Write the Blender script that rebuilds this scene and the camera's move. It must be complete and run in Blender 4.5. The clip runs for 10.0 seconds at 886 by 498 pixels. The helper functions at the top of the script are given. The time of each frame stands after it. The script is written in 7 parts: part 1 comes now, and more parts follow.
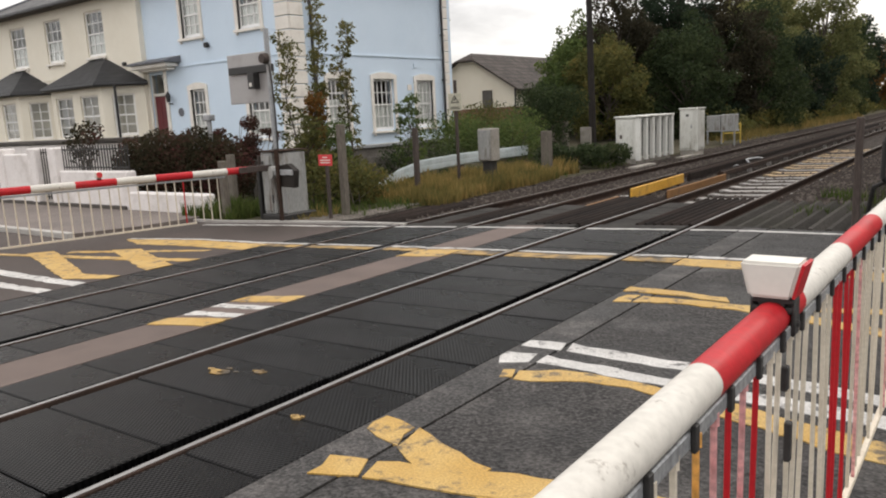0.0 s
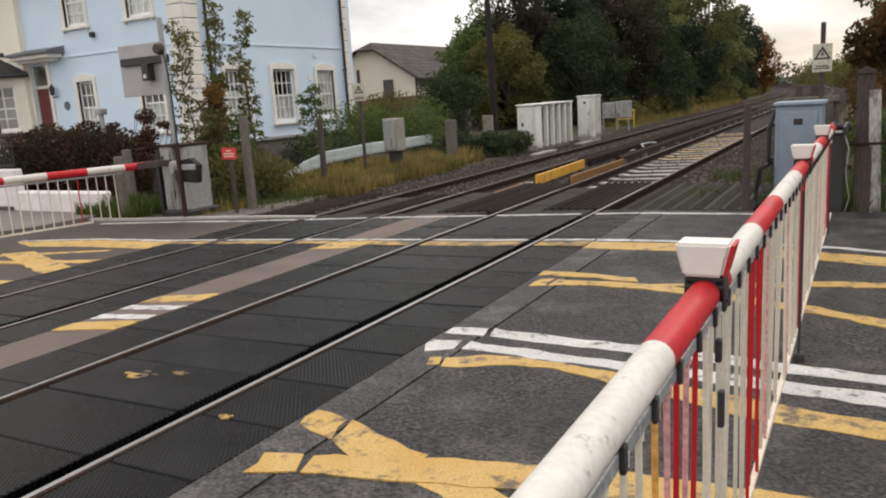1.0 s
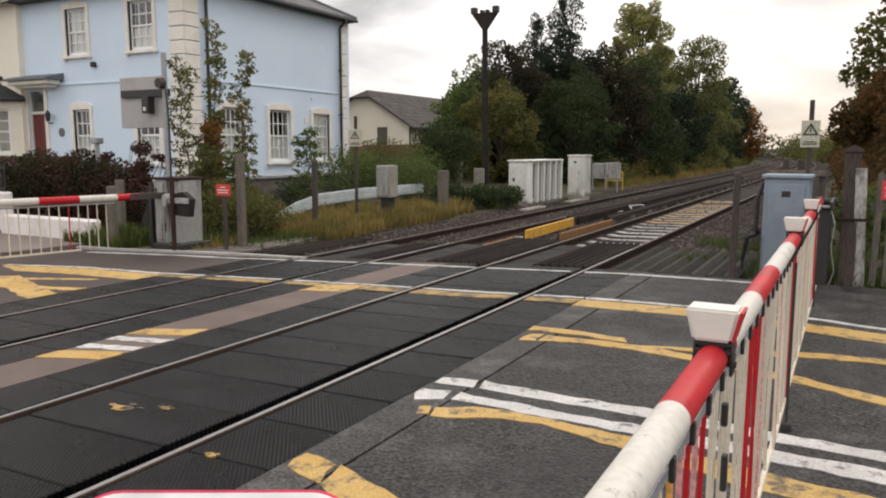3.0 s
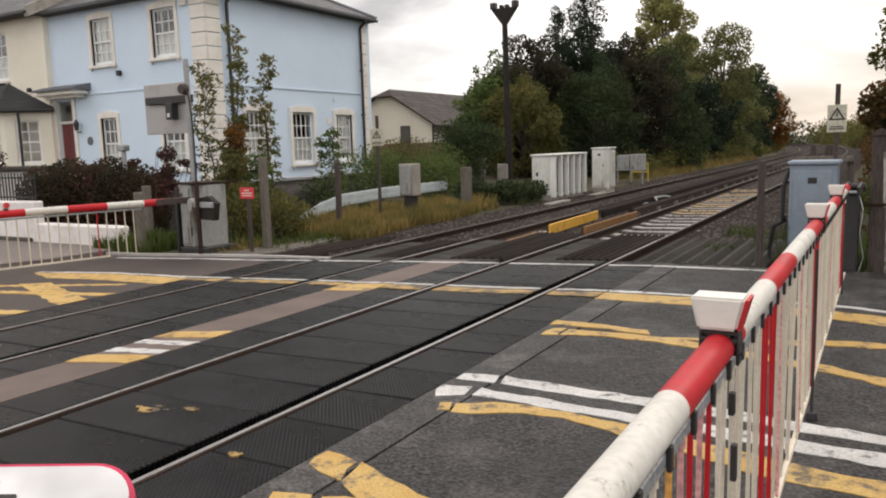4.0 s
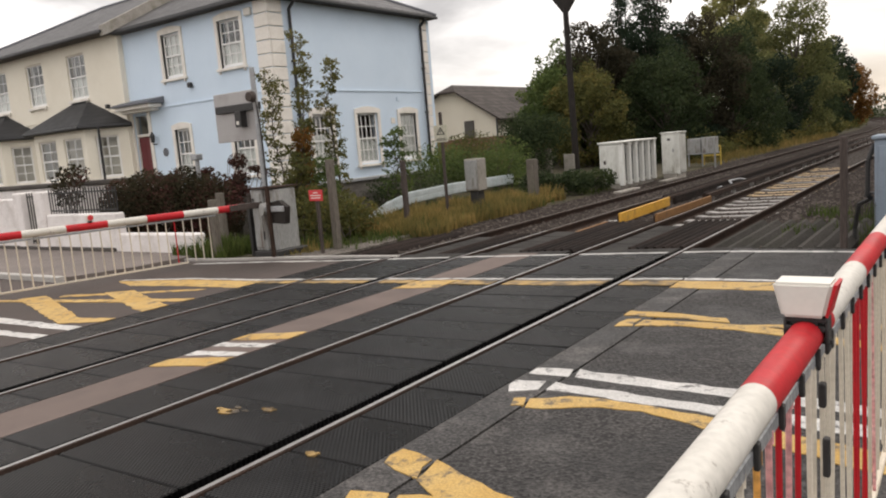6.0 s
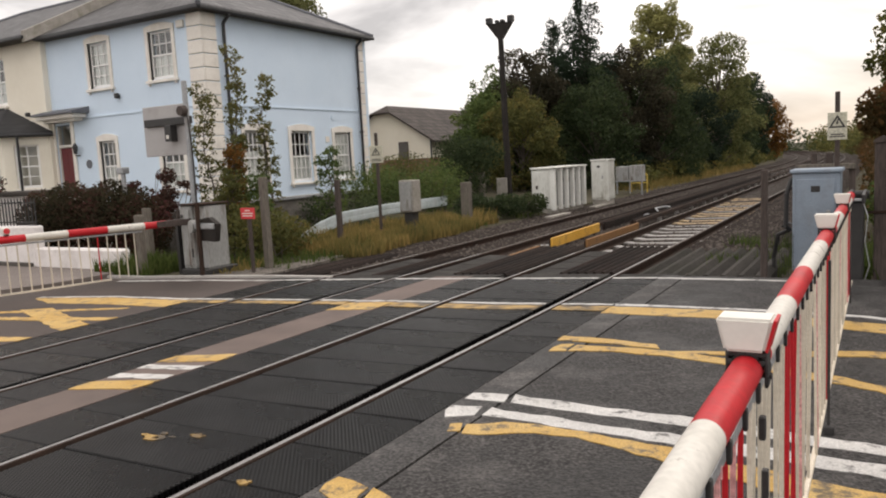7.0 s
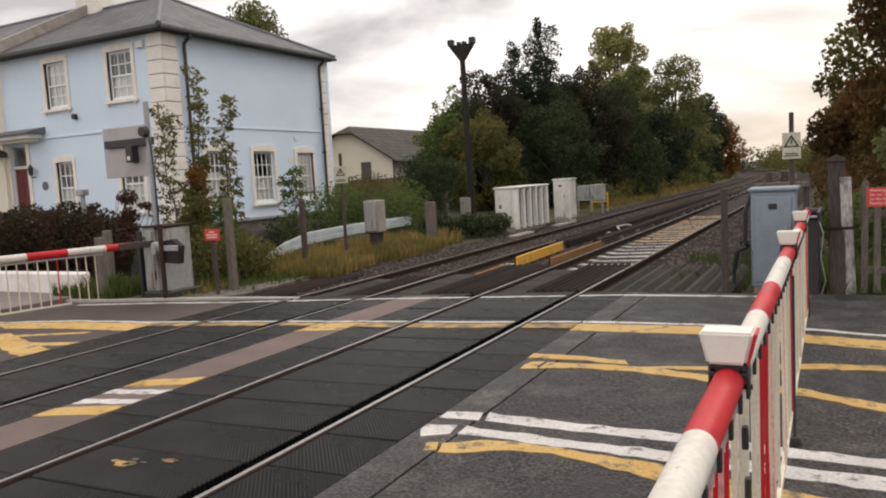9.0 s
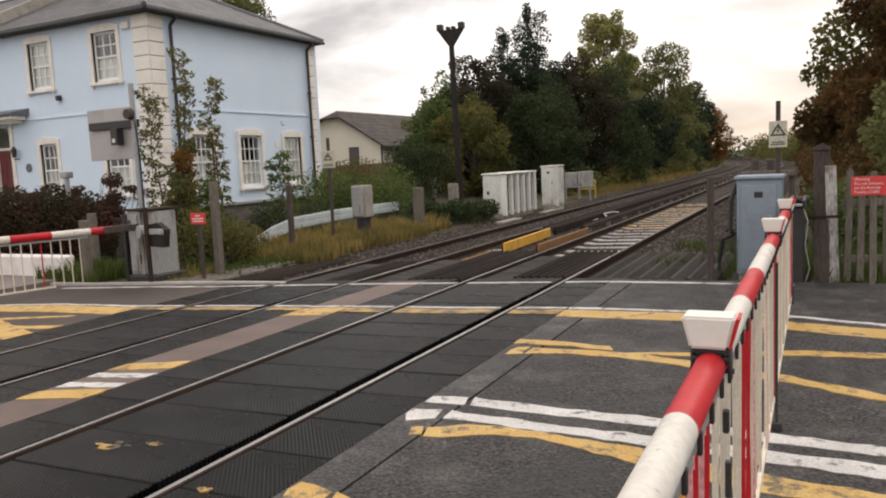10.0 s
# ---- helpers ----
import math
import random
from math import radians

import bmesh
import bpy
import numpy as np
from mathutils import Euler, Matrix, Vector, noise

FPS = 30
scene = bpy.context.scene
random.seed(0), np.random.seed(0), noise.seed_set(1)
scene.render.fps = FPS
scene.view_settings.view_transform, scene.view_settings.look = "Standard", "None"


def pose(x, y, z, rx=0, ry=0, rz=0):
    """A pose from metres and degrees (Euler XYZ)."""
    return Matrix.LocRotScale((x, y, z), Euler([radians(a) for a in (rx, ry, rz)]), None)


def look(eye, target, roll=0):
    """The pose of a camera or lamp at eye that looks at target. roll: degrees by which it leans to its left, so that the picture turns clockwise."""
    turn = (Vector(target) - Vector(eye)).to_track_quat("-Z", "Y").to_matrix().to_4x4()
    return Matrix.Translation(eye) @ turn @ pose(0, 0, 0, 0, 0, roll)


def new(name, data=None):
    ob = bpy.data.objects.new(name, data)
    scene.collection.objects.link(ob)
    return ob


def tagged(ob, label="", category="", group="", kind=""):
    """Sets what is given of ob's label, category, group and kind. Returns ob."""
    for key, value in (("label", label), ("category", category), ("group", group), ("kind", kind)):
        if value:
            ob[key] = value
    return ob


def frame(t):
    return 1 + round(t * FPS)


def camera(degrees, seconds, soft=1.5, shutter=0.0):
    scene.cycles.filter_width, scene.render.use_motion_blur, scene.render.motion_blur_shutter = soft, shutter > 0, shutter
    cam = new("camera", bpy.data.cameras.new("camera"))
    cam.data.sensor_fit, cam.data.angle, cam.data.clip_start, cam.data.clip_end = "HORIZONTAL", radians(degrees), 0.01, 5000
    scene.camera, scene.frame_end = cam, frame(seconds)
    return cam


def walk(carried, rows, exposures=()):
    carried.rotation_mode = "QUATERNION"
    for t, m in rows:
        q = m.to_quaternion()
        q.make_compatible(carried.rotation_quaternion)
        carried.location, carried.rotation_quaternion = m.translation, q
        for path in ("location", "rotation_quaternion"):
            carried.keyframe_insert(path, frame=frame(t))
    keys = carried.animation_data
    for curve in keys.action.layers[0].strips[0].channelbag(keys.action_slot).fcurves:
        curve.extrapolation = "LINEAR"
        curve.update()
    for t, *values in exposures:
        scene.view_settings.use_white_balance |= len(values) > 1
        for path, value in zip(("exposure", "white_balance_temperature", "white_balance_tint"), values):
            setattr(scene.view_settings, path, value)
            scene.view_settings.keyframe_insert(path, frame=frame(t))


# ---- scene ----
cam = camera(60.5, 10.0, soft=2.0)
PATH = [
    (0, (4.159, 0.82, 1.681), (2.971, 2.391, 1.333), -2.9),
    (0.5, (4.128, 0.758, 1.692), (3.013, 2.371, 1.301), -2.6),
    (1, (4.085, 0.72, 1.702), (3.108, 2.422, 1.313), -3.6),
    (1.5, (4.044, 0.674, 1.713), (3.073, 2.4, 1.436), -2.2),
    (2, (4.023, 0.633, 1.716), (3.085, 2.383, 1.477), -0.1),
    (2.2, (4.015, 0.645, 1.722), (3.115, 2.415, 1.482), 0.1),
    (3.5, (4.05, 0.626, 1.712), (3.065, 2.345, 1.439), -0.5),
    (4, (4.089, 0.661, 1.71), (3.082, 2.368, 1.441), -1.7),
    (4.5, (4.147, 0.697, 1.703), (3.103, 2.381, 1.432), -3.0),
    (5, (4.214, 0.73, 1.698), (3.027, 2.314, 1.419), -4.1),
    (5.5, (4.207, 0.795, 1.684), (2.972, 2.338, 1.377), -3.9),
    (6, (4.076, 0.702, 1.705), (2.917, 2.309, 1.433), -4.7),
    (6.2, (3.971, 0.755, 1.692), (2.892, 2.419, 1.43), -5.7),
    (7.3, (4.036, 0.674, 1.741), (3.03, 2.39, 1.539), -2.4),
    (7.5, (4.027, 0.698, 1.737), (2.998, 2.403, 1.553), -2.2),
    (8, (4.009, 0.676, 1.739), (2.97, 2.374, 1.544), -2.2),
    (8.5, (3.99, 0.618, 1.743), (2.959, 2.32, 1.546), -2.6),
    (9, (3.979, 0.61, 1.742), (3.058, 2.376, 1.557), -3.2),
    (9.5, (3.966, 0.635, 1.738), (3.083, 2.419, 1.541), -2.7),
    (10, (3.984, 0.618, 1.733), (3.092, 2.394, 1.51), -2.7),
]
walk(cam, [(t, look(e, g, r)) for t, e, g, r in PATH], exposures=[(0.0, 0.37, 6600, 11), (1.0, 0.35, 6600, 11), (2.0, 0.31, 6650, 12), (5.0, 0.34, 6700, 12), (7.5, 0.34, 6800, 13), (8.5, 0.38, 6800, 13), (9.0, 0.27, 6850, 14), (10.0, 0.32, 6850, 14)])

# ---- light: overcast sky with a hidden low sun beyond the crossing ----
world = bpy.data.worlds.new("world")
scene.world = world
world.use_nodes = True
wn, wl = world.node_tree.nodes, world.node_tree.links
wn.clear()
w_out = wn.new("ShaderNodeOutputWorld")
w_bg = wn.new("ShaderNodeBackground")
w_sky = wn.new("ShaderNodeTexSky")
w_sky.sky_type = "NISHITA"
w_sky.sun_disc = False
w_sky.sun_elevation = radians(24)
w_sky.sun_rotation = radians(8)
w_tc = wn.new("ShaderNodeTexCoord")
w_map = wn.new("ShaderNodeMapping")
w_map.inputs["Scale"].default_value = (1.0, 1.0, 3.2)
w_n1 = wn.new("ShaderNodeTexNoise")
w_n1.inputs["Scale"].default_value = 2.3
w_n1.inputs["Detail"].default_value = 6.0
w_n1.inputs["Roughness"].default_value = 0.52
w_n1.inputs["Distortion"].default_value = 0.4
w_ramp = wn.new("ShaderNodeValToRGB")
w_ramp.color_ramp.elements[0].position = 0.38
w_ramp.color_ramp.elements[0].color = (0.34, 0.332, 0.330, 1)
w_ramp.color_ramp.elements[1].position = 0.66
w_ramp.color_ramp.elements[1].color = (1.0, 0.982, 0.962, 1)
w_sep = wn.new("ShaderNodeSeparateXYZ")
w_el = wn.new("ShaderNodeMapRange")          # overcast sky: the zenith is brighter than the horizon
w_el.inputs["From Min"].default_value = 0.0
w_el.inputs["From Max"].default_value = 1.0
w_el.inputs["To Min"].default_value = 12.6
w_el.inputs["To Max"].default_value = 25.0
w_mul = wn.new("ShaderNodeVectorMath")
w_mul.operation = "SCALE"
w_mix = wn.new("ShaderNodeMixRGB")
w_mix.inputs["Fac"].default_value = 0.9
wl.new(w_tc.outputs["Generated"], w_map.inputs["Vector"])
wl.new(w_map.outputs["Vector"], w_n1.inputs["Vector"])
wl.new(w_n1.outputs["Fac"], w_ramp.inputs["Fac"])
wl.new(w_tc.outputs["Generated"], w_sep.inputs["Vector"])
wl.new(w_sep.outputs["Z"], w_el.inputs["Value"])
wl.new(w_ramp.outputs["Color"], w_mul.inputs[0])
wl.new(w_el.outputs["Result"], w_mul.inputs["Scale"])
wl.new(w_sky.outputs["Color"], w_mix.inputs["Color1"])
wl.new(w_mul.outputs["Vector"], w_mix.inputs["Color2"])
wl.new(w_mix.outputs["Color"], w_bg.inputs["Color"])
w_bg.inputs["Strength"].default_value = 0.1
wl.new(w_bg.outputs["Background"], w_out.inputs["Surface"])

sun_data = bpy.data.lights.new("sun", "SUN")
sun_data.energy, sun_data.angle, sun_data.color = 0.7, radians(14), (1.0, 0.94, 0.85)
sun = new("sun", sun_data)
sun.matrix_world = look((20, 60, 45), (0, 0, 0))


# ---- materials ----
def rgb(c):
    return (*c, 1.0)


def mat(name, a, b=None, rough=0.75, scale=3.0, fine=60.0, bump=0.25, metal=0.0, stain=None, stain_scale=0.7,
        stain_amount=0.5, rnd=0.0, rough2=None, spec=0.5, dist=0.01, stretch=(1, 1, 1), amp=0.25, edge=(0.5, 0.72), speck=0):
    """Two scales of noise between colours a and b, optional stains of an own colour, fine relief."""
    m = bpy.data.materials.new(name)
    m.use_nodes = True
    n, l = m.node_tree.nodes, m.node_tree.links
    p = n["Principled BSDF"]
    b = b or tuple(v * 0.8 for v in a)
    tc = n.new("ShaderNodeTexCoord")
    mp = n.new("ShaderNodeMapping")
    mp.inputs["Scale"].default_value = stretch
    l.new(tc.outputs["Object"], mp.inputs["Vector"])
    n1 = n.new("ShaderNodeTexNoise")
    n1.inputs["Scale"].default_value, n1.inputs["Detail"].default_value = scale, 5
    n2 = n.new("ShaderNodeTexNoise")
    n2.inputs["Scale"].default_value, n2.inputs["Detail"].default_value = fine, 3
    l.new(mp.outputs["Vector"], n1.inputs["Vector"])
    l.new(mp.outputs["Vector"], n2.inputs["Vector"])
    r1 = n.new("ShaderNodeMapRange")
    r1.inputs["From Min"].default_value, r1.inputs["From Max"].default_value = 0.3, 0.7
    l.new(n1.outputs["Fac"], r1.inputs["Value"])
    mx = n.new("ShaderNodeMixRGB")
    mx.inputs["Color1"].default_value, mx.inputs["Color2"].default_value = rgb(a), rgb(b)
    l.new(r1.outputs["Result"], mx.inputs["Fac"])
    r2 = n.new("ShaderNodeMapRange")
    r2.inputs["From Min"].default_value, r2.inputs["From Max"].default_value = 0.34, 0.66
    r2.inputs["To Min"].default_value, r2.inputs["To Max"].default_value = 1 - amp, 1 + amp
    l.new(n2.outputs["Fac"], r2.inputs["Value"])
    sc = n.new("ShaderNodeVectorMath")
    sc.operation = "SCALE"
    l.new(mx.outputs["Color"], sc.inputs[0])
    l.new(r2.outputs["Result"], sc.inputs["Scale"])
    col = sc.outputs["Vector"]
    if stain:
        n3 = n.new("ShaderNodeTexNoise")
        n3.inputs["Scale"].default_value, n3.inputs["Detail"].default_value = stain_scale, 9
        n3.inputs["Roughness"].default_value = 0.68
        l.new(mp.outputs["Vector"], n3.inputs["Vector"])
        r3 = n.new("ShaderNodeMapRange")
        r3.inputs["From Min"].default_value, r3.inputs["From Max"].default_value = edge
        r3.inputs["To Max"].default_value = stain_amount
        l.new(n3.outputs["Fac"], r3.inputs["Value"])
        m3 = n.new("ShaderNodeMixRGB")
        l.new(r3.outputs["Result"], m3.inputs["Fac"])
        l.new(col, m3.inputs["Color1"])
        m3.inputs["Color2"].default_value = rgb(stain)
        col = m3.outputs["Color"]
    if rnd:
        oi = n.new("ShaderNodeObjectInfo")
        r4 = n.new("ShaderNodeMapRange")
        r4.inputs["To Min"].default_value, r4.inputs["To Max"].default_value = 1 - rnd, 1 + rnd
        l.new(oi.outputs["Random"], r4.inputs["Value"])
        s4 = n.new("ShaderNodeVectorMath")
        s4.operation = "SCALE"
        l.new(col, s4.inputs[0])
        l.new(r4.outputs["Result"], s4.inputs["Scale"])
        col = s4.outputs["Vector"]
    if speck:
        vo = n.new("ShaderNodeTexVoronoi")
        vo.inputs["Scale"].default_value = speck
        l.new(tc.outputs["Object"], vo.inputs["Vector"])
        vs_ = n.new("ShaderNodeSeparateColor")
        l.new(vo.outputs["Color"], vs_.inputs["Color"])
        vr = n.new("ShaderNodeMapRange")
        vr.inputs["From Min"].default_value, vr.inputs["From Max"].default_value = 0.0, 1.0
        vr.inputs["To Min"].default_value, vr.inputs["To Max"].default_value = 0.55, 1.5
        l.new(vs_.outputs["Red"], vr.inputs["Value"])
        s5 = n.new("ShaderNodeVectorMath")
        s5.operation = "SCALE"
        l.new(col, s5.inputs[0])
        l.new(vr.outputs["Result"], s5.inputs["Scale"])
        col = s5.outputs["Vector"]
    l.new(col, p.inputs["Base Color"])
    rr = n.new("ShaderNodeMapRange")
    rr.inputs["From Min"].default_value, rr.inputs["From Max"].default_value = 0.3, 0.7
    rr.inputs["To Min"].default_value, rr.inputs["To Max"].default_value = rough, rough2 if rough2 is not None else min(1, rough + 0.12)
    l.new(n1.outputs["Fac"], rr.inputs["Value"])
    l.new(rr.outputs["Result"], p.inputs["Roughness"])
    p.inputs["Metallic"].default_value = metal
    p.inputs["Specular IOR Level"].default_value = spec
    if bump:
        bp = n.new("ShaderNodeBump")
        bp.inputs["Strength"].default_value, bp.inputs["Distance"].default_value = bump, dist
        l.new(n2.outputs["Fac"], bp.inputs["Height"])
        l.new(bp.outputs["Normal"], p.inputs["Normal"])
    return m


def leaf_mat(name, a, b, c):
    """Leaf colours that vary leaf by leaf, with some light passing through."""
    m = bpy.data.materials.new(name)
    m.use_nodes = True
    n, l = m.node_tree.nodes, m.node_tree.links
    n.clear()
    out = n.new("ShaderNodeOutputMaterial")
    geo = n.new("ShaderNodeNewGeometry")
    ramp = n.new("ShaderNodeValToRGB")
    ramp.color_ramp.elements[0].color, ramp.color_ramp.elements[1].color = rgb(a), rgb(c)
    e = ramp.color_ramp.elements.new(0.55)
    e.color = rgb(b)
    tc = n.new("ShaderNodeTexCoord")
    nz = n.new("ShaderNodeTexNoise")
    nz.inputs["Scale"].default_value = 0.8
    l.new(tc.outputs["Object"], nz.inputs["Vector"])
    ad = n.new("ShaderNodeMath")
    ad.operation = "MULTIPLY_ADD"
    l.new(geo.outputs["Random Per Island"], ad.inputs[0])
    ad.inputs[1].default_value = 0.55
    sub = n.new("ShaderNodeMath")
    sub.operation = "MULTIPLY_ADD"
    l.new(nz.outputs["Fac"], sub.inputs[0])
    sub.inputs[1].default_value, sub.inputs[2].default_value = 1.3, -0.42
    l.new(sub.outputs["Value"], ad.inputs[2])
    l.new(ad.outputs["Value"], ramp.inputs["Fac"])
    d = n.new("ShaderNodeBsdfPrincipled")
    d.inputs["Roughness"].default_value = 0.8
    d.inputs["Specular IOR Level"].default_value = 0.12
    t = n.new("ShaderNodeBsdfTranslucent")
    mx = n.new("ShaderNodeMixShader")
    mx.inputs["Fac"].default_value = 0.38
    l.new(ramp.outputs["Color"], d.inputs["Base Color"])
    l.new(ramp.outputs["Color"], t.inputs["Color"])
    l.new(d.outputs["BSDF"], mx.inputs[1])
    l.new(t.outputs["BSDF"], mx.inputs[2])
    l.new(mx.outputs["Shader"], out.inputs["Surface"])
    return m


def grid_relief(m, pitch, strength, depth=0.006):
    """Adds the moulded anti-slip grid of rubber crossing panels to a material."""
    n, l = m.node_tree.nodes, m.node_tree.links
    p = n["Principled BSDF"]
    tc = n.new("ShaderNodeTexCoord")
    sep = n.new("ShaderNodeSeparateXYZ")
    l.new(tc.outputs["Object"], sep.inputs["Vector"])
    res = []
    for ax, k in (("X", 1.0), ("Y", 0.8)):
        mu = n.new("ShaderNodeMath")
        mu.operation = "MULTIPLY"
        l.new(sep.outputs[ax], mu.inputs[0])
        mu.inputs[1].default_value = math.tau / pitch * k
        si = n.new("ShaderNodeMath")
        si.operation = "SINE"
        l.new(mu.outputs["Value"], si.inputs[0])
        res.append(si)
    mn = n.new("ShaderNodeMath")
    mn.operation = "MULTIPLY"
    l.new(res[0].outputs["Value"], mn.inputs[0])
    l.new(res[1].outputs["Value"], mn.inputs[1])
    # highlights on the stud tops and shade in the hollows, multiplied into the base colour
    stud_light = n.new("ShaderNodeMapRange")
    stud_light.inputs["From Min"].default_value, stud_light.inputs["From Max"].default_value = -0.35, 0.75
    stud_light.inputs["To Min"].default_value, stud_light.inputs["To Max"].default_value = 0.35, 2.6
    l.new(mn.outputs["Value"], stud_light.inputs["Value"])
    mulc = n.new("ShaderNodeVectorMath")
    mulc.operation = "SCALE"
    base_link = [k for k in l if k.to_socket == p.inputs["Base Color"]][0]
    l.new(base_link.from_socket, mulc.inputs[0])
    l.new(stud_light.outputs["Result"], mulc.inputs["Scale"])
    l.new(mulc.outputs["Vector"], p.inputs["Base Color"])
    bp = n.new("ShaderNodeBump")
    bp.inputs["Strength"].default_value, bp.inputs["Distance"].default_value = strength, depth
    l.new(mn.outputs["Value"], bp.inputs["Height"])
    old = [k for k in l if k.to_socket == p.inputs["Normal"]]
    if old:
        l.new(old[0].from_socket, bp.inputs["Normal"])
    l.new(bp.outputs["Normal"], p.inputs["Normal"])


def brick_mat(name, a, b, mortar, w, h, gap, rough=0.8, bump=0.6, axes="XZ"):
    """Courses of bricks or slates on a far surface, laid along the two named axes."""
    m = bpy.data.materials.new(name)
    m.use_nodes = True
    n, l = m.node_tree.nodes, m.node_tree.links
    p = n["Principled BSDF"]
    tc = n.new("ShaderNodeTexCoord")
    sep, com = n.new("ShaderNodeSeparateXYZ"), n.new("ShaderNodeCombineXYZ")
    l.new(tc.outputs["Object"], sep.inputs["Vector"])
    l.new(sep.outputs[axes[0]], com.inputs["X"])
    l.new(sep.outputs[axes[1]], com.inputs["Y"])
    t = n.new("ShaderNodeTexBrick")
    t.inputs["Color1"].default_value, t.inputs["Color2"].default_value, t.inputs["Mortar"].default_value = rgb(a), rgb(b), rgb(mortar)
    t.inputs["Scale"].default_value, t.inputs["Mortar Size"].default_value = 1.0, gap
    t.inputs["Brick Width"].default_value, t.inputs["Row Height"].default_value = w, h
    l.new(com.outputs["Vector"], t.inputs["Vector"])
    nz = n.new("ShaderNodeTexNoise")
    nz.inputs["Scale"].default_value, nz.inputs["Detail"].default_value = 1.2, 8
    l.new(tc.outputs["Object"], nz.inputs["Vector"])
    r = n.new("ShaderNodeMapRange")
    r.inputs["From Min"].default_value, r.inputs["From Max"].default_value = 0.3, 0.7
    r.inputs["To Min"].default_value, r.inputs["To Max"].default_value = 0.75, 1.25
    l.new(nz.outputs["Fac"], r.inputs["Value"])
    sc = n.new("ShaderNodeVectorMath")
    sc.operation = "SCALE"
    l.new(t.outputs["Color"], sc.inputs[0])
    l.new(r.outputs["Result"], sc.inputs["Scale"])
    l.new(sc.outputs["Vector"], p.inputs["Base Color"])
    p.inputs["Roughness"].default_value = rough
    p.inputs["Specular IOR Level"].default_value = 0.25
    bp = n.new("ShaderNodeBump")
    bp.inputs["Strength"].default_value, bp.inputs["Distance"].default_value = bump, 0.01
    bp.invert = True
    l.new(t.outputs["Fac"], bp.inputs["Height"])
    l.new(bp.outputs["Normal"], p.inputs["Normal"])
    return m


def glass_mat(name):
    m = bpy.data.materials.new(name)
    m.use_nodes = True
    p = m.node_tree.nodes["Principled BSDF"]
    p.inputs["Base Color"].default_value = (0.95, 0.97, 0.97, 1)
    p.inputs["Transmission Weight"].default_value, p.inputs["Roughness"].default_value, p.inputs["IOR"].default_value = 1.0, 0.02, 1.45
    return m


def glow_mat(name, c, strength):
    m = bpy.data.materials.new(name)
    m.use_nodes = True
    p = m.node_tree.nodes["Principled BSDF"]
    p.inputs["Base Color"].default_value = rgb(c)
    p.inputs["Emission Color"].default_value, p.inputs["Emission Strength"].default_value = rgb(c), strength
    p.inputs["Roughness"].default_value = 0.15
    return m


M_ROAD = mat("asphalt", (0.021, 0.0197, 0.019), (0.054, 0.0508, 0.049), 0.46, 1.6, 45, 1.0, stain=(0.135, 0.126, 0.119), stain_scale=1.5, stain_amount=0.6, rough2=0.9, dist=0.02, spec=0.23, amp=0.6, speck=75)
M_ROAD_EDGE = mat("grey_road_margin", (0.026, 0.0245, 0.0237), (0.060, 0.0568, 0.0548), 0.42, 1.5, 48, 0.9, stain=(0.15, 0.138, 0.13), stain_scale=2.2, stain_amount=0.7, rough2=0.85, spec=0.26, amp=0.5, speck=75)
M_ROAD_RED = mat("reddish_asphalt", (0.105, 0.078, 0.067), (0.158, 0.120, 0.105), 0.65, 1.2, 120, 0.6, stain=(0.07, 0.055, 0.049), stain_scale=1.4, stain_amount=0.6, dist=0.006, spec=0.25, amp=0.16)
M_ROAD_FAR = mat("worn_asphalt", (0.052, 0.041, 0.036), (0.085, 0.067, 0.060), 0.65, 0.9, 90, 0.5, stain=(0.035, 0.029, 0.026), stain_scale=0.7, stain_amount=0.6, dist=0.006, spec=0.2, amp=0.4)
M_DECKBASE = mat("black_subbase", (0.012, 0.012, 0.012), rough=0.9, bump=0.5)
M_RUBBER = mat("crossing_rubber", (0.0026, 0.0026, 0.0028), (0.0054, 0.0053, 0.0056), 0.20, 0.8, 30, 0.08, stain=(0.017, 0.0166, 0.0163), stain_scale=1.6, stain_amount=0.5, rnd=0.5, rough2=0.42, spec=0.11, amp=0.25)
grid_relief(M_RUBBER, 0.030, 0.55, 0.006)
M_INFILL = mat("worn_infill_concrete", (0.026, 0.024, 0.022), (0.048, 0.044, 0.040), 0.85, 2.0, 90, 0.5, spec=0.2, stain=(0.02, 0.018, 0.016), stain_scale=1.6, stain_amount=0.8, edge=(0.45, 0.6))
M_STEEL = mat("polished_rail_steel", (0.44, 0.43, 0.42), (0.27, 0.26, 0.255), 0.30, 3, 90, 0.1, metal=0.9, stretch=(1, 0.15, 1))
M_STEEL_DULL = mat("darker_rail_steel", (0.10, 0.085, 0.075), (0.17, 0.15, 0.135), 0.5, 3, 90, 0.1, metal=0.6, stretch=(1, 0.15, 1))
M_RUST = mat("rusty_rail_steel", (0.026, 0.017, 0.013), (0.050, 0.030, 0.022), 0.85, 4, 80, 0.4, spec=0.2)
M_SLEEPER = mat("sleeper_concrete", (0.255, 0.2422, 0.2295), (0.357, 0.34, 0.323), 0.85, 4, 70, 0.4, stain=(0.1105, 0.085, 0.068), stain_scale=2.5, stain_amount=0.7, rnd=0.2)
M_SLEEPER_Y = mat("tan_stained_sleeper", (0.40, 0.28, 0.15), (0.50, 0.38, 0.24), 0.85, 3, 60, 0.4, stain=(0.13, 0.09, 0.06), stain_scale=3, stain_amount=0.8)
M_SLEEPER_W = mat("timber_sleeper", (0.044, 0.036, 0.0304), (0.068, 0.056, 0.048), 0.9, 4, 60, 0.5, stretch=(0.2, 1, 1))
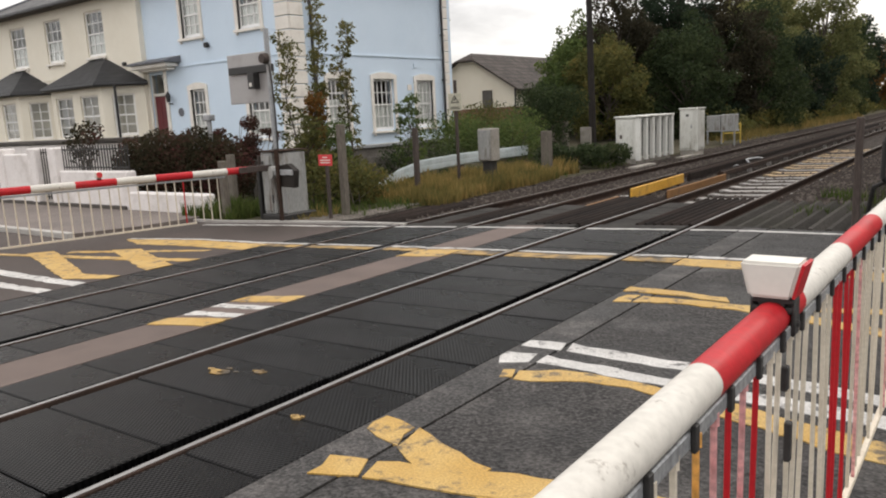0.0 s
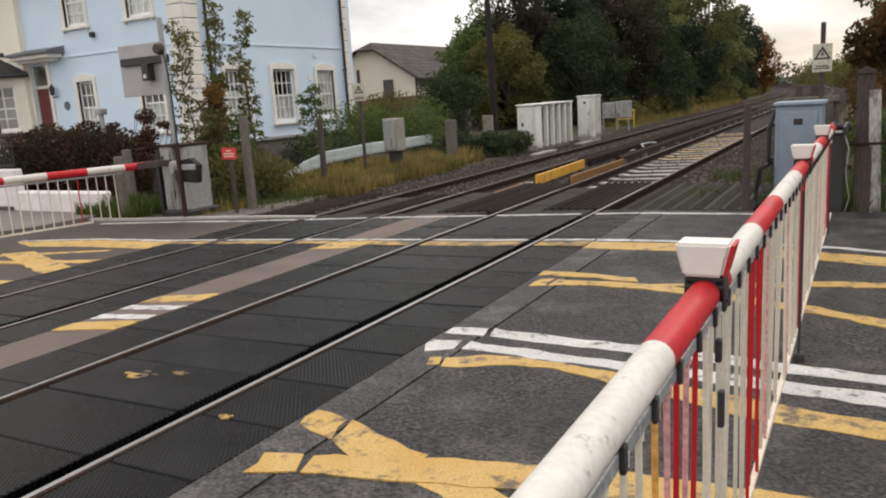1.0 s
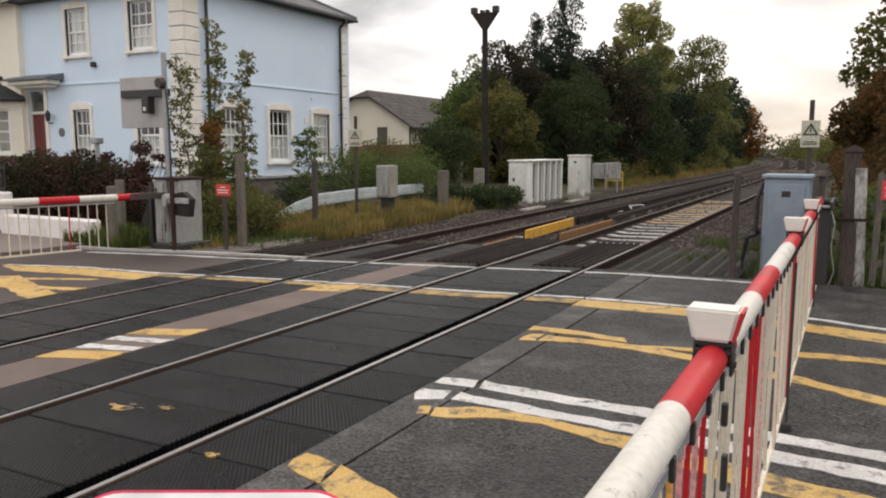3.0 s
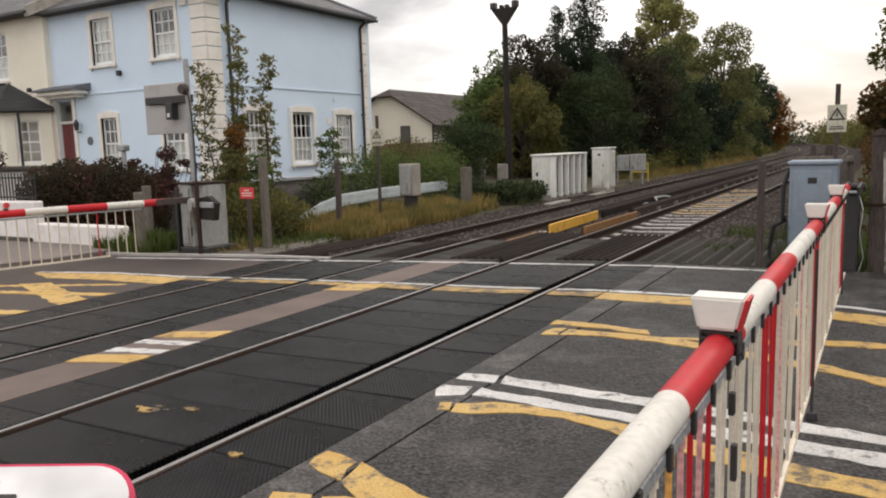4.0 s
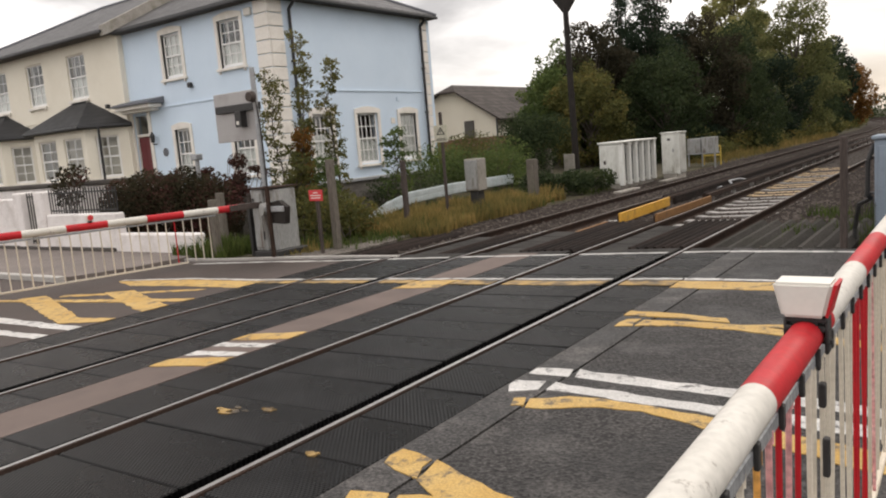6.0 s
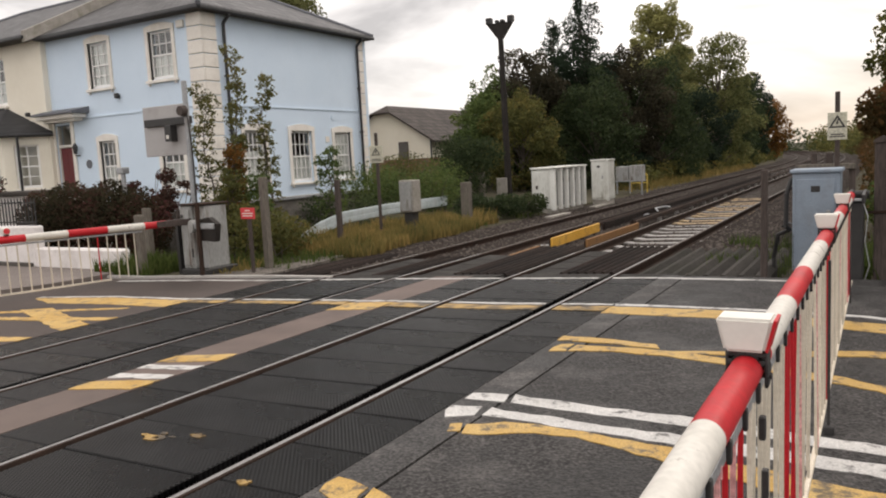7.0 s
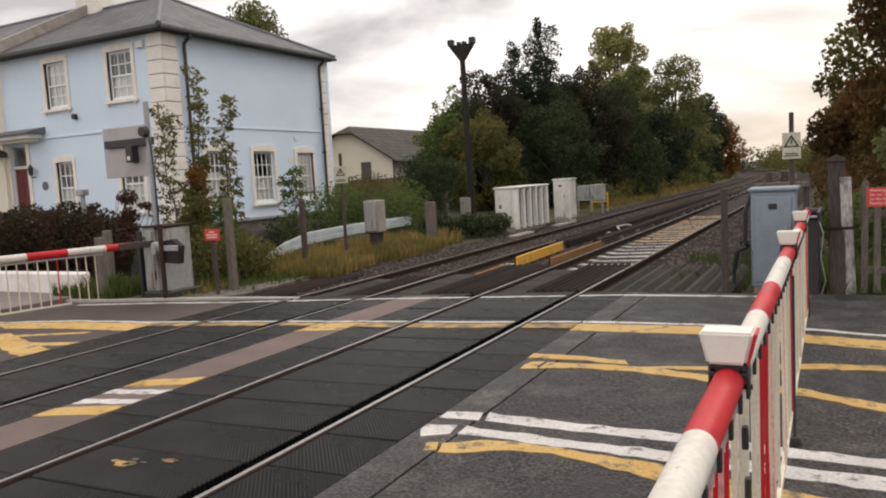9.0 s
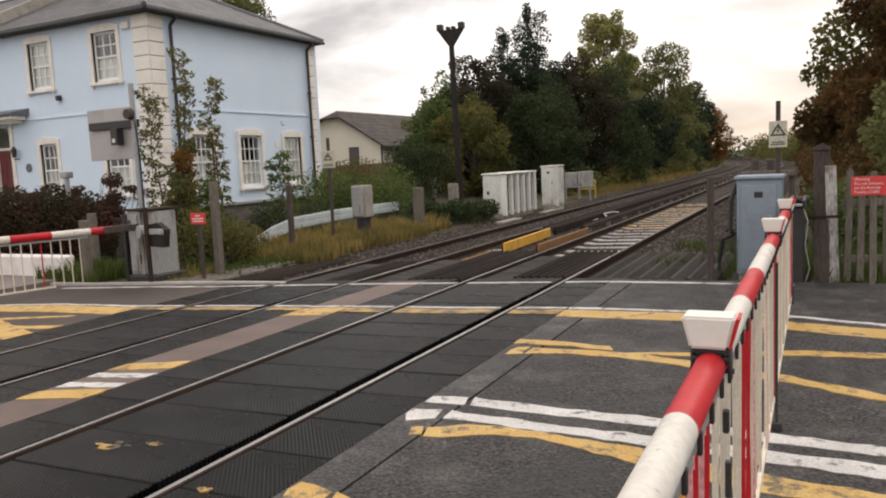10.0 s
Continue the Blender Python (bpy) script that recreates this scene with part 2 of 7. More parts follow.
M_TIMBER_DK = mat("creosoted_timber", (0.01275, 0.00986, 0.00884), (0.0306, 0.0221, 0.0187), 0.85, 5, 70, 0.5, stretch=(1, 0.15, 1), rnd=0.4, spec=0.12)
M_TIMBER_GR = mat("grey_weathered_timber", (0.0372, 0.03348, 0.02914), (0.0651, 0.0589, 0.05208), 0.9, 4, 60, 0.6, stain=(0.0186, 0.02108, 0.0124), stain_scale=2, stain_amount=0.8, rnd=0.25, stretch=(1, 0.2, 1), spec=0.2)
M_POST = mat("weathered_post_wood", (0.10, 0.085, 0.070), (0.17, 0.15, 0.125), 0.9, 4, 50, 0.7, stain=(0.05, 0.055, 0.03), stain_scale=3, stain_amount=0.6, stretch=(1, 1, 0.15))
M_POST_DK = mat("dark_post_wood", (0.05, 0.038, 0.033), (0.085, 0.066, 0.058), 0.9, 4, 50, 0.7, stretch=(1, 1, 0.15))
M_BALLAST = mat("ballast_stone", (0.02228, 0.01644, 0.01379), (0.05039, 0.03978, 0.03342), 0.95, 9, 60, 0.9, stain=(0.01167, 0.007956, 0.006365), stain_scale=2, stain_amount=0.7, dist=0.03, spec=0.1, amp=0.4)
M_GRAVEL = mat("verge_gravel", (0.10, 0.088, 0.076), (0.16, 0.142, 0.125), 0.9, 2.5, 40, 0.9, stain=(0.05, 0.045, 0.035), stain_scale=2, stain_amount=0.7, dist=0.02, spec=0.15, amp=0.35, speck=30)
M_EARTH = mat("verge_earth", (0.050, 0.045, 0.028), (0.080, 0.068, 0.043), 0.95, 1.5, 30, 0.8, stain=(0.035, 0.045, 0.018), stain_scale=0.8, stain_amount=0.8, dist=0.03, spec=0.2)
M_PAVE = mat("pavement_asphalt", (0.14, 0.115, 0.10), (0.19, 0.16, 0.145), 0.8, 1.5, 100, 0.5, stain=(0.08, 0.07, 0.065), stain_scale=0.8)
M_KERB = mat("kerb_concrete", (0.36, 0.34, 0.32), (0.46, 0.44, 0.41), 0.85, 4, 70, 0.4, stain=(0.18, 0.16, 0.14), stain_scale=2)
M_YEL = mat("yellow_road_paint", (0.43, 0.250, 0.045), (0.50, 0.335, 0.115), 0.55, 3, 90, 0.4, stain=(0.090, 0.070, 0.050), stain_scale=7, stain_amount=0.92, edge=(0.535, 0.63), amp=0.22)
M_WHT = mat("white_road_paint", (0.42, 0.408, 0.39), (0.58, 0.565, 0.54), 0.55, 3, 90, 0.4, stain=(0.070, 0.066, 0.063), stain_scale=9, stain_amount=0.9, edge=(0.545, 0.63), amp=0.2)
M_BOOM_W = mat("white_boom_paint", (0.55, 0.525, 0.475), (0.61, 0.585, 0.535), 0.5, 4, 50, 0.03, stain=(0.16, 0.13, 0.10), stain_scale=14, stain_amount=0.8, edge=(0.585, 0.66), amp=0.07, spec=0.3)
M_BOOM_R = mat("red_boom_paint", (0.40, 0.011, 0.018), (0.50, 0.020, 0.026), 0.42, 4, 50, 0.03, stain=(0.24, 0.03, 0.03), stain_scale=5, stain_amount=0.6, amp=0.07, spec=0.25)
M_PINK = mat("faded_red_rod", (0.56, 0.22, 0.22), (0.64, 0.36, 0.35), 0.5, 8, 60, 0.2)
M_ORANGE = mat("amber_rod", (0.62, 0.27, 0.05), (0.68, 0.36, 0.10), 0.5, 8, 60, 0.2)
M_ROD_W = mat("cream_rod_paint", (0.56, 0.49, 0.39), (0.66, 0.60, 0.50), 0.55, 6, 60, 0.2, rnd=0.12, stain=(0.32, 0.25, 0.17), stain_scale=6, stain_amount=0.6, amp=0.07, spec=0.3)
M_COLUMN = mat("dark_column_paint", (0.020, 0.017, 0.015), (0.034, 0.029, 0.026), 0.7, 4, 50, 0.3, spec=0.2)
M_BLACK = mat("black_metal", (0.018, 0.017, 0.017), (0.032, 0.03, 0.029), 0.5, 8, 80, 0.2)
M_GALV = mat("galvanised_steel", (0.30, 0.31, 0.32), (0.40, 0.41, 0.42), 0.5, 6, 60, 0.2, metal=0.5, stain=(0.2, 0.15, 0.11), stain_scale=3, stain_amount=0.5)
M_CAB_BLUE = mat("blue_grey_cabinet_paint", (0.215, 0.265, 0.325), (0.255, 0.305, 0.365), 0.55, 2.5, 50, 0.15, stain=(0.16, 0.15, 0.14), stain_scale=3, stain_amount=0.45, amp=0.07)
M_CAB_GREY = mat("worn_grey_cabinet_paint", (0.25, 0.255, 0.25), (0.36, 0.36, 0.345), 0.6, 2.5, 50, 0.2, stain=(0.09, 0.058, 0.038), stain_scale=4.5, stain_amount=0.85, edge=(0.50, 0.64), stretch=(1, 1, 0.22), amp=0.15)
M_CAB_WHITE = mat("chalky_white_cabinet_paint", (0.5824, 0.5824, 0.5376), (0.6944, 0.6944, 0.6496), 0.6, 2.5, 50, 0.15, stain=(0.224, 0.2016, 0.1456), stain_scale=4, stain_amount=0.8, stretch=(1, 1, 0.3), amp=0.07)
M_CONC = mat("old_concrete", (0.27, 0.25, 0.22), (0.36, 0.335, 0.30), 0.9, 3, 60, 0.5, stain=(0.14, 0.14, 0.09), stain_scale=2.5, stain_amount=0.7)
M_SIGN_GREY = mat("grey_sign_back", (0.36, 0.345, 0.34), (0.42, 0.405, 0.40), 0.5, 1.5, 40, 0.08, metal=0.3, stain=(0.26, 0.24, 0.22), stain_scale=2, stain_amount=0.5, amp=0.07)
M_RED_SIGN = mat("red_sign_enamel", (0.56, 0.03, 0.04), (0.62, 0.045, 0.05), 0.4, 3, 50, 0.05, amp=0.07)
M_WHITE = mat("white_gloss_paint", (0.66, 0.635, 0.58), (0.70, 0.675, 0.62), 0.45, 4, 60, 0.0, amp=0.02)
M_SASH = mat("white_sash_paint", (0.80, 0.79, 0.77), (0.84, 0.83, 0.81), 0.45, 4, 60, 0.0, amp=0.03)
M_BLUE_WALL = mat("pale_blue_render", (0.60, 0.715, 0.835), (0.645, 0.755, 0.870), 0.85, 0.8, 35, 0.18, stain=(0.55, 0.655, 0.765), stain_scale=0.5, stain_amount=0.5, amp=0.07)
M_CREAM_WALL = mat("cream_render", (0.78, 0.725, 0.61), (0.82, 0.77, 0.66), 0.85, 0.8, 35, 0.18, stain=(0.66, 0.60, 0.49), stain_scale=0.5, stain_amount=0.45, amp=0.07)
M_STUCCO = mat("off_white_stucco", (0.742, 0.6996, 0.636), (0.8162, 0.7791, 0.7208), 0.8, 2, 40, 0.2, stain=(0.5512, 0.5088, 0.4452), stain_scale=1.5, stain_amount=0.5, amp=0.07)
M_WALL_WHITE = mat("white_painted_garden_wall", (0.70, 0.66, 0.64), (0.80, 0.76, 0.74), 0.85, 1.5, 30, 0.12, stain=(0.42, 0.37, 0.33), stain_scale=1.6, stain_amount=0.6, amp=0.05)
M_COPING = mat("dark_coping", (0.055, 0.047, 0.042), (0.09, 0.08, 0.07), 0.85, 3, 50, 0.5)
M_GUTTER = mat("black_gutter", (0.016, 0.016, 0.018), (0.024, 0.024, 0.026), 0.45, 6, 60, 0.1)
M_SLATE = brick_mat("slate_roof", (0.062, 0.060, 0.062), (0.118, 0.114, 0.114), (0.026, 0.026, 0.026), 0.34, 0.22, 0.022, 0.55, 0.8, "XY")
M_SLATE_SIDE = brick_mat("slate_roof_side", (0.062, 0.060, 0.062), (0.118, 0.114, 0.114), (0.026, 0.026, 0.026), 0.34, 0.22, 0.022, 0.55, 0.8, "YZ")
M_BAY_SLATE = brick_mat("dark_bay_slate", (0.022, 0.022, 0.024), (0.036, 0.036, 0.038), (0.02, 0.02, 0.02), 0.3, 0.16, 0.012, 0.6, 0.8, "XZ")
M_TILE = brick_mat("brown_roof_tile", (0.048, 0.038, 0.033), (0.078, 0.064, 0.056), (0.022, 0.018, 0.016), 0.3, 0.25, 0.02, 0.8, 0.9, "YZ")
M_BRICK = brick_mat("red_brick", (0.22, 0.088, 0.06), (0.28, 0.125, 0.085), (0.2, 0.18, 0.16), 0.225, 0.075, 0.01, 0.85, 0.6, "XZ")
M_DOOR_RED = mat("dark_red_door_paint", (0.115, 0.012, 0.018), (0.14, 0.018, 0.022), 0.35, 5, 60, 0.05)
M_GLASS = glass_mat("window_glass")
# the dimness of indoor rooms is put into this dark colour
M_ROOM = mat("room_shade", (0.09, 0.085, 0.08), (0.13, 0.12, 0.11), 0.9, 2, 20, 0.0)
M_CURTAIN = mat("net_curtain", (0.66, 0.67, 0.63), (0.76, 0.77, 0.73), 0.9, 3, 40, 0.2, amp=0.07)
M_YBOARD = mat("yellow_guard_board", (0.62, 0.32, 0.03), (0.70, 0.40, 0.06), 0.6, 3, 50, 0.3, stain=(0.30, 0.16, 0.05), stain_scale=4, stain_amount=0.7)
M_YBOARD_OLD = mat("dirty_guard_board", (0.20, 0.095, 0.032), (0.30, 0.15, 0.048), 0.7, 3, 50, 0.3, stain=(0.10, 0.06, 0.04), stain_scale=3, stain_amount=0.7)
M_BARK = mat("bark", (0.065, 0.052, 0.042), (0.11, 0.09, 0.075), 0.95, 5, 40, 0.9, stretch=(1, 1, 0.3))
M_FENCE_OLD = mat("old_stone_wall", (0.10, 0.09, 0.08), (0.16, 0.145, 0.13), 0.95, 3, 25, 0.9, stain=(0.06, 0.065, 0.04), stain_scale=2, dist=0.03)
L_GREEN = leaf_mat("mid_green_leaves", (0.05264, 0.0784, 0.02912), (0.09856, 0.1366, 0.04368), (0.1747, 0.2038, 0.0616))
L_DARK = leaf_mat("dark_green_leaves", (0.024, 0.037, 0.018), (0.044, 0.062, 0.027), (0.080, 0.096, 0.040))
L_CONIFER = leaf_mat("conifer_needles", (0.016, 0.028, 0.018), (0.027, 0.042, 0.025), (0.048, 0.066, 0.037))
L_PURPLE = leaf_mat("brown_green_leaves", (0.028, 0.027, 0.018), (0.050, 0.044, 0.027), (0.082, 0.068, 0.040))
L_YELLOW = leaf_mat("yellow_green_leaves", (0.074, 0.088, 0.034), (0.150, 0.158, 0.062), (0.260, 0.245, 0.105))
L_PALE = leaf_mat("pale_yellow_leaves", (0.16, 0.165, 0.06), (0.30, 0.29, 0.11), (0.44, 0.40, 0.18))
L_OLIVE = leaf_mat("olive_autumn_leaves", (0.06272, 0.0728, 0.028), (0.1187, 0.1187, 0.0392), (0.2106, 0.1613, 0.04928))
L_ORANGE = leaf_mat("orange_autumn_leaves", (0.10, 0.065, 0.022), (0.19, 0.090, 0.025), (0.28, 0.13, 0.035))
L_RUSSET = leaf_mat("russet_autumn_leaves", (0.045, 0.040, 0.018), (0.095, 0.060, 0.024), (0.17, 0.075, 0.028))
L_SHRUB_RED = leaf_mat("russet_shrub_leaves", (0.040, 0.034, 0.022), (0.085, 0.045, 0.036), (0.15, 0.05, 0.05))
L_SHRUB = leaf_mat("red_tinged_shrub_leaves", (0.026, 0.030, 0.017), (0.056, 0.046, 0.026), (0.13, 0.045, 0.046))
L_GRASS = leaf_mat("dry_grass", (0.085, 0.090, 0.034), (0.22, 0.170, 0.058), (0.42, 0.28, 0.11))
L_GRASS_G = leaf_mat("green_grass", (0.045, 0.070, 0.018), (0.075, 0.105, 0.028), (0.13, 0.14, 0.045))


# ---- mesh helpers ----
def thing(name, m=None, label="", category="", group="", kind=""):
    ob = new(name)
    ob.empty_display_size = 0.1
    ob.matrix_basis = m if m is not None else Matrix()
    return tagged(ob, label, category, group, kind)


def part(name, bm, material, parent=None, label="", smooth=False, m=None):
    me = bpy.data.meshes.new(name)
    bmesh.ops.recalc_face_normals(bm, faces=bm.faces[:])
    bm.to_mesh(me)
    bm.free()
    for mm in (material if isinstance(material, (list, tuple)) else [material]):
        me.materials.append(mm)
    if smooth:
        me.shade_smooth()
        me.set_sharp_from_angle(angle=radians(40))
    ob = new(name, me)
    if parent:
        ob.parent = parent
    if m is not None:
        ob.matrix_basis = m
    return tagged(ob, label)


def box(bm, x0, x1, y0, y1, z0, z1, bevel=0.0, mi=0):
    r = bmesh.ops.create_cube(bm, size=1)
    for v in r["verts"]:
        v.co = Vector(((x0 + x1) / 2 + v.co.x * (x1 - x0), (y0 + y1) / 2 + v.co.y * (y1 - y0), (z0 + z1) / 2 + v.co.z * (z1 - z0)))
    faces = {f for v in r["verts"] for f in v.link_faces}
    for f in faces:
        f.material_index = mi
    if bevel:
        edges = list({e for v in r["verts"] for e in v.link_edges})
        bmesh.ops.bevel(bm, geom=edges, offset=bevel, segments=1, affect="EDGES", profile=0.7)
    return bm


def boxm(*a, **k):
    return box(bmesh.new(), *a, **k)


def cyl(bm, p, q, r0, r1=None, seg=10, cap=True):
    p, q = Vector(p), Vector(q)
    r1 = r0 if r1 is None else r1
    d = q - p
    rot = d.to_track_quat("Z", "Y").to_matrix().to_4x4()
    bmesh.ops.create_cone(bm, cap_ends=cap, segments=seg, radius1=r0, radius2=r1, depth=d.length, matrix=Matrix.Translation((p + q) / 2) @ rot)
    return bm


def cylm(*a, **k):
    return cyl(bmesh.new(), *a, **k)


def prism(bm, pts, lo, hi, axis="y", mi=0):
    """A flat outline drawn out along an axis. pts: (x, z) for axis y, (y, z) for axis x, (x, y) for axis z."""
    def co(p, h):
        return {"y": (p[0], h, p[1]), "x": (h, p[0], p[1]), "z": (p[0], p[1], h)}[axis]
    a = [bm.verts.new(co(p, lo)) for p in pts]
    b = [bm.verts.new(co(p, hi)) for p in pts]
    fs = [bm.faces.new(a), bm.faces.new(b[::-1])]
    for i in range(len(pts)):
        k = (i + 1) % len(pts)
        fs.append(bm.faces.new((a[i], a[k], b[k], b[i])))
    for f in fs:
        f.material_index = mi
    return bm


def prismm(*a, **k):
    return prism(bmesh.new(), *a, **k)


def tube(bm, pts, r, seg=8):
    for a, b in zip(pts, pts[1:]):
        cyl(bm, a, b, r, r, seg)
    return bm


def raw(name, verts, faces, material, parent=None, label="", m=None):
    me = bpy.data.meshes.new(name)
    me.from_pydata(verts, [], faces)
    me.materials.append(material)
    ob = new(name, me)
    if parent:
        ob.parent = parent
    if m is not None:
        ob.matrix_basis = m
    return tagged(ob, label)


def leaf_cloud(name, clumps, count, size, material, parent=None, seed=1, droop=0.0, fill=0.5, label="", m=None, aspect=0.6):
    """Many small folded leaves scattered through a set of clumps (centre, radii)."""
    rng = np.random.default_rng(seed)
    vol = np.array([max(c[1]) ** 2 for c in clumps])
    pick = rng.choice(len(clumps), count, p=vol / vol.sum())
    cen = np.array([c[0] for c in clumps])[pick]
    rad = np.array([c[1] for c in clumps])[pick]
    d = rng.normal(size=(count, 3))
    d /= np.linalg.norm(d, axis=1)[:, None]
    rr = fill + (1.08 - fill) * rng.random((count, 1)) ** 0.6
    pos = cen + d * rad * rr
    ax = rng.normal(size=(count, 3))
    ax[:, 2] -= droop
    ax /= np.linalg.norm(ax, axis=1)[:, None]
    nrm = np.cross(ax, rng.normal(size=(count, 3)))
    nrm /= np.linalg.norm(nrm, axis=1)[:, None]
    side = np.cross(ax, nrm)
    s = size * (0.6 + 0.8 * rng.random((count, 1)))
    a = pos - ax * s * 0.5
    b = pos + side * s * aspect * 0.5 + nrm * s * 0.12
    c = pos + ax * s * 0.5
    e = pos - side * s * aspect * 0.5 + nrm * s * 0.12
    verts = np.stack([a, b, c, e], axis=1).reshape(-1, 3)
    me = bpy.data.meshes.new(name)
    me.vertices.add(count * 4)
    me.vertices.foreach_set("co", verts.astype(np.float32).ravel())
    me.loops.add(count * 4)
    me.loops.foreach_set("vertex_index", np.arange(count * 4, dtype=np.int32))
    me.polygons.add(count)
    me.polygons.foreach_set("loop_start", np.arange(0, count * 4, 4, dtype=np.int32))
    me.update(calc_edges=True)
    me.materials.append(material)
    ob = new(name, me)
    if parent:
        ob.parent = parent
    if m is not None:
        ob.matrix_basis = m
    return tagged(ob, label)


def tree(x, y, z, height, spread, leaves, count, size, seed, label, conifer=False, base=0.2, group="", full=False):
    """A tapered trunk with limbs and a crown of clumps at the ends of the limbs."""
    rng = random.Random(seed)
    t = thing("tree", pose(x, y, z), label, "tree", group)
    bm = bmesh.new()
    tr = 0.02 * height + 0.05
    top = height * (0.93 if conifer else 0.72)
    pts = [Vector((0, 0, -0.1))]
    for i in range(1, 7):
        f = i / 6
        pts.append(Vector((rng.uniform(-1, 1) * 0.04 * height * f, rng.uniform(-1, 1) * 0.04 * height * f, top * f)))
    for i in range(6):
        cyl(bm, pts[i], pts[i + 1], tr * (1 - i / 7), tr * (1 - (i + 1) / 7), 8, False)
    clumps = []
    n_limb = 26 if conifer else 44 if full else 22
    for i in range(n_limb):
        f = base + (1 - base) * (i + 0.5) / n_limb
        an = i * 2.4 + rng.uniform(-0.4, 0.4)
        if conifer:
            ln = spread * (1.03 - f) ** 0.6 * rng.uniform(0.7, 1.15)
            h0 = height * f
            c = Vector((math.cos(an) * ln * 0.6, math.sin(an) * ln * 0.6, h0 - 0.08 * ln))
            r = (max(0.25, ln * 0.62), max(0.25, ln * 0.62), max(0.3, height * 0.055))
        else:
            env = math.sin(math.pi * min(1, 0.12 + 0.86 * f)) ** 0.6
            ln = spread * env * (rng.uniform(0.62, 0.88) if full else rng.uniform(0.45, 0.95))
            h0 = height * f * 0.93
            c = Vector((math.cos(an) * ln, math.sin(an) * ln, h0 + rng.uniform(-0.05, 0.06) * height))
            k = spread * rng.uniform(0.24, 0.42)
            r = (k, k, k * rng.uniform(0.7, 1.0))
        st = pts[min(5, int(f * 0.7 * 6))]
        mid = st.lerp(c, 0.55) + Vector((0, 0, 0.02 * height))
        cyl(bm, st, mid, tr * 0.32, tr * 0.2, 5, False)
        cyl(bm, mid, c, tr * 0.2, tr * 0.06, 5, False)
        clumps.append((tuple(c), r))
        if not conifer:
            for q in range(2):
                dv = Vector((rng.gauss(0, 1), rng.gauss(0, 1), rng.gauss(0, 0.8))).normalized() * r[0] * 1.15
                kk = r[0] * rng.uniform(0.3, 0.5)
                clumps.append((tuple(c + dv), (kk, kk, kk)))
    if conifer:
        clumps.append(((pts[-1].x, pts[-1].y, height * 0.96), (0.22, 0.22, height * 0.05)))
    part("trunk", bm, M_BARK, t)
    leaf_cloud("crown", clumps, count, size, leaves, t, seed, 0.4 if conifer else 0.25, 0.35, aspect=0.35 if conifer else 0.6)
    return t


def shrub(name, x, y, z, clumps, count, size, leaves, seed, label, category="shrub", stems=6):
    t = thing(name, pose(x, y, z), label, category)
    rng = random.Random(seed)
    bm = bmesh.new()
    for c, r in clumps:
        for i in range(max(1, stems // len(clumps) + 1)):
            b = Vector((c[0] * 0.6 + rng.uniform(-0.2, 0.2), c[1] * 0.6 + rng.uniform(-0.2, 0.2), -0.05))
            e = Vector(c) + Vector((rng.uniform(-1, 1) * r[0], rng.uniform(-1, 1) * r[1], rng.uniform(0, 0.9) * r[2]))
            cyl(bm, b, e, 0.014, 0.005, 5, False)
    part("branchwork", bm, M_BARK, t)
    leaf_cloud("foliage", clumps, count, size, leaves, t, seed, 0.1, 0.25)
    return t


# ---- the large structure: ground, roads, crossing deck, tracks ----
R_NEAR, R_FAR = (-0.7525, 0.7525), (-4.05, -2.645)
FALL = 0.025                                    # the canted crossing falls towards the second track
TILT = -math.degrees(math.atan(FALL))


def bend(y):
    """How far the line swings to the left beyond the straight."""
    if y < 68:
        return 0.0
    return -0.0012 * (min(y, 150) - 68) ** 2 - 0.20 * max(0, y - 150)


def road_z(x):
    return FALL * min(1.45, max(-5.0, x))


def end_line(x):
    """The bowed and skewed white line at the far edge of the crossing."""
    return float(np.interp(x, (-8.0, -6.3, -4.8, -2.1, 0.6, 1.5, 3.1, 5.0), (9.38, 9.86, 10.15, 10.46, 10.66, 10.74, 10.84, 10.94)))


def road_end(x):
    """The far edge of the crossing."""
    return end_line(x) + 0.24


def mid_line(x):
    """The thin white line across the crossing, with the yellow band on its near side."""
    return float(np.interp(x, (-6.4, -4.8, -3.0, -1.7, 0.0, 1.3), (8.24, 8.40, 8.56, 8.66, 8.72, 8.82)))


def ground_z(x, y):
    b = bend(y)
    s = x - b
    z = -0.13
    if y > 9 and -5.6 < s < 2.6:
        z = -0.36
    elif s <= -5.6 and y > 9:
        z = -0.13 - 0.0 * s
    if y > 20 and s < -7:
        z += min(0.4, (-7 - s) * 0.05)
    if x < -15 and y > 11:
        z += min(0.5, (-15 - x) * 0.1)
    if -60 < x < 40 and y < 11.5 and y < road_end(x) + 0.1:
        z = -0.4
    z += 0.035 * noise.noise(Vector((x * 0.9, y * 0.9, 0)))
    return z


def axis_steps(parts):
    out = []
    for a, b, s in parts:
        k = max(1, round((b - a) / s))
        out += [a + (b - a) * i / k for i in range(k)]
    return out + [parts[-1][1]]


gx = axis_steps([(-1500, -200, 200), (-200, -50, 25), (-50, -14, 3), (-14, 8, 0.4), (8, 40, 3), (40, 200, 25), (200, 1500, 200)])
gy = axis_steps([(-1500, -200, 200), (-200, -20, 30), (-20, 8, 4), (8, 30, 0.4), (30, 100, 2), (100, 260, 12), (260, 3000, 300)])
gv = [(x, y, ground_z(x, y)) for y in gy for x in gx]
nx = len(gx)
gf = [(j * nx + i, j * nx + i + 1, (j + 1) * nx + i + 1, (j + 1) * nx + i) for j in range(len(gy) - 1) for i in range(nx - 1)]
tagged(raw("ground", gv, gf, M_EARTH), "rough earth and weedy verge beside the railway", "ground", kind="structure")


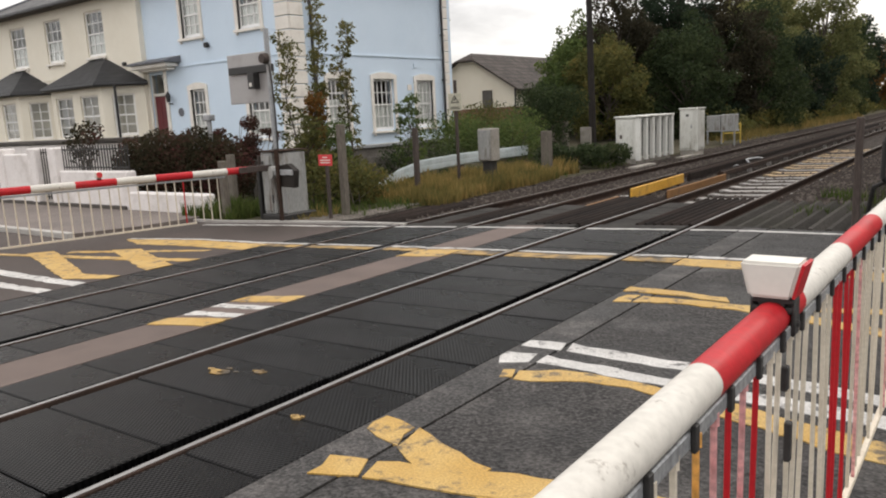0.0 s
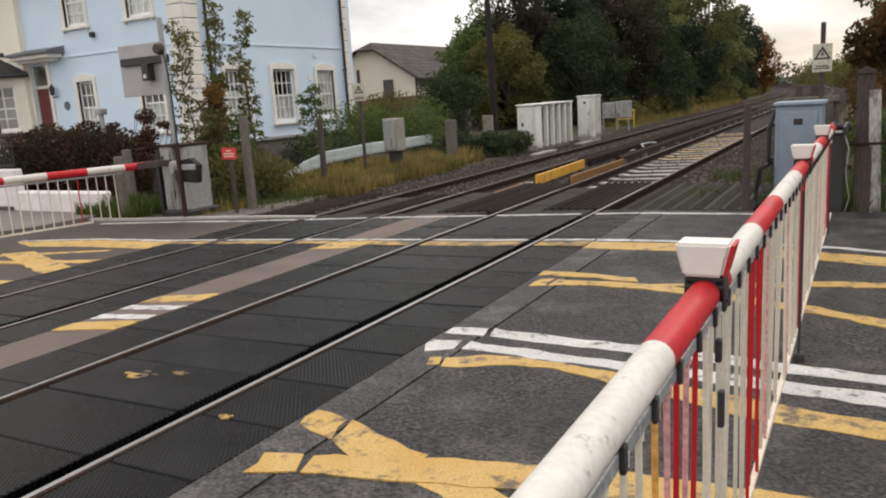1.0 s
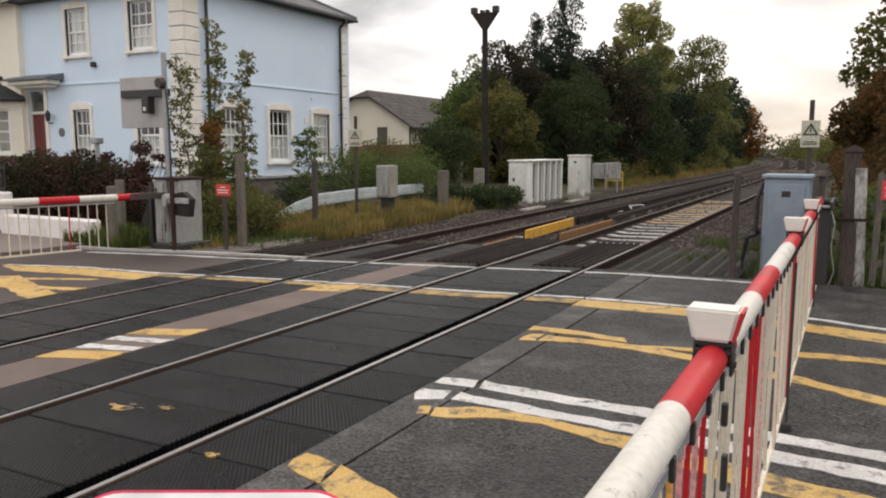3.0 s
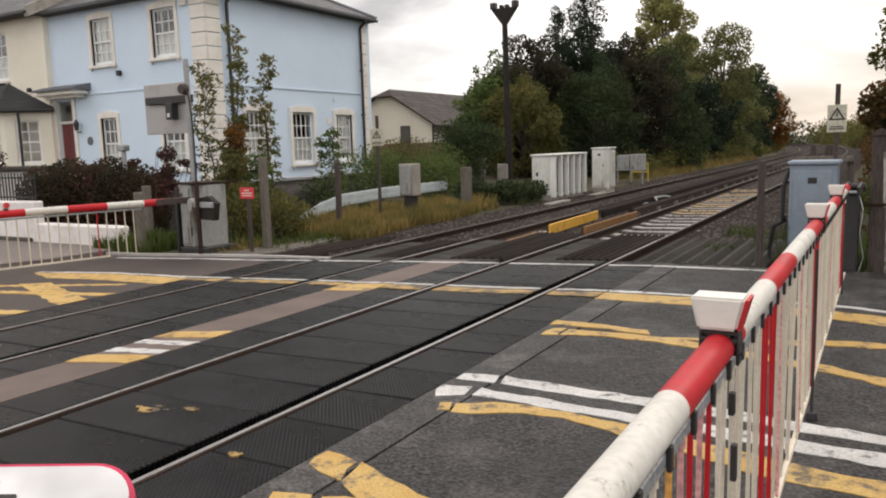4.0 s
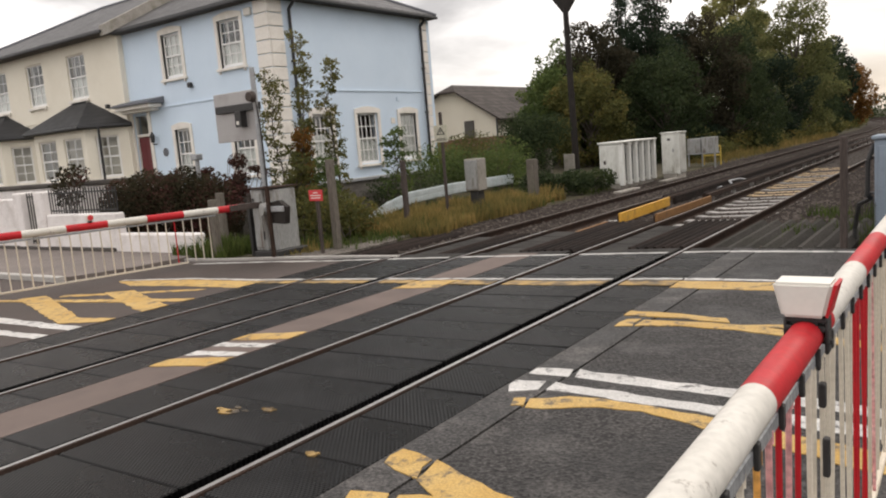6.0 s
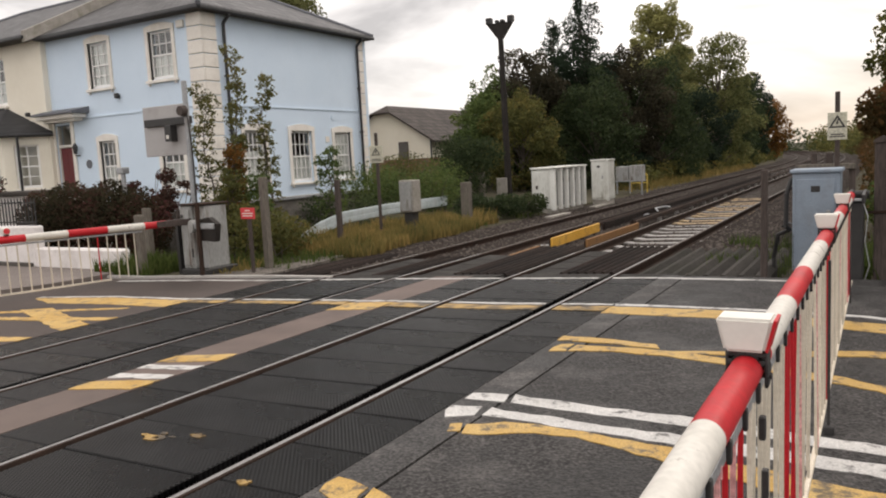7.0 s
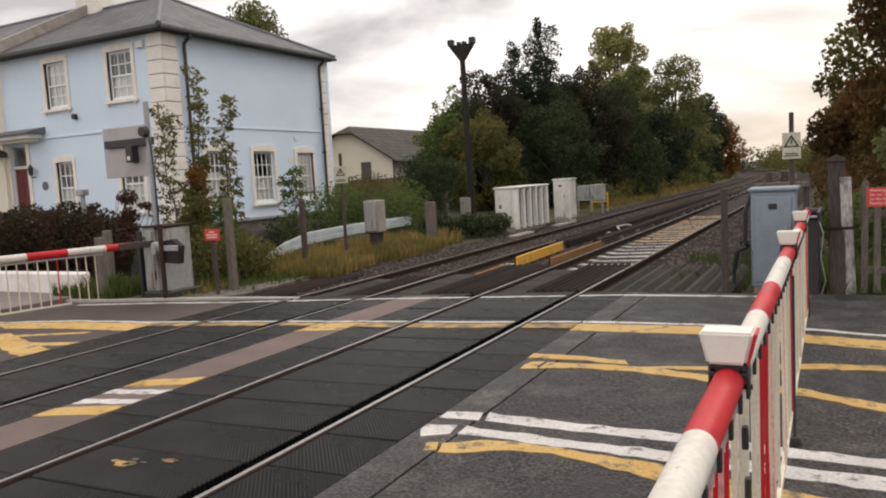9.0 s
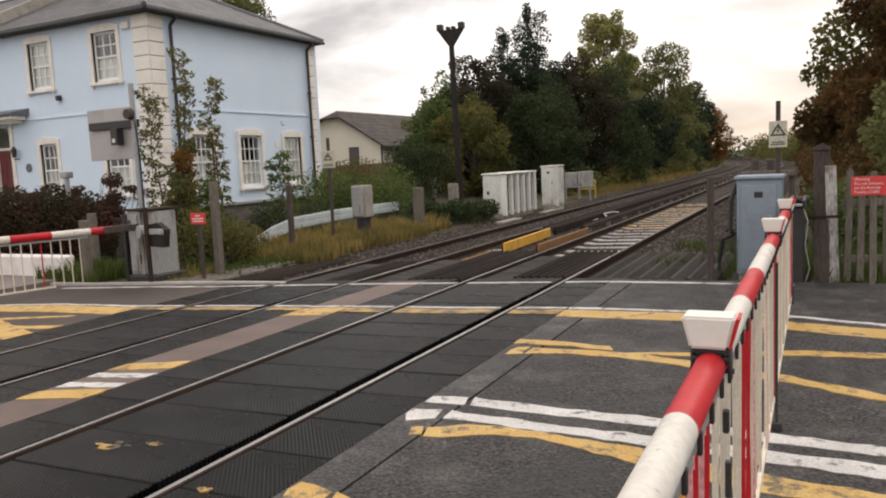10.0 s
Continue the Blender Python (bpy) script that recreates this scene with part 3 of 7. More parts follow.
def road_piece(name, xs, y0, end, material, label, lift=0.0):
    """A stretch of road whose top follows road_z, with a real thickness."""
    bm = bmesh.new()
    rows = []
    for x in xs:
        z = road_z(x) + lift
        y1 = end(x)
        k = 14
        rows.append(([bm.verts.new((x, y0 + (y1 - y0) * i / k, z)) for i in range(k + 1)], bm.verts.new((x, y0, z - 0.35)), bm.verts.new((x, y1, z - 0.35))))
    for (a, al, ah), (b, bl, bh) in zip(rows, rows[1:]):
        for i in range(len(a) - 1):
            bm.faces.new((a[i], b[i], b[i + 1], a[i + 1]))
        bm.faces.new((a[-1], b[-1], bh, ah))
        bm.faces.new((al, bl, b[0], a[0]))
    for v, lo, hi in (rows[0], rows[-1]):
        bm.faces.new([lo] + v + [hi])
    return tagged(part(name, bm, material, None), label, "road", kind="structure")


def lin(a, b, n):
    return [a + (b - a) * i / n for i in range(n + 1)]


road_piece("road_margin", lin(1.412, 1.708, 2), -14, road_end, M_ROAD_EDGE, "smoother grey margin beside the rubber panels")
road_piece("road", lin(1.73, 45, 24), -14, road_end, M_ROAD, "dark damp asphalt road beside the crossing deck")
road_piece("road_strip", lin(-2.02, -1.40, 2), -14, road_end, M_ROAD_RED, "reddish asphalt strip between the two tracks")
road_piece("road_far", lin(-9.0, -4.78, 8), -14, lambda x: road_end(x), M_ROAD_FAR, "worn brownish asphalt road beyond the tracks")
road_piece("road_street", lin(-70, -9.003, 20), -14, lambda x: 7.35, M_ROAD_FAR, "worn asphalt street leading away from the crossing")
tagged(part("deck_base", prismm([(-4.778, -0.6), (1.41, -0.6), (1.41, -0.085), (-4.778, -0.238)], -14, 9.6), M_DECKBASE), "black subbase under the crossing panels", "road", kind="structure")
tagged(part("deck_base_end", prismm([(-4.778, 9.601), (1.41, 9.601), (1.41, 10.85), (-4.778, 10.2)], -0.5, -0.25, "z"), M_DECKBASE), "black subbase at the skewed deck end", "road", kind="structure")

# kerb and footway on the far side
bm = bmesh.new()
for i in range(60):
    x1 = -9.0 - i * 0.915
    box(bm, x1 - 0.905, x1, 7.36, 7.50, -0.4, -0.03, 0.012)
tagged(part("kerb", bm, M_KERB), "pale concrete kerb stones along the street", "kerb", kind="structure")
bm = bmesh.new()
prism(bm, [(-70, 7.502), (-9.0, 7.502), (-8.6, 8.55), (-8.6, 10.1), (-70, 10.1)], -0.4, -0.055, "z")
tagged(part("pavement", bm, M_PAVE), "brownish asphalt footway in front of the white wall", "pavement", kind="structure")
bm = bmesh.new()
for i in range(5):
    xa, xb = -8.55 + i * 0.92, -7.64 + i * 0.92
    prism(bm, [(xa, road_end(xa) + 0.005), (xb, road_end(xb) + 0.005), (xb, road_end(xb) + 0.10), (xa, road_end(xa) + 0.10)], -0.4, -0.082, "z")
tagged(part("kerb_end", bm, M_KERB), "whitened kerb stones at the road edge", "kerb", kind="structure")


# ---- tracks ----
def rail_mesh(xc, zt, y0, y1, name, parent):
    """Bullhead-like running rail with a polished head, darker and duller beyond y 13.4."""
    prof = [(-0.017, 0), (0.017, 0), (0.031, -0.006), (0.035, -0.035), (0.010, -0.05), (0.010, -0.125), (0.06, -0.15), (-0.06, -0.15), (-0.010, -0.125), (-0.010, -0.05), (-0.035, -0.035), (-0.031, -0.006)]
    ys = axis_steps([(y0, 13.4, 6), (13.4, 34, 5), (34, y1, 4)])
    bm = bmesh.new()
    rows = [[bm.verts.new((xc + bend(y) + px, y, zt + pz)) for px, pz in prof] for y in ys]
    for y, a, b in zip(ys, rows, rows[1:]):
        for i in range(len(prof)):
            k = (i + 1) % len(prof)
            f = bm.faces.new((a[i], a[k], b[k], b[i]))
            # head face: polished up to y 13.4, the darker steel after it
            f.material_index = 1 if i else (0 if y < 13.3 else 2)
    bm.faces.new(rows[0])
    return part(name, bm, [M_STEEL, M_RUST, M_STEEL_DULL], parent)


track_near = thing("railway_track", None, "straight railway track with polished rails on concrete sleepers", "railway track", "tracks", "structure")
track_far = thing("railway_track", None, "second railway track with rusty-sided rails on dark sleepers", "railway track", "tracks", "structure")
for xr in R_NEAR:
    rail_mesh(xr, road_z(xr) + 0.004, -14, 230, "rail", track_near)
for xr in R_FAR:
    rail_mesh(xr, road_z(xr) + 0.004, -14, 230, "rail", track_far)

sl_mesh = {}
for key, mm in (("c", M_SLEEPER), ("y", M_SLEEPER_Y), ("w", M_SLEEPER_W)):
    bm = bmesh.new()
    prism(bm, [(-1.25, -0.2), (1.25, -0.2), (1.25, 0.0), (0.62, 0.0), (0.48, -0.025), (-0.48, -0.025), (-0.62, 0.0), (-1.25, 0.0)], -0.125, 0.125, "y")
    bmesh.ops.recalc_face_normals(bm, faces=bm.faces[:])
    me = bpy.data.meshes.new("sleeper")
    bm.to_mesh(me)
    bm.free()
    me.materials.append(mm)
    sl_mesh[key] = me
rng = random.Random(4)
for i in range(95):
    y = 14.87 + i * 0.70
    ob = new("sleeper", sl_mesh["y" if 20.3 < y < 30.5 and i % 3 != 1 else ("c" if y < 26.5 else "w")])
    ob.parent = track_near
    ob.matrix_basis = pose(bend(y), y + rng.uniform(-0.02, 0.02), -0.142, 0, TILT, rng.uniform(-0.6, 0.6))
for i in range(90):
    y = 12.6 + i * 0.68
    ob = new("sleeper", sl_mesh["w" if i % 5 else "c"])
    ob.parent = track_far
    ob.matrix_basis = pose(-3.35 + bend(y), y + rng.uniform(-0.03, 0.03), -0.232, 0, TILT, rng.uniform(-1, 1))
# far sleepers run on joined, beyond where they can be told apart
bm = bmesh.new()
for i in range(170):
    y = 81.4 + i * 0.70
    for xc, zc in ((0, -0.15), (-3.35, -0.245)):
        box(bm, xc + bend(y) - 1.25, xc + bend(y) + 1.25, y - 0.125, y + 0.125, zc - 0.2, zc)
tagged(part("distant_sleepers", bm, M_SLEEPER_W), "distant dark sleepers of both tracks", "sleepers", kind="stuff")

# ballast: a bed and loose stones
bx = [-6.3, -5.4, -4.8, -4.16, -3.4, -2.65, -2.0, -1.6, -1.15, -0.92, -0.7, 0, 0.7, 0.92, 1.4, 2.0, 2.7]
bz = [-0.2, -0.17, -0.2, -0.225, -0.235, -0.225, -0.19, -0.165, -0.13, -0.125, -0.19, -0.18, -0.185, -0.085, -0.085, -0.115, -0.26]
by = axis_steps([(8.6, 34, 0.35), (34, 240, 3)])
bv = []
for y in by:
    for x, z in zip(bx, bz):
        ye = 9.3 + 0.25 * (x + 4.86)
        zz = z + 0.012 * noise.noise(Vector((x * 3, y * 3, 2)))
        bv.append((x + bend(y), max(y, ye), zz))
nb = len(bx)
bf = [(j * nb + i, j * nb + i + 1, (j + 1) * nb + i + 1, (j + 1) * nb + i) for j in range(len(by) - 1) for i in range(nb - 1)]
tagged(raw("ballast_bed", bv, bf, M_BALLAST), "brown-grey crushed stone track bed", "ballast", kind="stuff")
sv, sf = [], []
for i in range(12000):
    y = 11.5 + 30 * rng.random() ** 1.5
    x = rng.uniform(-6.2, 2.6)
    if abs(x) < 1.1 and abs(((y - 14.87) / 0.70 + 0.5) % 1 - 0.5) * 0.70 < 0.16:
        continue
    z = np.interp(x, bx, bz) + 0.012
    s = rng.uniform(0.018, 0.042)
    a0, k = rng.uniform(0, 6.28), len(sv)
    for q in range(4):
        a = a0 + q * 1.57 + rng.uniform(-0.3, 0.3)
        sv.append((x + math.cos(a) * s, y + math.sin(a) * s, z - 0.01 + rng.uniform(-0.006, 0.006)))
    sv.append((x + rng.uniform(-0.4, 0.4) * s, y + rng.uniform(-0.4, 0.4) * s, z + s * rng.uniform(0.5, 1.0)))
    sf += [(k, k + 1, k + 4), (k + 1, k + 2, k + 4), (k + 2, k + 3, k + 4), (k + 3, k, k + 4)]
M_STONE = mat("loose_ballast", (0.048, 0.037, 0.031), (0.135, 0.114, 0.099), 0.9, 3.0, 25, 0.3)
tagged(raw("ballast_stones", sv, sf, M_STONE), "loose brown and grey ballast stones", "ballast", kind="stuff")

# conductor rails, guard boards, cables
for xc, zt, y0, name_t in ((-1.17, 0.07, 18.6, track_near), (-2.24, 0.0, 18.3, track_far)):
    bm = bmesh.new()
    ys = axis_steps([(y0, 34, 5), (34, 200, 5)])
    rows = [[bm.verts.new((xc + bend(y) + px, y, zt + pz)) for px, pz in ((-0.04, 0), (0.04, 0), (0.05, -0.09), (-0.05, -0.09))] for y in ys]
    for a, b in zip(rows, rows[1:]):
        for i in range(4):
            bm.faces.new((a[i], a[(i + 1) % 4], b[(i + 1) % 4], b[i]))
    bm.faces.new(rows[0])
    cr = thing("conductor_rail", None, "dark electrified third rail on insulator pots", "conductor rail", "conductor rails", "structure")
    part("rail", bm, M_RUST, cr)
    for i in range(24):
        y = y0 + 0.4 + i * 1.9
        part("insulator", cylm((xc + bend(y), y, zt - 0.26), (xc + bend(y), y, zt - 0.08), 0.07, 0.05, 8), M_SLEEPER, cr)


def guard_board(x0, y0, x1, y1, z0, h, material, label):
    t = thing("guard_board", None, label, "guard board", "conductor rail guard boards")
    d = Vector((x1 - x0, y1 - y0, 0))
    an = math.degrees(math.atan2(d.y, d.x))
    m = pose(x0, y0, z0, 0, 0, an)
    part("board", boxm(0, d.length, -0.022, 0.022, 0.0, h, 0.006), material, t, m=m)
    for k in range(4):
        u = 0.15 + k * (d.length - 0.3) / 3
        part("bracket", boxm(u - 0.03, u + 0.03, 0.023, 0.10, -0.12, h * 0.7, 0.004), M_RUST, t, m=m)
    return t


guard_board(-1.77, 14.83, -1.86, 18.0, -0.12, 0.20, M_YBOARD, "bright yellow guard board beside the third rail")
guard_board(-1.10, 15.0, -1.06, 18.5, -0.12, 0.16, M_YBOARD_OLD, "dirty ochre guard board beside the third rail")
for xg, ya, yb, zg in ((-1.40, 19.2, 47.0, -0.12), (-2.02, 18.9, 50.0, -0.16), (-2.48, 19.4, 44.0, -0.18)):
    guard_board(xg, ya, xg, yb, zg, 0.17, M_TIMBER_DK, "long dark timber guard board along the third rail")
guard_board(-2.2, 12.7, -2.25, 15.3, -0.18, 0.05, M_YBOARD_OLD, "low worn timber batten beside the rail")
for k, (x, y, s) in enumerate(((-1.6, 20.5, 1), (-1.75, 23.2, -1), (-1.5, 26.5, 1), (2.2, 17.8, 1))):
    bm = bmesh.new()
    pts = [(x + s * 0.22 * math.sin(u * 2.2), y + u * 0.55, -0.15 + 0.16 * math.sin(u * 1.57) + 0.03 * math.sin(u * 5)) for u in [i * 0.2 for i in range(11)]]
    tube(bm, pts, 0.028, 6)
    tagged(part("cable", bm, M_GALV if k != 3 else M_BLACK, smooth=True), "looped grey power cable lying on the ballast", "cable", "track cables")


# timber cattle-cum-trespass guards beside and between the rails
def ridge_guard(name, x0, x1, y0, y1, z, pitch, h, material, label, skew=0.25):
    t = thing(name, None, label, "trespass guard", "trespass guards")
    n = max(2, round((x1 - x0) / pitch))
    w = (x1 - x0) / n
    for i in range(n):
        x = x0 + i * w
        ya, yb = y0 + skew * (x - x0), y1 + skew * (x - x0)
        part("ridge", prismm([(x + 0.004, z - 0.1), (x + w - 0.004, z - 0.1), (x + w - 0.004, z), (x + w * 0.62, z + h), (x + w * 0.38, z + h), (x + 0.004, z)], ya, yb, "y"), material, t)
    return t


ridge_guard("trespass_guard", -0.20, 0.62, 11.20, 14.4, -0.055, 0.12, 0.05, M_TIMBER_DK, "dark creosoted ridged trespass guard between the rails")
ridge_guard("trespass_guard", -1.94, -1.05, 11.05, 14.6, -0.10, 0.12, 0.05, M_TIMBER_DK, "dark creosoted ridged trespass guard between the tracks")
ridge_guard("trespass_guard", -3.42, -2.78, 10.88, 13.2, -0.14, 0.12, 0.05, M_TIMBER_DK, "dark creosoted ridged trespass guard between the rails")
ridge_guard("trespass_guard", -5.42, -4.72, 10.75, 13.6, -0.18, 0.12, 0.05, M_TIMBER_DK, "dark creosoted ridged trespass guard at the track side")
ridge_guard("trespass_guard", 0.92, 2.66, 11.22, 14.2, -0.08, 0.21, 0.08, M_TIMBER_GR, "grey weathered ridged trespass guard at the road edge", 0.12)
# worn concrete panels beside the dark guards
for x0, x1, y0, y1 in ((-0.66, -0.21, 11.12, 13.9), (-2.50, -1.95, 10.95, 13.5), (-3.93, -3.43, 10.84, 13.0)):
    bm = bmesh.new()
    for k in range(4):
        ya, yb = y0 + (y1 - y0) * k / 4, y0 + (y1 - y0) * (k + 1) / 4 - 0.015
        box(bm, x0, x1, ya, yb, road_z(x0) - 0.25, road_z((x0 + x1) / 2) - 0.035, 0.012)
    tagged(part("infill_slab", bm, M_INFILL), "worn grey concrete infill between rail and guard", "slab", "deck end slabs", "structure")

# grey concrete slabs between deck and guards
for x0, x1, w in ((-0.64, 0.64, 0.50), (-2.50, -0.98, 0.50), (-3.93, -2.75, 0.56), (0.82, 1.6, 0.46), (-5.6, -4.17, 0.60)):
    ya, yb, za, zb = end_line(x0) - 0.06, end_line(x1) - 0.06, road_z(x0) - 0.005, road_z(x1) - 0.005
    bm = bmesh.new()
    top = [bm.verts.new(p) for p in ((x0, ya, za), (x1, yb, zb), (x1, yb + w, zb), (x0, ya + w, za))]
    low = [bm.verts.new((v.co.x, v.co.y, v.co.z - 0.2)) for v in top]
    bm.faces.new(top)
    bm.faces.new(low[::-1])
    for i in range(4):
        bm.faces.new((top[i], top[(i + 1) % 4], low[(i + 1) % 4], low[i]))
    tagged(part("end_slab", bm, M_INFILL), "grey concrete slab at the deck end", "slab", "deck end slabs", "structure")

# ---- crossing panels ----
deck = thing("crossing_deck", None, "black moulded rubber crossing panels between the rails", "crossing deck", kind="structure")


def panel(x0, x1, y0, y1, bevel=0.008):
    w, d = x1 - x0 - 0.008, y1 - y0 - 0.008
    key = (round(w, 3), round(d, 3))
    if key not in panel_mesh:
        bm = boxm(-w / 2, w / 2, -d / 2, d / 2, -0.11, 0, bevel)
        me = bpy.data.meshes.new("panel")
        bm.to_mesh(me)
        bm.free()
        me.materials.append(M_RUBBER)
        panel_mesh[key] = me
    ob = new("panel", panel_mesh[key])
    ob.parent = deck
    ob.matrix_basis = pose((x0 + x1) / 2, (y0 + y1) / 2, road_z((x0 + x1) / 2) + prng.uniform(-0.004, 0.002), prng.uniform(-0.25, 0.25), TILT + prng.uniform(-0.25, 0.25), 0)


panel_mesh = {}
prng = random.Random(9)
PANELS = ((-0.645, 0.62), (0.80, 1.405), (-1.393, -0.80), (-2.59, -2.03), (-3.94, -2.79), (-4.773, -4.10))
for x0, x1 in PANELS:
    ye = end_line((x0 + x1) / 2) - 0.07
    y = 2.33 - 0.61 * 12
    while y < ye - 0.3:
        panel(x0, x1, y, y + 0.61 if y + 0.91 < ye else ye)
        y += 0.61


# ---- road markings: thin paint, worn at the edges ----
def marking(name, pts, material, label, lift=0.004, rough=0.016, seed=0):
    """A painted outline with slightly ragged edges, laid on the road surface."""
    rnd = random.Random(hash_name(name) + seed)
    fine = []
    n = len(pts)
    for i in range(n):
        a, b = Vector(pts[i]), Vector(pts[(i + 1) % n])
        k = max(1, int((b - a).length / 0.10))
        for q in range(k):
            p = a.lerp(b, q / k)
            fine.append((p.x + rnd.uniform(-rough, rough), p.y + rnd.uniform(-rough, rough)))
    bm = bmesh.new()
    vs = [bm.verts.new((x, y, road_z(x) + lift)) for x, y in fine]
    f = bm.faces.new(vs)
    r = bmesh.ops.extrude_face_region(bm, geom=[f])
    for v in r["geom"]:
        if isinstance(v, bmesh.types.BMVert):
            v.co.z -= 0.012
    bmesh.ops.triangulate(bm, faces=bm.faces[:])
    return tagged(part(name, bm, material), label, "road marking", "road markings", "structure")


def hash_name(s):
    return sum(ord(c) for c in s)


YL, WL = "worn yellow box-junction paint with cracks", "worn white road line"
mk = 0


def yel(*pts, lift=0.004):
    global mk
    mk += 1
    return marking("yellow_marking", pts, M_YEL, YL, lift + 0.0011 * (mk % 5), seed=mk)


def wht(*pts, lift=0.004):
    global mk
    mk += 1
    return marking("white_marking", pts, M_WHT, WL, lift, seed=mk)


# near side
yel((1.45, 3.62), (1.44, 3.83), (1.67, 3.78), (1.73, 3.55))
yel((1.76, 3.53), (1.71, 3.76), (1.95, 3.68), (2.31, 3.56), (2.29, 3.37), (2.02, 3.39))
yel((1.58, 3.09), (1.54, 3.30), (1.74, 3.35), (1.80, 3.20))
yel((1.83, 3.20), (1.78, 3.36), (2.31, 3.54), (2.66, 3.64), (3.22, 3.75), (4.17, 3.86), (4.17, 3.62), (3.23, 3.54), (2.71, 3.41), (2.28, 3.30))
yel((2.32, 3.35), (2.71, 3.40), (3.13, 3.20), (3.13, 3.02))
wht((1.45, 5.27), (1.43, 5.42), (1.70, 5.48), (1.74, 5.31))
wht((1.79, 5.30), (1.75, 5.48), (2.44, 5.45), (3.03, 5.46), (4.46, 5.35), (4.46, 5.20), (3.07, 5.29))
wht((1.44, 5.01), (1.43, 5.13), (1.64, 5.16), (1.66, 4.99), (1.51, 4.90))
wht((1.72, 5.01), (1.70, 5.16), (2.54, 5.12), (3.03, 5.13), (4.46, 5.09), (4.46, 4.89), (3.03, 4.97))
yel((1.66, 4.65), (1.61, 4.78), (1.68, 4.82), (1.72, 4.70))
yel((1.76, 4.65), (1.70, 4.80), (1.92, 4.93), (2.13, 4.99), (2.44, 4.96), (3.05, 4.89), (3.79, 4.74), (4.36, 4.69), (4.35, 4.51), (3.70, 4.51), (3.02, 4.70), (2.43, 4.85), (2.16, 4.82))
yel((1.50, 6.71), (1.50, 6.97), (1.61, 6.99), (1.63, 6.75))
yel((1.67, 6.76), (1.65, 6.99), (1.99, 7.00), (2.47, 7.03), (2.97, 7.16), (3.79, 7.47), (4.55, 7.58), (4.55, 7.41), (3.79, 7.30), (3.12, 7.08), (2.69, 6.99), (3.12, 6.87), (3.79, 6.67), (4.45, 6.35), (4.45, 6.19), (3.79, 6.50), (3.04, 6.72), (2.47, 6.87), (1.99, 6.85))
yel((1.42, 7.09), (1.42, 7.26), (1.78, 7.28), (2.30, 7.20), (2.36, 7.07), (1.88, 7.11))
yel((1.42, 8.36), (1.42, 8.72), (2.68, 8.84), (3.7, 8.63), (4.8, 8.42), (4.8, 8.05), (3.7, 8.28), (2.7, 8.44))
wht((1.42, 8.80), (1.42, 8.90), (2.63, 8.98), (3.7, 8.95), (4.8, 8.66), (4.8, 8.57), (3.7, 8.86), (2.63, 8.89))
wht((1.42, 10.68), (1.42, 10.77), (2.2, 10.83), (3.15, 10.88), (3.15, 10.80))
# on the strip and the deck
yel((-2.01, 4.50), (-2.01, 4.74), (-1.41, 4.95), (-1.41, 4.68))
wht((-2.01, 4.88), (-2.01, 5.02), (-1.41, 5.13), (-1.41, 4.99))
wht((-2.01, 5.20), (-2.01, 5.33), (-1.41, 5.44), (-1.41, 5.30))
yel((-2.01, 5.42), (-2.01, 5.66), (-1.41, 5.89), (-1.41, 5.62))
yel((-2.01, 8.00), (-2.01, 8.48), (-1.41, 8.60), (-1.41, 8.12))
wht((-2.01, 8.58), (-2.01, 8.66), (-1.41, 8.74), (-1.41, 8.67))
wht((-2.01, end_line(-2.01) - 0.04), (-2.01, end_line(-2.01) + 0.04), (-1.41, end_line(-1.41) + 0.04), (-1.41, end_line(-1.41) - 0.04))


def deck_line(x0, x1, f, lo, hi, material, name, label):
    """A painted band over the panels, from f(x) + lo to f(x) + hi, with uneven edges."""
    bm = bmesh.new()
    lr = random.Random(int((x0 + lo) * 997))
    n = max(2, int((x1 - x0) / 0.07))
    rows = []
    for i in range(n + 1):
        x = x0 + (x1 - x0) * i / n
        z = road_z(x) + 0.0065
        ya, yb = f(x) + lo + lr.uniform(-0.012, 0.012), f(x) + hi + lr.uniform(-0.012, 0.012)
        rows.append([bm.verts.new(p) for p in ((x, ya, z), (x, yb, z), (x, yb, z - 0.006), (x, ya, z - 0.006))])
    for a, b in zip(rows, rows[1:]):
        for i in range(4):
            bm.faces.new((a[i], b[i], b[(i + 1) % 4], a[(i + 1) % 4]))
    bm.faces.new(rows[0])
    bm.faces.new(rows[-1])
    return tagged(part(name, bm, material), label, "road marking", "road markings", "structure")


M_YEL_WORN = mat("scuffed_yellow_paint", (0.33, 0.20, 0.05), (0.43, 0.28, 0.10), 0.6, 3, 90, 0.4, stain=(0.030, 0.027, 0.024), stain_scale=4.0, stain_amount=0.92, edge=(0.43, 0.60))
M_WHT_WORN = mat("scuffed_white_paint", (0.42, 0.41, 0.39), (0.55, 0.535, 0.51), 0.6, 3, 90, 0.4, stain=(0.10, 0.095, 0.09), stain_scale=3.5, stain_amount=0.9)
for x0, x1 in PANELS:
    deck_line(x0 + 0.01, x1 - 0.01, mid_line, -0.27 if x1 < -2.0 else -0.34, -0.09, M_YEL_WORN, "yellow_marking", "scuffed yellow line over the rubber panels")
    deck_line(x0 + 0.01, x1 - 0.01, mid_line, -0.03, 0.045, M_WHT_WORN, "white_marking", "scuffed thin white line over the panels")
for x0, x1 in PANELS:
    deck_line(x0 + 0.01, x1 - 0.01, end_line, -0.045, 0.04, M_WHT_WORN, "white_marking", "thin white line at the deck end")
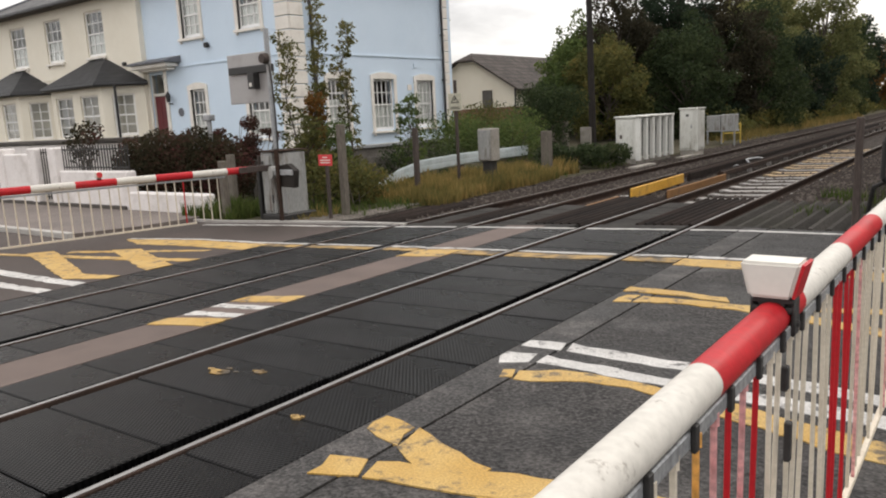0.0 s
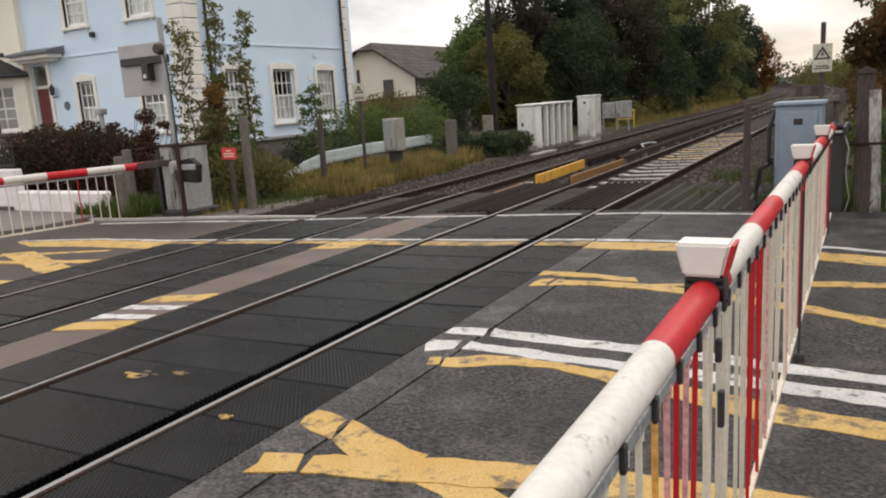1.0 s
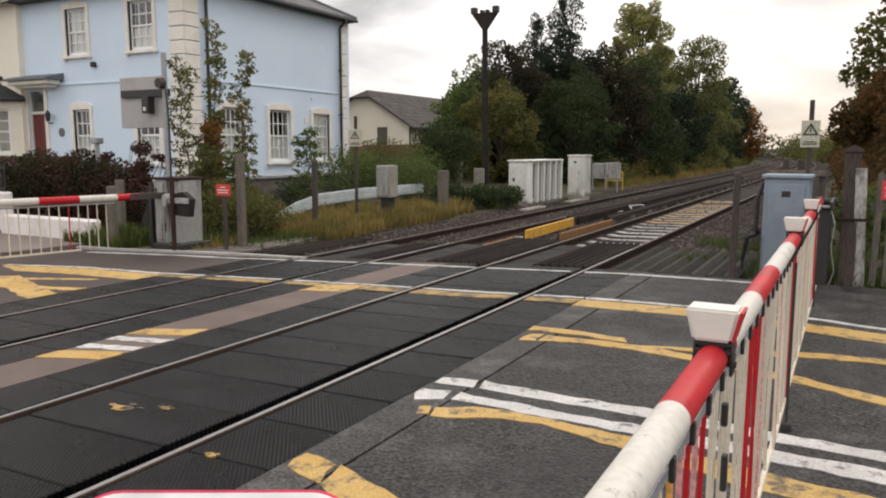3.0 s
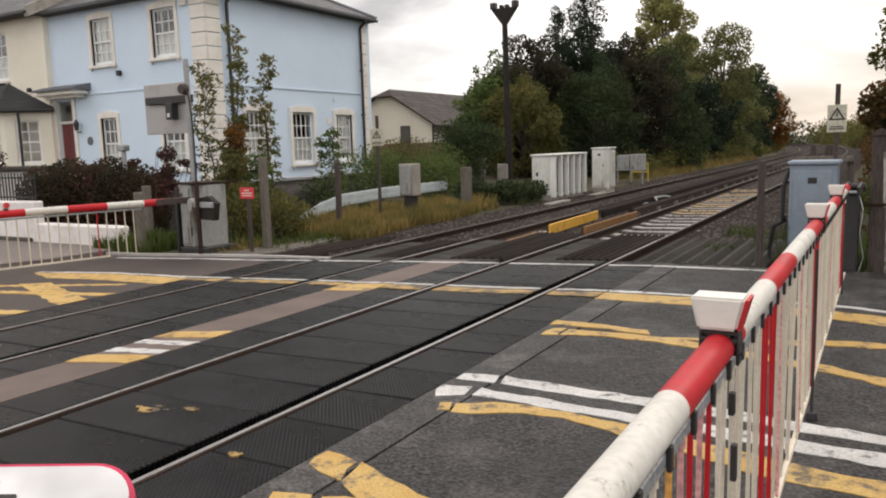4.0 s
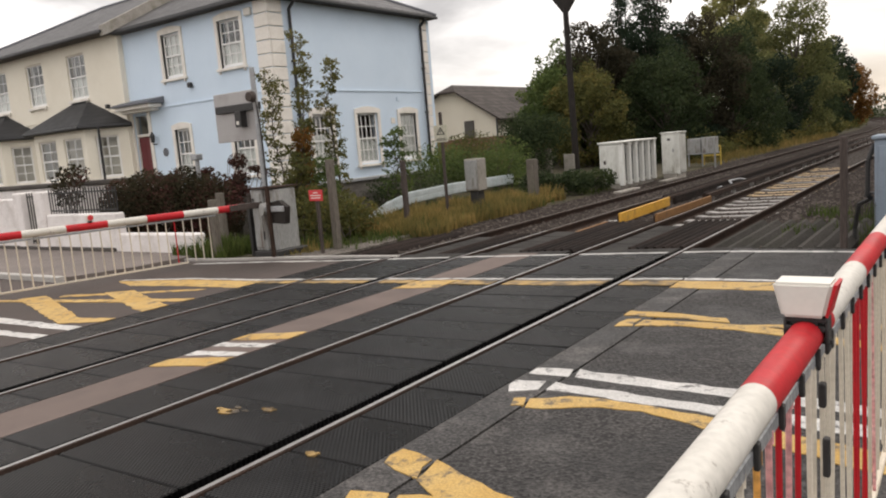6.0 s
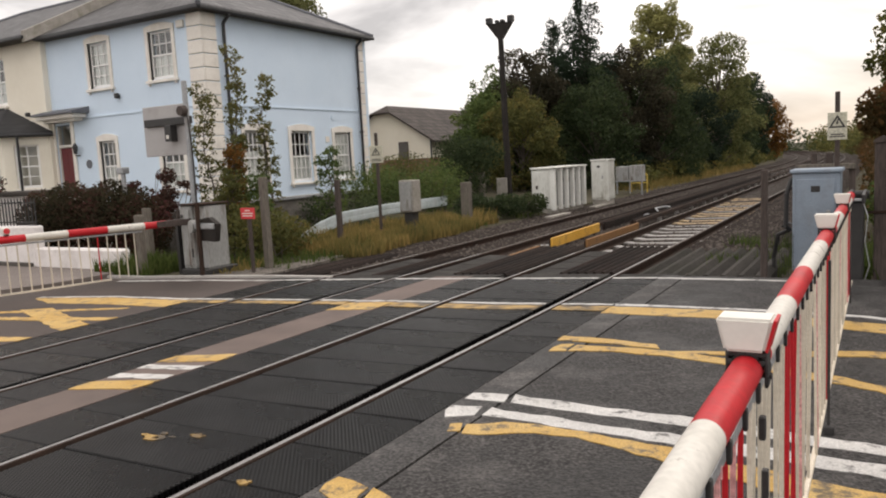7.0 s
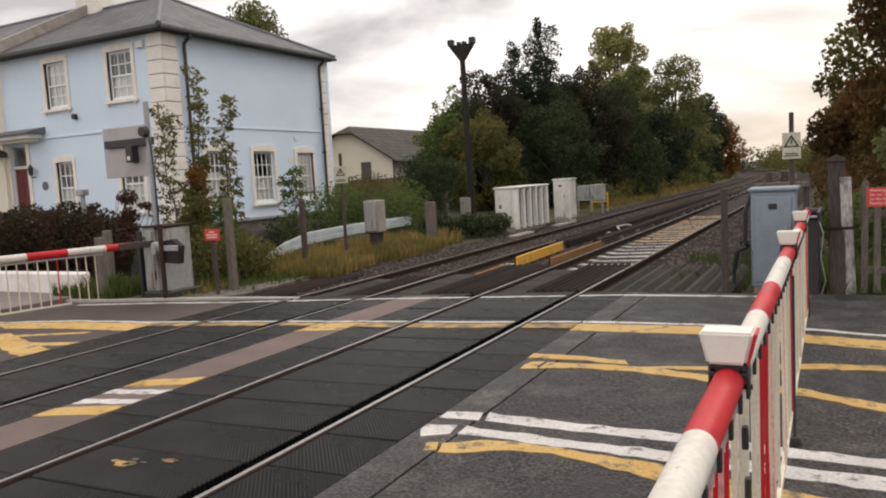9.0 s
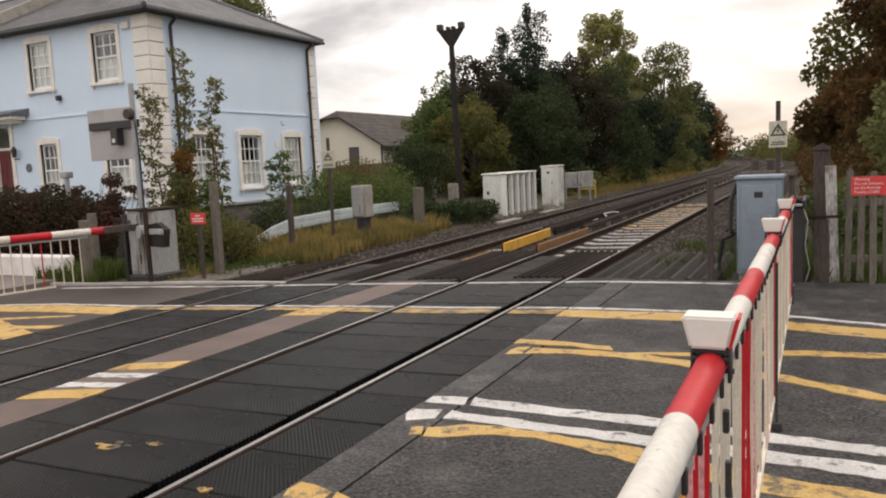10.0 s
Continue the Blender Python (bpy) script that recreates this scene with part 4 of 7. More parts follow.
for x, y, s in ((-0.16, 3.90, 0.11), (0.10, 4.02, 0.05), (0.98, 3.56, 0.05)):
    for q in range(5):
        pr = random.Random(int(x * 100) + q)
        px, py, ps = x + pr.gauss(0, s * 0.75) * (q > 0), y + pr.gauss(0, s * 0.5) * (q > 0), s * (1 if q == 0 else pr.uniform(0.15, 0.4))
        pts = [(px + math.cos(a) * ps * pr.uniform(0.4, 1.2), py + math.sin(a) * ps * 0.6 * pr.uniform(0.4, 1.2)) for a in [i * 0.52 for i in range(12)]]
        tagged(part("paint_splash", prismm(pts, road_z(x) - 0.004, road_z(x) + 0.008, "z"), M_YEL_WORN), "splash of yellow paint on the black panel", "paint", "paint splashes", "structure")
# far side
yel((-7.75, 7.74), (-6.4, 8.14), (-4.79, 8.32), (-4.79, 7.80), (-6.0, 7.72), (-7.05, 7.50))
wht((-7.75, 7.86), (-6.38, 8.28), (-4.79, 8.45), (-4.79, 8.36), (-6.38, 8.20), (-7.75, 7.79))
yel((-6.9, 6.98), (-6.55, 7.25), (-4.79, 6.62), (-4.79, 6.22))
yel((-8.05, 6.24), (-7.78, 6.54), (-5.40, 5.74), (-4.79, 5.88), (-4.79, 5.68), (-5.38, 5.44))
yel((-8.5, 5.92), (-8.45, 6.04), (-6.0, 6.72), (-4.79, 7.06), (-4.79, 6.88), (-6.0, 6.52))
yel((-7.5, 6.66), (-6.2, 7.24), (-5.3, 7.64), (-5.3, 7.52), (-6.2, 7.10), (-7.4, 6.54))
wht((-8.4, 5.32), (-4.79, 5.43), (-4.79, 5.25), (-8.4, 5.14))
wht((-7.6, 4.86), (-4.79, 5.02), (-4.79, 4.85), (-7.6, 4.70))
wht((-7.9, 9.46), (-6.3, 9.91), (-4.79, 10.19), (-4.79, 10.10), (-6.3, 9.81), (-7.9, 9.35))


# ---- near barrier ----
def lamp_head(y, parent):
    """White clamped boom lamp: a flared hood on a black clamp, its red lens towards the road."""
    bm = bmesh.new()
    box(bm, -0.052, 0.044, y - 0.028, y + 0.028, 0.044, 0.058, 0.003)
    box(bm, -0.056, -0.047, y - 0.024, y + 0.024, -0.012, 0.056, 0.003)
    box(bm, 0.037, 0.046, y - 0.024, y + 0.024, -0.034, 0.060, 0.003)
    for q in range(5):
        an = radians(30 + 30 * q)
        box(bm, -0.006 + 0.040 * math.cos(an) - 0.010, -0.006 + 0.040 * math.cos(an) + 0.010, y - 0.026, y + 0.026, 0.008 + 0.040 * math.sin(an) - 0.008, 0.008 + 0.040 * math.sin(an) + 0.008, 0.003)
    cyl(bm, (-0.060, y, -0.006), (0.052, y, -0.006), 0.008, 0.008, 6)
    part("lamp_bracket", bm, M_BLACK, parent, smooth=True)
    bm = bmesh.new()
    prism(bm, [(-0.056, 0.059), (0.040, 0.059), (0.060, 0.145), (-0.077, 0.145)], y - 0.045, y + 0.055, "y")
    bmesh.ops.bevel(bm, geom=bm.edges[:], offset=0.007, segments=2, affect="EDGES")
    h = part("lamp_hood", bm, M_WHITE, parent, "flared white lamp hood", True)
    part("lens", prismm([(0.041, 0.063), (0.047, 0.061), (0.068, 0.141), (0.060, 0.143)], y - 0.042, y + 0.052, "y"), M_BOOM_R, h, "red lamp lens")


BX, BZ = 3.748, 1.181
barrier = thing("level_crossing_barrier", pose(BX, 0, BZ, -0.47, 0, 0.41), "lowered red and white crossing barrier with hanging rods", "barrier", "crossing barriers")
edges = [2.16 + 0.71 * i for i in range(-8, 3)] + [4.33, 5.38, 6.44, 7.50, 8.56, 9.62, 10.45]
for i, (a, b) in enumerate(zip(edges, edges[1:])):
    ra, rb = 0.0345 + 0.0008 * (a + 3), 0.0345 + 0.0008 * (b + 3)
    bm = cylm((-0.006, a, 0.008), (-0.006, b, 0.008), ra, rb, 32, False)
    part("boom_band", bm, M_BOOM_R if i % 2 == 0 else M_BOOM_W, barrier, smooth=True)
part("boom_cap", cylm((-0.006, -3.54, 0.008), (-0.006, -3.519, 0.008), 0.036, 0.036, 24), M_BLACK, barrier)
for y in (2.70, 6.01, 8.33, -1.2):
    lamp_head(y, barrier)
# hinge strip below the boom, rods, lower rail
part("seam", boxm(-0.0235, -0.0215, -3.5, 2.15, 0.0375, 0.0402), M_CONC, barrier, "fine seam along the boom")
part("hanger_rail", box(bmesh.new(), 0.002, 0.020, -3.4, 10.3, -0.062, -0.030, 0.003), M_GALV, barrier)
part("lower_rail", box(bmesh.new(), 0.004, 0.026, -3.4, 10.3, -0.965, -0.940, 0.003), M_ROD_W, barrier)
rod_m = {}
for key, mm in (("w", M_ROD_W), ("r", M_BOOM_R), ("p", M_PINK), ("o", M_ORANGE)):
    bm = bmesh.new()
    cyl(bm, (0, 0, -0.945), (0, 0, -0.058), 0.0066, 0.0066, 8)
    cyl(bm, (0, 0, -0.076), (0, 0, -0.050), 0.0105, 0.0105, 8)
    me = bpy.data.meshes.new("rod")
    bm.to_mesh(me)
    bm.free()
    me.materials.append(mm)
    rod_m[key] = me
brk = random.Random(3)
for i in range(128):
    k = i - 52                                  # 0 is the amber rod
    y = 2.07 + k * 0.105
    if y > 10.2:
        break
    key = {0: "o", 1: "p", 2: "r", 3: "p", 4: "r"}.get(k, "w")
    if 13 <= k <= 16 or (k > 16 and k % 34 in (0, 1, 2, 3)) or (k < -6 and k % 17 in (0, 2)):
        key = "r"
    elif k == 18 or (k > 20 and k % 13 == 0):
        key = "p"
    ob = new("rod", rod_m[key])
    ob.parent = barrier
    ob.matrix_basis = pose(0.011 + brk.uniform(-0.003, 0.003), y, 0, brk.uniform(-0.7, 0.7), brk.uniform(-0.8, 0.8), 0)
clip_me = part("hanger_clip", boxm(0.020, 0.030, -0.010, 0.010, -0.068, -0.018, 0.002), M_BLACK, barrier, m=pose(0, -3.22, 0)).data
for i in range(1, 65):
    ob = new("hanger_clip", clip_me)
    ob.parent, ob.matrix_basis = barrier, pose(0, -3.22 + i * 0.21, 0)
for y, z0, z1 in ((2.68, -0.345, -0.245), (2.63, -0.15, -0.09), (5.50, -1.05, -0.08), (9.2, -1.00, -0.08)):
    part("stay", box(bmesh.new(), 0.030, 0.046, y - 0.012, y + 0.012, z0, z1, 0.003), M_BLACK, barrier)
part("stay_foot", boxm(0.012, 0.070, 5.46, 5.54, -1.105, -1.051, 0.006), M_BLACK, barrier)

# barrier machine at the far end
bmach = thing("barrier_machine", pose(3.78, 11.0, 0), "dark barrier machine housing at the roadside", "barrier machine", "barrier machines")
part("housing", boxm(-0.22, 0.0, 0.25, 0.85, -0.05, 0.98, 0.02), M_BLACK, bmach)
part("pivot", cylm((-0.16, 0.30, 1.06), (0.06, 0.30, 1.06), 0.045, 0.05, 16), M_BLACK, bmach, smooth=True)
part("arm", box(box(bmesh.new(), -0.15, -0.11, -0.72, 0.35, 1.02, 1.12, 0.006), 0.0, 0.035, -0.72, 0.35, 1.02, 1.12, 0.006), M_BLACK, bmach)
part("top_plate", boxm(-0.24, 0.02, 0.22, 0.88, 0.981, 1.0, 0.006), M_GALV, bmach)
bm = bmesh.new()
tube(bm, [(0.0, 0.24, 0.95), (0.05, 0.14, 0.8), (0.02, 0.16, 0.5), (0.07, 0.2, 0.2), (0.02, 0.24, 0.0)], 0.006, 6)
part("cable", bm, M_GALV, bmach)


# ---- relay cabinets, posts and signs on the near side ----
def cabinet(x, y, w, d, h, material, label, rz=0, doors=1, name="relay_cabinet", group=""):
    """Lineside cabinet: plinth, body, framed doors with handle, overhanging roof. Front faces -y."""
    t = thing(name, pose(x, y, -0.1, 0, 0, rz), label, "cabinet", group)
    part("plinth", boxm(0.02, w - 0.02, 0.02, d - 0.02, -0.1, 0.10, 0.01), M_CONC, t)
    part("body", boxm(0, w, 0, d, 0.10, h - 0.05, 0.012), material, t)
    part("roof", box(bmesh.new(), -0.03, w + 0.03, -0.04, d + 0.03, h - 0.05, h, 0.012), material, t)
    for i in range(doors):
        a, b = 0.05 + i * (w - 0.06) / doors, 0.05 + (i + 1) * (w - 0.06) / doors - 0.05
        dr = part("door", boxm(a, b, -0.022, -0.001, 0.17, h - 0.13, 0.008), material, t)
        part("handle", boxm(b - 0.10, b - 0.05, -0.045, -0.022, h * 0.55, h * 0.55 + 0.12, 0.006), M_GALV, dr)
        part("plate", boxm(a + (b - a) * 0.38, a + (b - a) * 0.62, -0.028, -0.0225, h - 0.30, h - 0.22, 0.002), M_BLACK, dr, "small dark number plate")
    return t


cabinet(2.925, 11.87, 0.57, 0.55, 1.47, M_CAB_BLUE, "blue-grey steel relay cabinet beside the barrier machine")
bm = bmesh.new()
tube(bm, [(2.90, 12.05, 1.25), (2.84, 12.0, 1.05), (2.83, 12.0, 0.6), (2.87, 12.05, 0.55), (2.7, 12.3, 0.45), (2.62, 12.5, 0.1), (2.62, 12.5, -0.3)], 0.03, 8)
tagged(part("cable_duct", bm, M_BLACK, smooth=True), "black flexible cable duct on the cabinet side", "cable")


def post(name, x, y, z0, h, s, material, label, lean=0.0, cap=0.0, group="posts", category="post"):
    t = thing(name, pose(x, y, z0, 0, lean, 0), label, category, group)
    bm = boxm(-s / 2, s / 2, -s / 2, s / 2, -0.15, h, 0.012)
    part("shaft", bm, material, t)
    if cap:
        part("cap", prismm([(-s / 2 - 0.02, h + 0.001), (s / 2 + 0.02, h + 0.001), (s / 2, h + 0.04), (0, h + cap), (-s / 2, h + 0.04)], -s / 2 - 0.02, s / 2 + 0.02, "y"), material, t)
    return t


post("fence_post", 2.625, 11.44, -0.1, 1.5, 0.085, M_POST_DK, "dark timber post at the deck edge", 0.4)
post("fence_post", 2.86, 16.2, -0.2, 1.72, 0.10, M_POST_DK, "dark timber post beside the line")
post("fence_post", 3.10, 16.4, -0.2, 1.72, 0.12, M_POST_DK, "dark timber post beside the line")
tr = thing("trackside_rail", pose(3.02, 15.0, -0.1), "grey timber rail between lineside posts", "fence")
part("rail", boxm(-0.35, 0.55, -0.03, 0.03, 1.35, 1.45, 0.01), M_POST, tr)
part("rail", boxm(-0.35, 0.55, -0.03, 0.03, 0.75, 0.85, 0.01), M_POST, tr)
for px in (-0.3, 0.5):
    part("support", boxm(px - 0.05, px + 0.05, 0.031, 0.13, -0.15, 1.48, 0.01), M_POST_DK, tr)
wf = thing("wire_mesh_fence", None, "thin dark wire fence beside the post", "fence")
for i in range(9):
    part("wire", cylm((2.74 + i * 0.028, 11.6, -0.1), (2.74 + i * 0.028, 11.6, 0.55), 0.003, 0.003, 4), M_BLACK, wf)
for z in (0.1, 0.3, 0.5):
    part("wire", cylm((2.72, 11.6, z), (2.98, 11.6, z), 0.003, 0.003, 4), M_BLACK, wf)


def text_mesh(name, s, size, material, parent, m, label=""):
    cu = bpy.data.curves.new(name, "FONT")
    cu.body, cu.size, cu.extrude, cu.resolution_u = s, size, 0.0006, 2
    cu.space_line = 1.1
    tmp = bpy.data.objects.new("tmp_text", cu)
    scene.collection.objects.link(tmp)
    me = bpy.data.meshes.new_from_object(tmp)
    bpy.data.objects.remove(tmp)
    me.materials.append(material)
    ob = new(name, me)
    ob.parent, ob.matrix_basis = parent, m
    return tagged(ob, label)


M_YSIGN = mat("pale_yellow_sign", (0.46, 0.44, 0.34), (0.52, 0.50, 0.41), 0.5, 3, 40, 0.05)


def electric_sign(x, y, z_base, z_top, w, h, label, rz=0):
    """Pale warning sign with a black triangle and bolt, on a post."""
    t = thing("warning_sign", pose(x, y, z_base, 0, 0, rz), label, "sign", "electricity warning signs")
    part("pole", boxm(-0.035, 0.035, 0.012, 0.075, -0.15, z_top + 0.32, 0.008), M_POST_DK, t)
    part("plate", boxm(-w / 2, w / 2, -0.01, 0.01, z_top - h, z_top, 0.003), M_YSIGN, t)
    zc, r = z_top - h * 0.38, h * 0.30
    tri = [(-r * 0.95, zc - r * 0.6), (r * 0.95, zc - r * 0.6), (0, zc + r)]
    inn = [(-r * 0.60, zc - r * 0.40), (r * 0.60, zc - r * 0.40), (0, zc + r * 0.58)]
    bm = bmesh.new()
    a = [bm.verts.new((p[0], -0.0125, p[1])) for p in tri]
    b = [bm.verts.new((p[0], -0.0125, p[1])) for p in inn]
    for i in range(3):
        bm.faces.new((a[i], a[(i + 1) % 3], b[(i + 1) % 3], b[i]))
    part("triangle", bm, M_BLACK, t, "black triangle outline")
    part("bolt", prismm([(0.02 * w, zc + r * 0.45), (-0.10 * w, zc - 0.02), (0.0, zc), (-0.05 * w, zc - r * 0.4), (0.10 * w, zc + r * 0.12), (0.01 * w, zc + r * 0.08), (0.09 * w, zc + r * 0.42)], -0.0135, -0.0105, "y"), M_BLACK, t, "black lightning bolt")
    for i, (ww, zz) in enumerate(((0.66, 0.80), (0.78, 0.88))):
        part("text_bar", boxm(-w * ww / 2, w * ww / 2, -0.0135, -0.0105, z_top - h * zz - 0.008, z_top - h * zz + 0.010), M_BLACK, t, "unreadable line of dark writing")
    return t


electric_sign(3.345, 14.03, -0.1, 2.26, 0.27, 0.42, "pale lightning warning sign on a post by the line")
electric_sign(-6.95, 16.3, -0.1, 2.28, 0.36, 0.42, "pale lightning warning sign on a thin verge post", 10)

# gate post, leaning board, picket fence and red notice
post("gate_post", 3.98, 11.55, -0.06, 1.74, 0.19, M_POST_DK, "massive weathered timber gate post with a pointed cap", 0.0, 0.09)
M_PEEL = mat("peeling_white_board", (0.36, 0.35, 0.33), (0.50, 0.49, 0.46), 0.8, 3, 50, 0.3, stain=(0.11, 0.095, 0.08), stain_scale=5, stain_amount=0.9, edge=(0.45, 0.56), stretch=(1, 1, 0.25))
lb = thing("leaning_board", pose(4.13, 11.52, -0.06, 3, -2, 0), "peeling white board leaning beside the gate post", "board")
part("board", boxm(-0.065, 0.065, -0.02, 0.02, 0.0, 1.54, 0.006), M_PEEL, lb)
part("strap", boxm(-0.30, 0.12, -0.032, -0.021, 0.88, 0.915, 0.003), M_RUST, lb)
pf = thing("picket_fence", pose(4.22, 11.62, -0.06, 0, 0, 14), "grey weathered picket fence beside the footway", "fence")
frnd = random.Random(8)
for i in range(13):
    x = 0.06 + i * 0.155
    h = 1.28 + frnd.uniform(-0.06, 0.08) + (0.25 if i == 0 else 0)
    part("picket", prismm([(x - 0.04, 0.04), (x + 0.04, 0.04), (x + 0.04, h - 0.05), (x, h), (x - 0.04, h - 0.05)], -0.012, 0.012, "y"), M_POST, pf, m=pose(0, 0, 0, 0, frnd.uniform(-1.2, 1.2), 0))
for z in (0.28, 1.0):
    part("cross_rail", boxm(0, 2.1, 0.014, 0.06, z, z + 0.09, 0.006), M_POST, pf)
rs = thing("warning_notice", pose(4.30, 11.0, 0, 0, 0, -3), "red trespass warning notice with white lettering", "sign")
part("plate", boxm(0.0, 0.46, -0.008, 0.008, 1.12, 1.345, 0.003), M_RED_SIGN, rs)
text_mesh("lettering", "Warning\nDo not trespass\non the Railway\nPenalty £1000", 0.046, M_WHITE, rs, pose(0.03, -0.0105, 1.30, 90, 0, 0), "white warning text")
part("post", boxm(0.20, 0.27, 0.009, 0.07, -0.15, 1.40, 0.008), M_POST, rs)

# ---- phone held up beside the barrier ----
phone_eye, phone_at = Vector((4.032, 0.622, 1.708)), Vector((3.922, 0.722, 1.588))
fn = (phone_eye - phone_at).normalized()
side_v = Vector((0, 0, 1)).cross(fn).normalized()
fn = (fn + Vector((0, 0, 0.42))).normalized()
up_v = fn.cross(side_v)
pm = Matrix((side_v, up_v, fn)).transposed().to_4x4()
pm.translation = phone_at
phone = thing("mobile_phone", pm @ pose(0, 0, 0, 0, 0, -9), "white-fronted mobile phone in a red case, screen lit", "phone")


def round_slab(w, h, r, z0, z1, seg=8):
    pts = []
    for cx, cy, a0 in ((w / 2 - r, h / 2 - r, 0), (-w / 2 + r, h / 2 - r, 90), (-w / 2 + r, -h / 2 + r, 180), (w / 2 - r, -h / 2 + r, 270)):
        for i in range(seg + 1):
            a = radians(a0 + 90 * i / seg)
            pts.append((cx + math.cos(a) * r, cy + math.sin(a) * r))
    return prismm(pts, z0, z1, "z")


M_PHONE_W = mat("white_phone_front", (0.66, 0.65, 0.65), (0.68, 0.67, 0.67), 0.25, 2, 30, 0.0)
M_PHONE_R = mat("red_phone_case", (0.50, 0.02, 0.07), (0.55, 0.03, 0.085), 0.35, 8, 60, 0.05)
part("case", round_slab(0.0695, 0.1405, 0.0115, -0.0085, -0.0004), M_PHONE_R, phone, "raspberry-red phone case", True)
part("front", round_slab(0.0668, 0.1378, 0.0102, -0.0004, 0.0006), M_PHONE_W, phone, "glossy white bezel")
M_SCREEN = glow_mat("lit_screen", (0.80, 0.72, 0.72), 0.14)
part("screen_border", boxm(-0.0298, 0.0298, -0.0526, 0.0526, 0.0006, 0.00075), M_GALV, phone)
scr = part("screen", boxm(-0.0292, 0.0292, -0.052, 0.052, 0.0006, 0.0009), M_SCREEN, phone, "pale lit web page")
part("earpiece", round_slab(0.0118, 0.0013, 0.0006, 0.0006, 0.00085, 3), M_BLACK, phone, m=pose(0, 0.0602, 0))
part("camera_eye", round_slab(0.0023, 0.0023, 0.00114, 0.0006, 0.00085, 5), M_BLACK, phone, m=pose(-0.0117, 0.0602, 0))
part("sensor", round_slab(0.0014, 0.0014, 0.00069, 0.0006, 0.00085, 5), M_BLACK, phone, m=pose(0, 0.0643, 0))
M_TXT = mat("faint_red_text", (0.66, 0.42, 0.42), (0.70, 0.48, 0.48), 0.6, 3, 40, 0.0)
for x0, x1, y in ((-0.011, 0.012, 0.0445), (-0.027, -0.022, 0.0385), (-0.020, 0.001, 0.0385), (-0.027, -0.022, 0.0345), (-0.019, 0.004, 0.0345), (-0.027, -0.020, 0.0497), (0.024, 0.026, 0.0497)):
    part("text_bar", boxm(x0, x1, y - 0.0006, y + 0.0006, 0.0009, 0.001), M_TXT, scr, "unreadable reddish writing")

# ---- far barrier with its machine cabinet ----
p0, p1 = Vector((-7.15, 9.75, 0)), Vector((-8.75, 3.2, 0))
fb_an = math.degrees(math.atan2((p1 - p0).y, (p1 - p0).x)) + 90
farb = thing("level_crossing_barrier", pose(p0.x, p0.y, 0.86, 0, 0, fb_an), "lowered red and white crossing barrier across the far road", "barrier", "crossing barriers")
part("boom_band", cylm((0, 0.14, 0), (0, -0.26, 0), 0.062, 0.062, 20), M_BOOM_R, farb, smooth=True)
for i in range(10):
    a, b = -0.26 - i * 0.64, -0.26 - (i + 1) * 0.64
    part("boom_band", cylm((0, a, 0), (0, b, 0), 0.062, 0.060, 20, i == 9), M_BOOM_R if i % 2 else M_BOOM_W, farb, smooth=True)
part("arm", box(box(bmesh.new(), -0.10, -0.065, -0.05, 0.75, -0.05, 0.06, 0.006), 0.065, 0.10, -0.05, 0.75, -0.05, 0.06, 0.006), M_POST_DK, farb)
part("hanger_rail", boxm(-0.012, 0.012, -6.5, -0.3, -0.10, -0.07, 0.003), M_GALV, farb)
part("lower_rail", boxm(-0.014, 0.014, -6.5, -0.9, -0.865, -0.835, 0.003), M_ROD_W, farb)
me_rod = bpy.data.meshes.new("rod")
bm = cylm((0, 0, -0.84), (0, 0, -0.09), 0.011, 0.011, 6)
bm.to_mesh(me_rod)
bm.free()
me_rod.materials.append(M_ROD_W)
me_rod_r = me_rod.copy()
me_rod_r.materials.clear()
me_rod_r.materials.append(M_BOOM_R)
for i in range(39):
    ob = new("rod", me_rod_r if i in (4, 32) else me_rod)
    ob.parent = farb
    ob.matrix_basis = pose(0, -0.45 - i * 0.155, 0, 0, brk.uniform(-1, 1), 0)
for y in (-2.44, -5.9):
    part("lamp_bracket", boxm(-0.03, 0.03, y - 0.03, y + 0.03, 0.055, 0.085, 0.004), M_BLACK, farb)
    part("lamp_hood", boxm(-0.06, 0.05, y - 0.06, y + 0.06, 0.086, 0.19, 0.015), M_WHITE, farb, "white lamp hood")
    part("lens", cylm((0.051, y, 0.138), (0.06, y, 0.138), 0.045, 0.045, 14), M_RED_SIGN, farb, "red lamp lens")

fm = thing("barrier_machine", pose(-7.20, 10.30, -0.1) @ Matrix.Diagonal((0.55, 1, 1.03, 1)), "rust-streaked grey barrier machine cabinet on a dark base", "barrier machine", "barrier machines")
part("base", boxm(-0.05, 1.10, -0.05, 0.75, -0.2, 0.09, 0.015), M_BLACK, fm)
part("body", boxm(0.0, 0.54, 0.0, 0.62, 0.09, 1.22, 0.02), M_CAB_GREY, fm)
dr = part("door", boxm(0.05, 0.47, -0.022, -0.001, 0.15, 1.15, 0.008), M_CAB_GREY, fm)
part("lock", boxm(0.09, 0.17, -0.036, -0.022, 1.0, 1.06, 0.004), M_BLACK, dr)
part("hinge", boxm(0.475, 0.50, -0.03, -0.001, 0.3, 0.45, 0.004), M_BLACK, dr)
part("hinge", boxm(0.475, 0.50, -0.03, -0.001, 0.85, 1.0, 0.004), M_BLACK, dr)
part("side_body", boxm(0.541, 1.02, 0.06, 0.60, 0.09, 1.20, 0.02), M_CAB_GREY, fm)
part("lid", box(bmesh.new(), -0.02, 1.06, -0.04, 0.66, 1.221, 1.25, 0.006), M_RUST, fm)
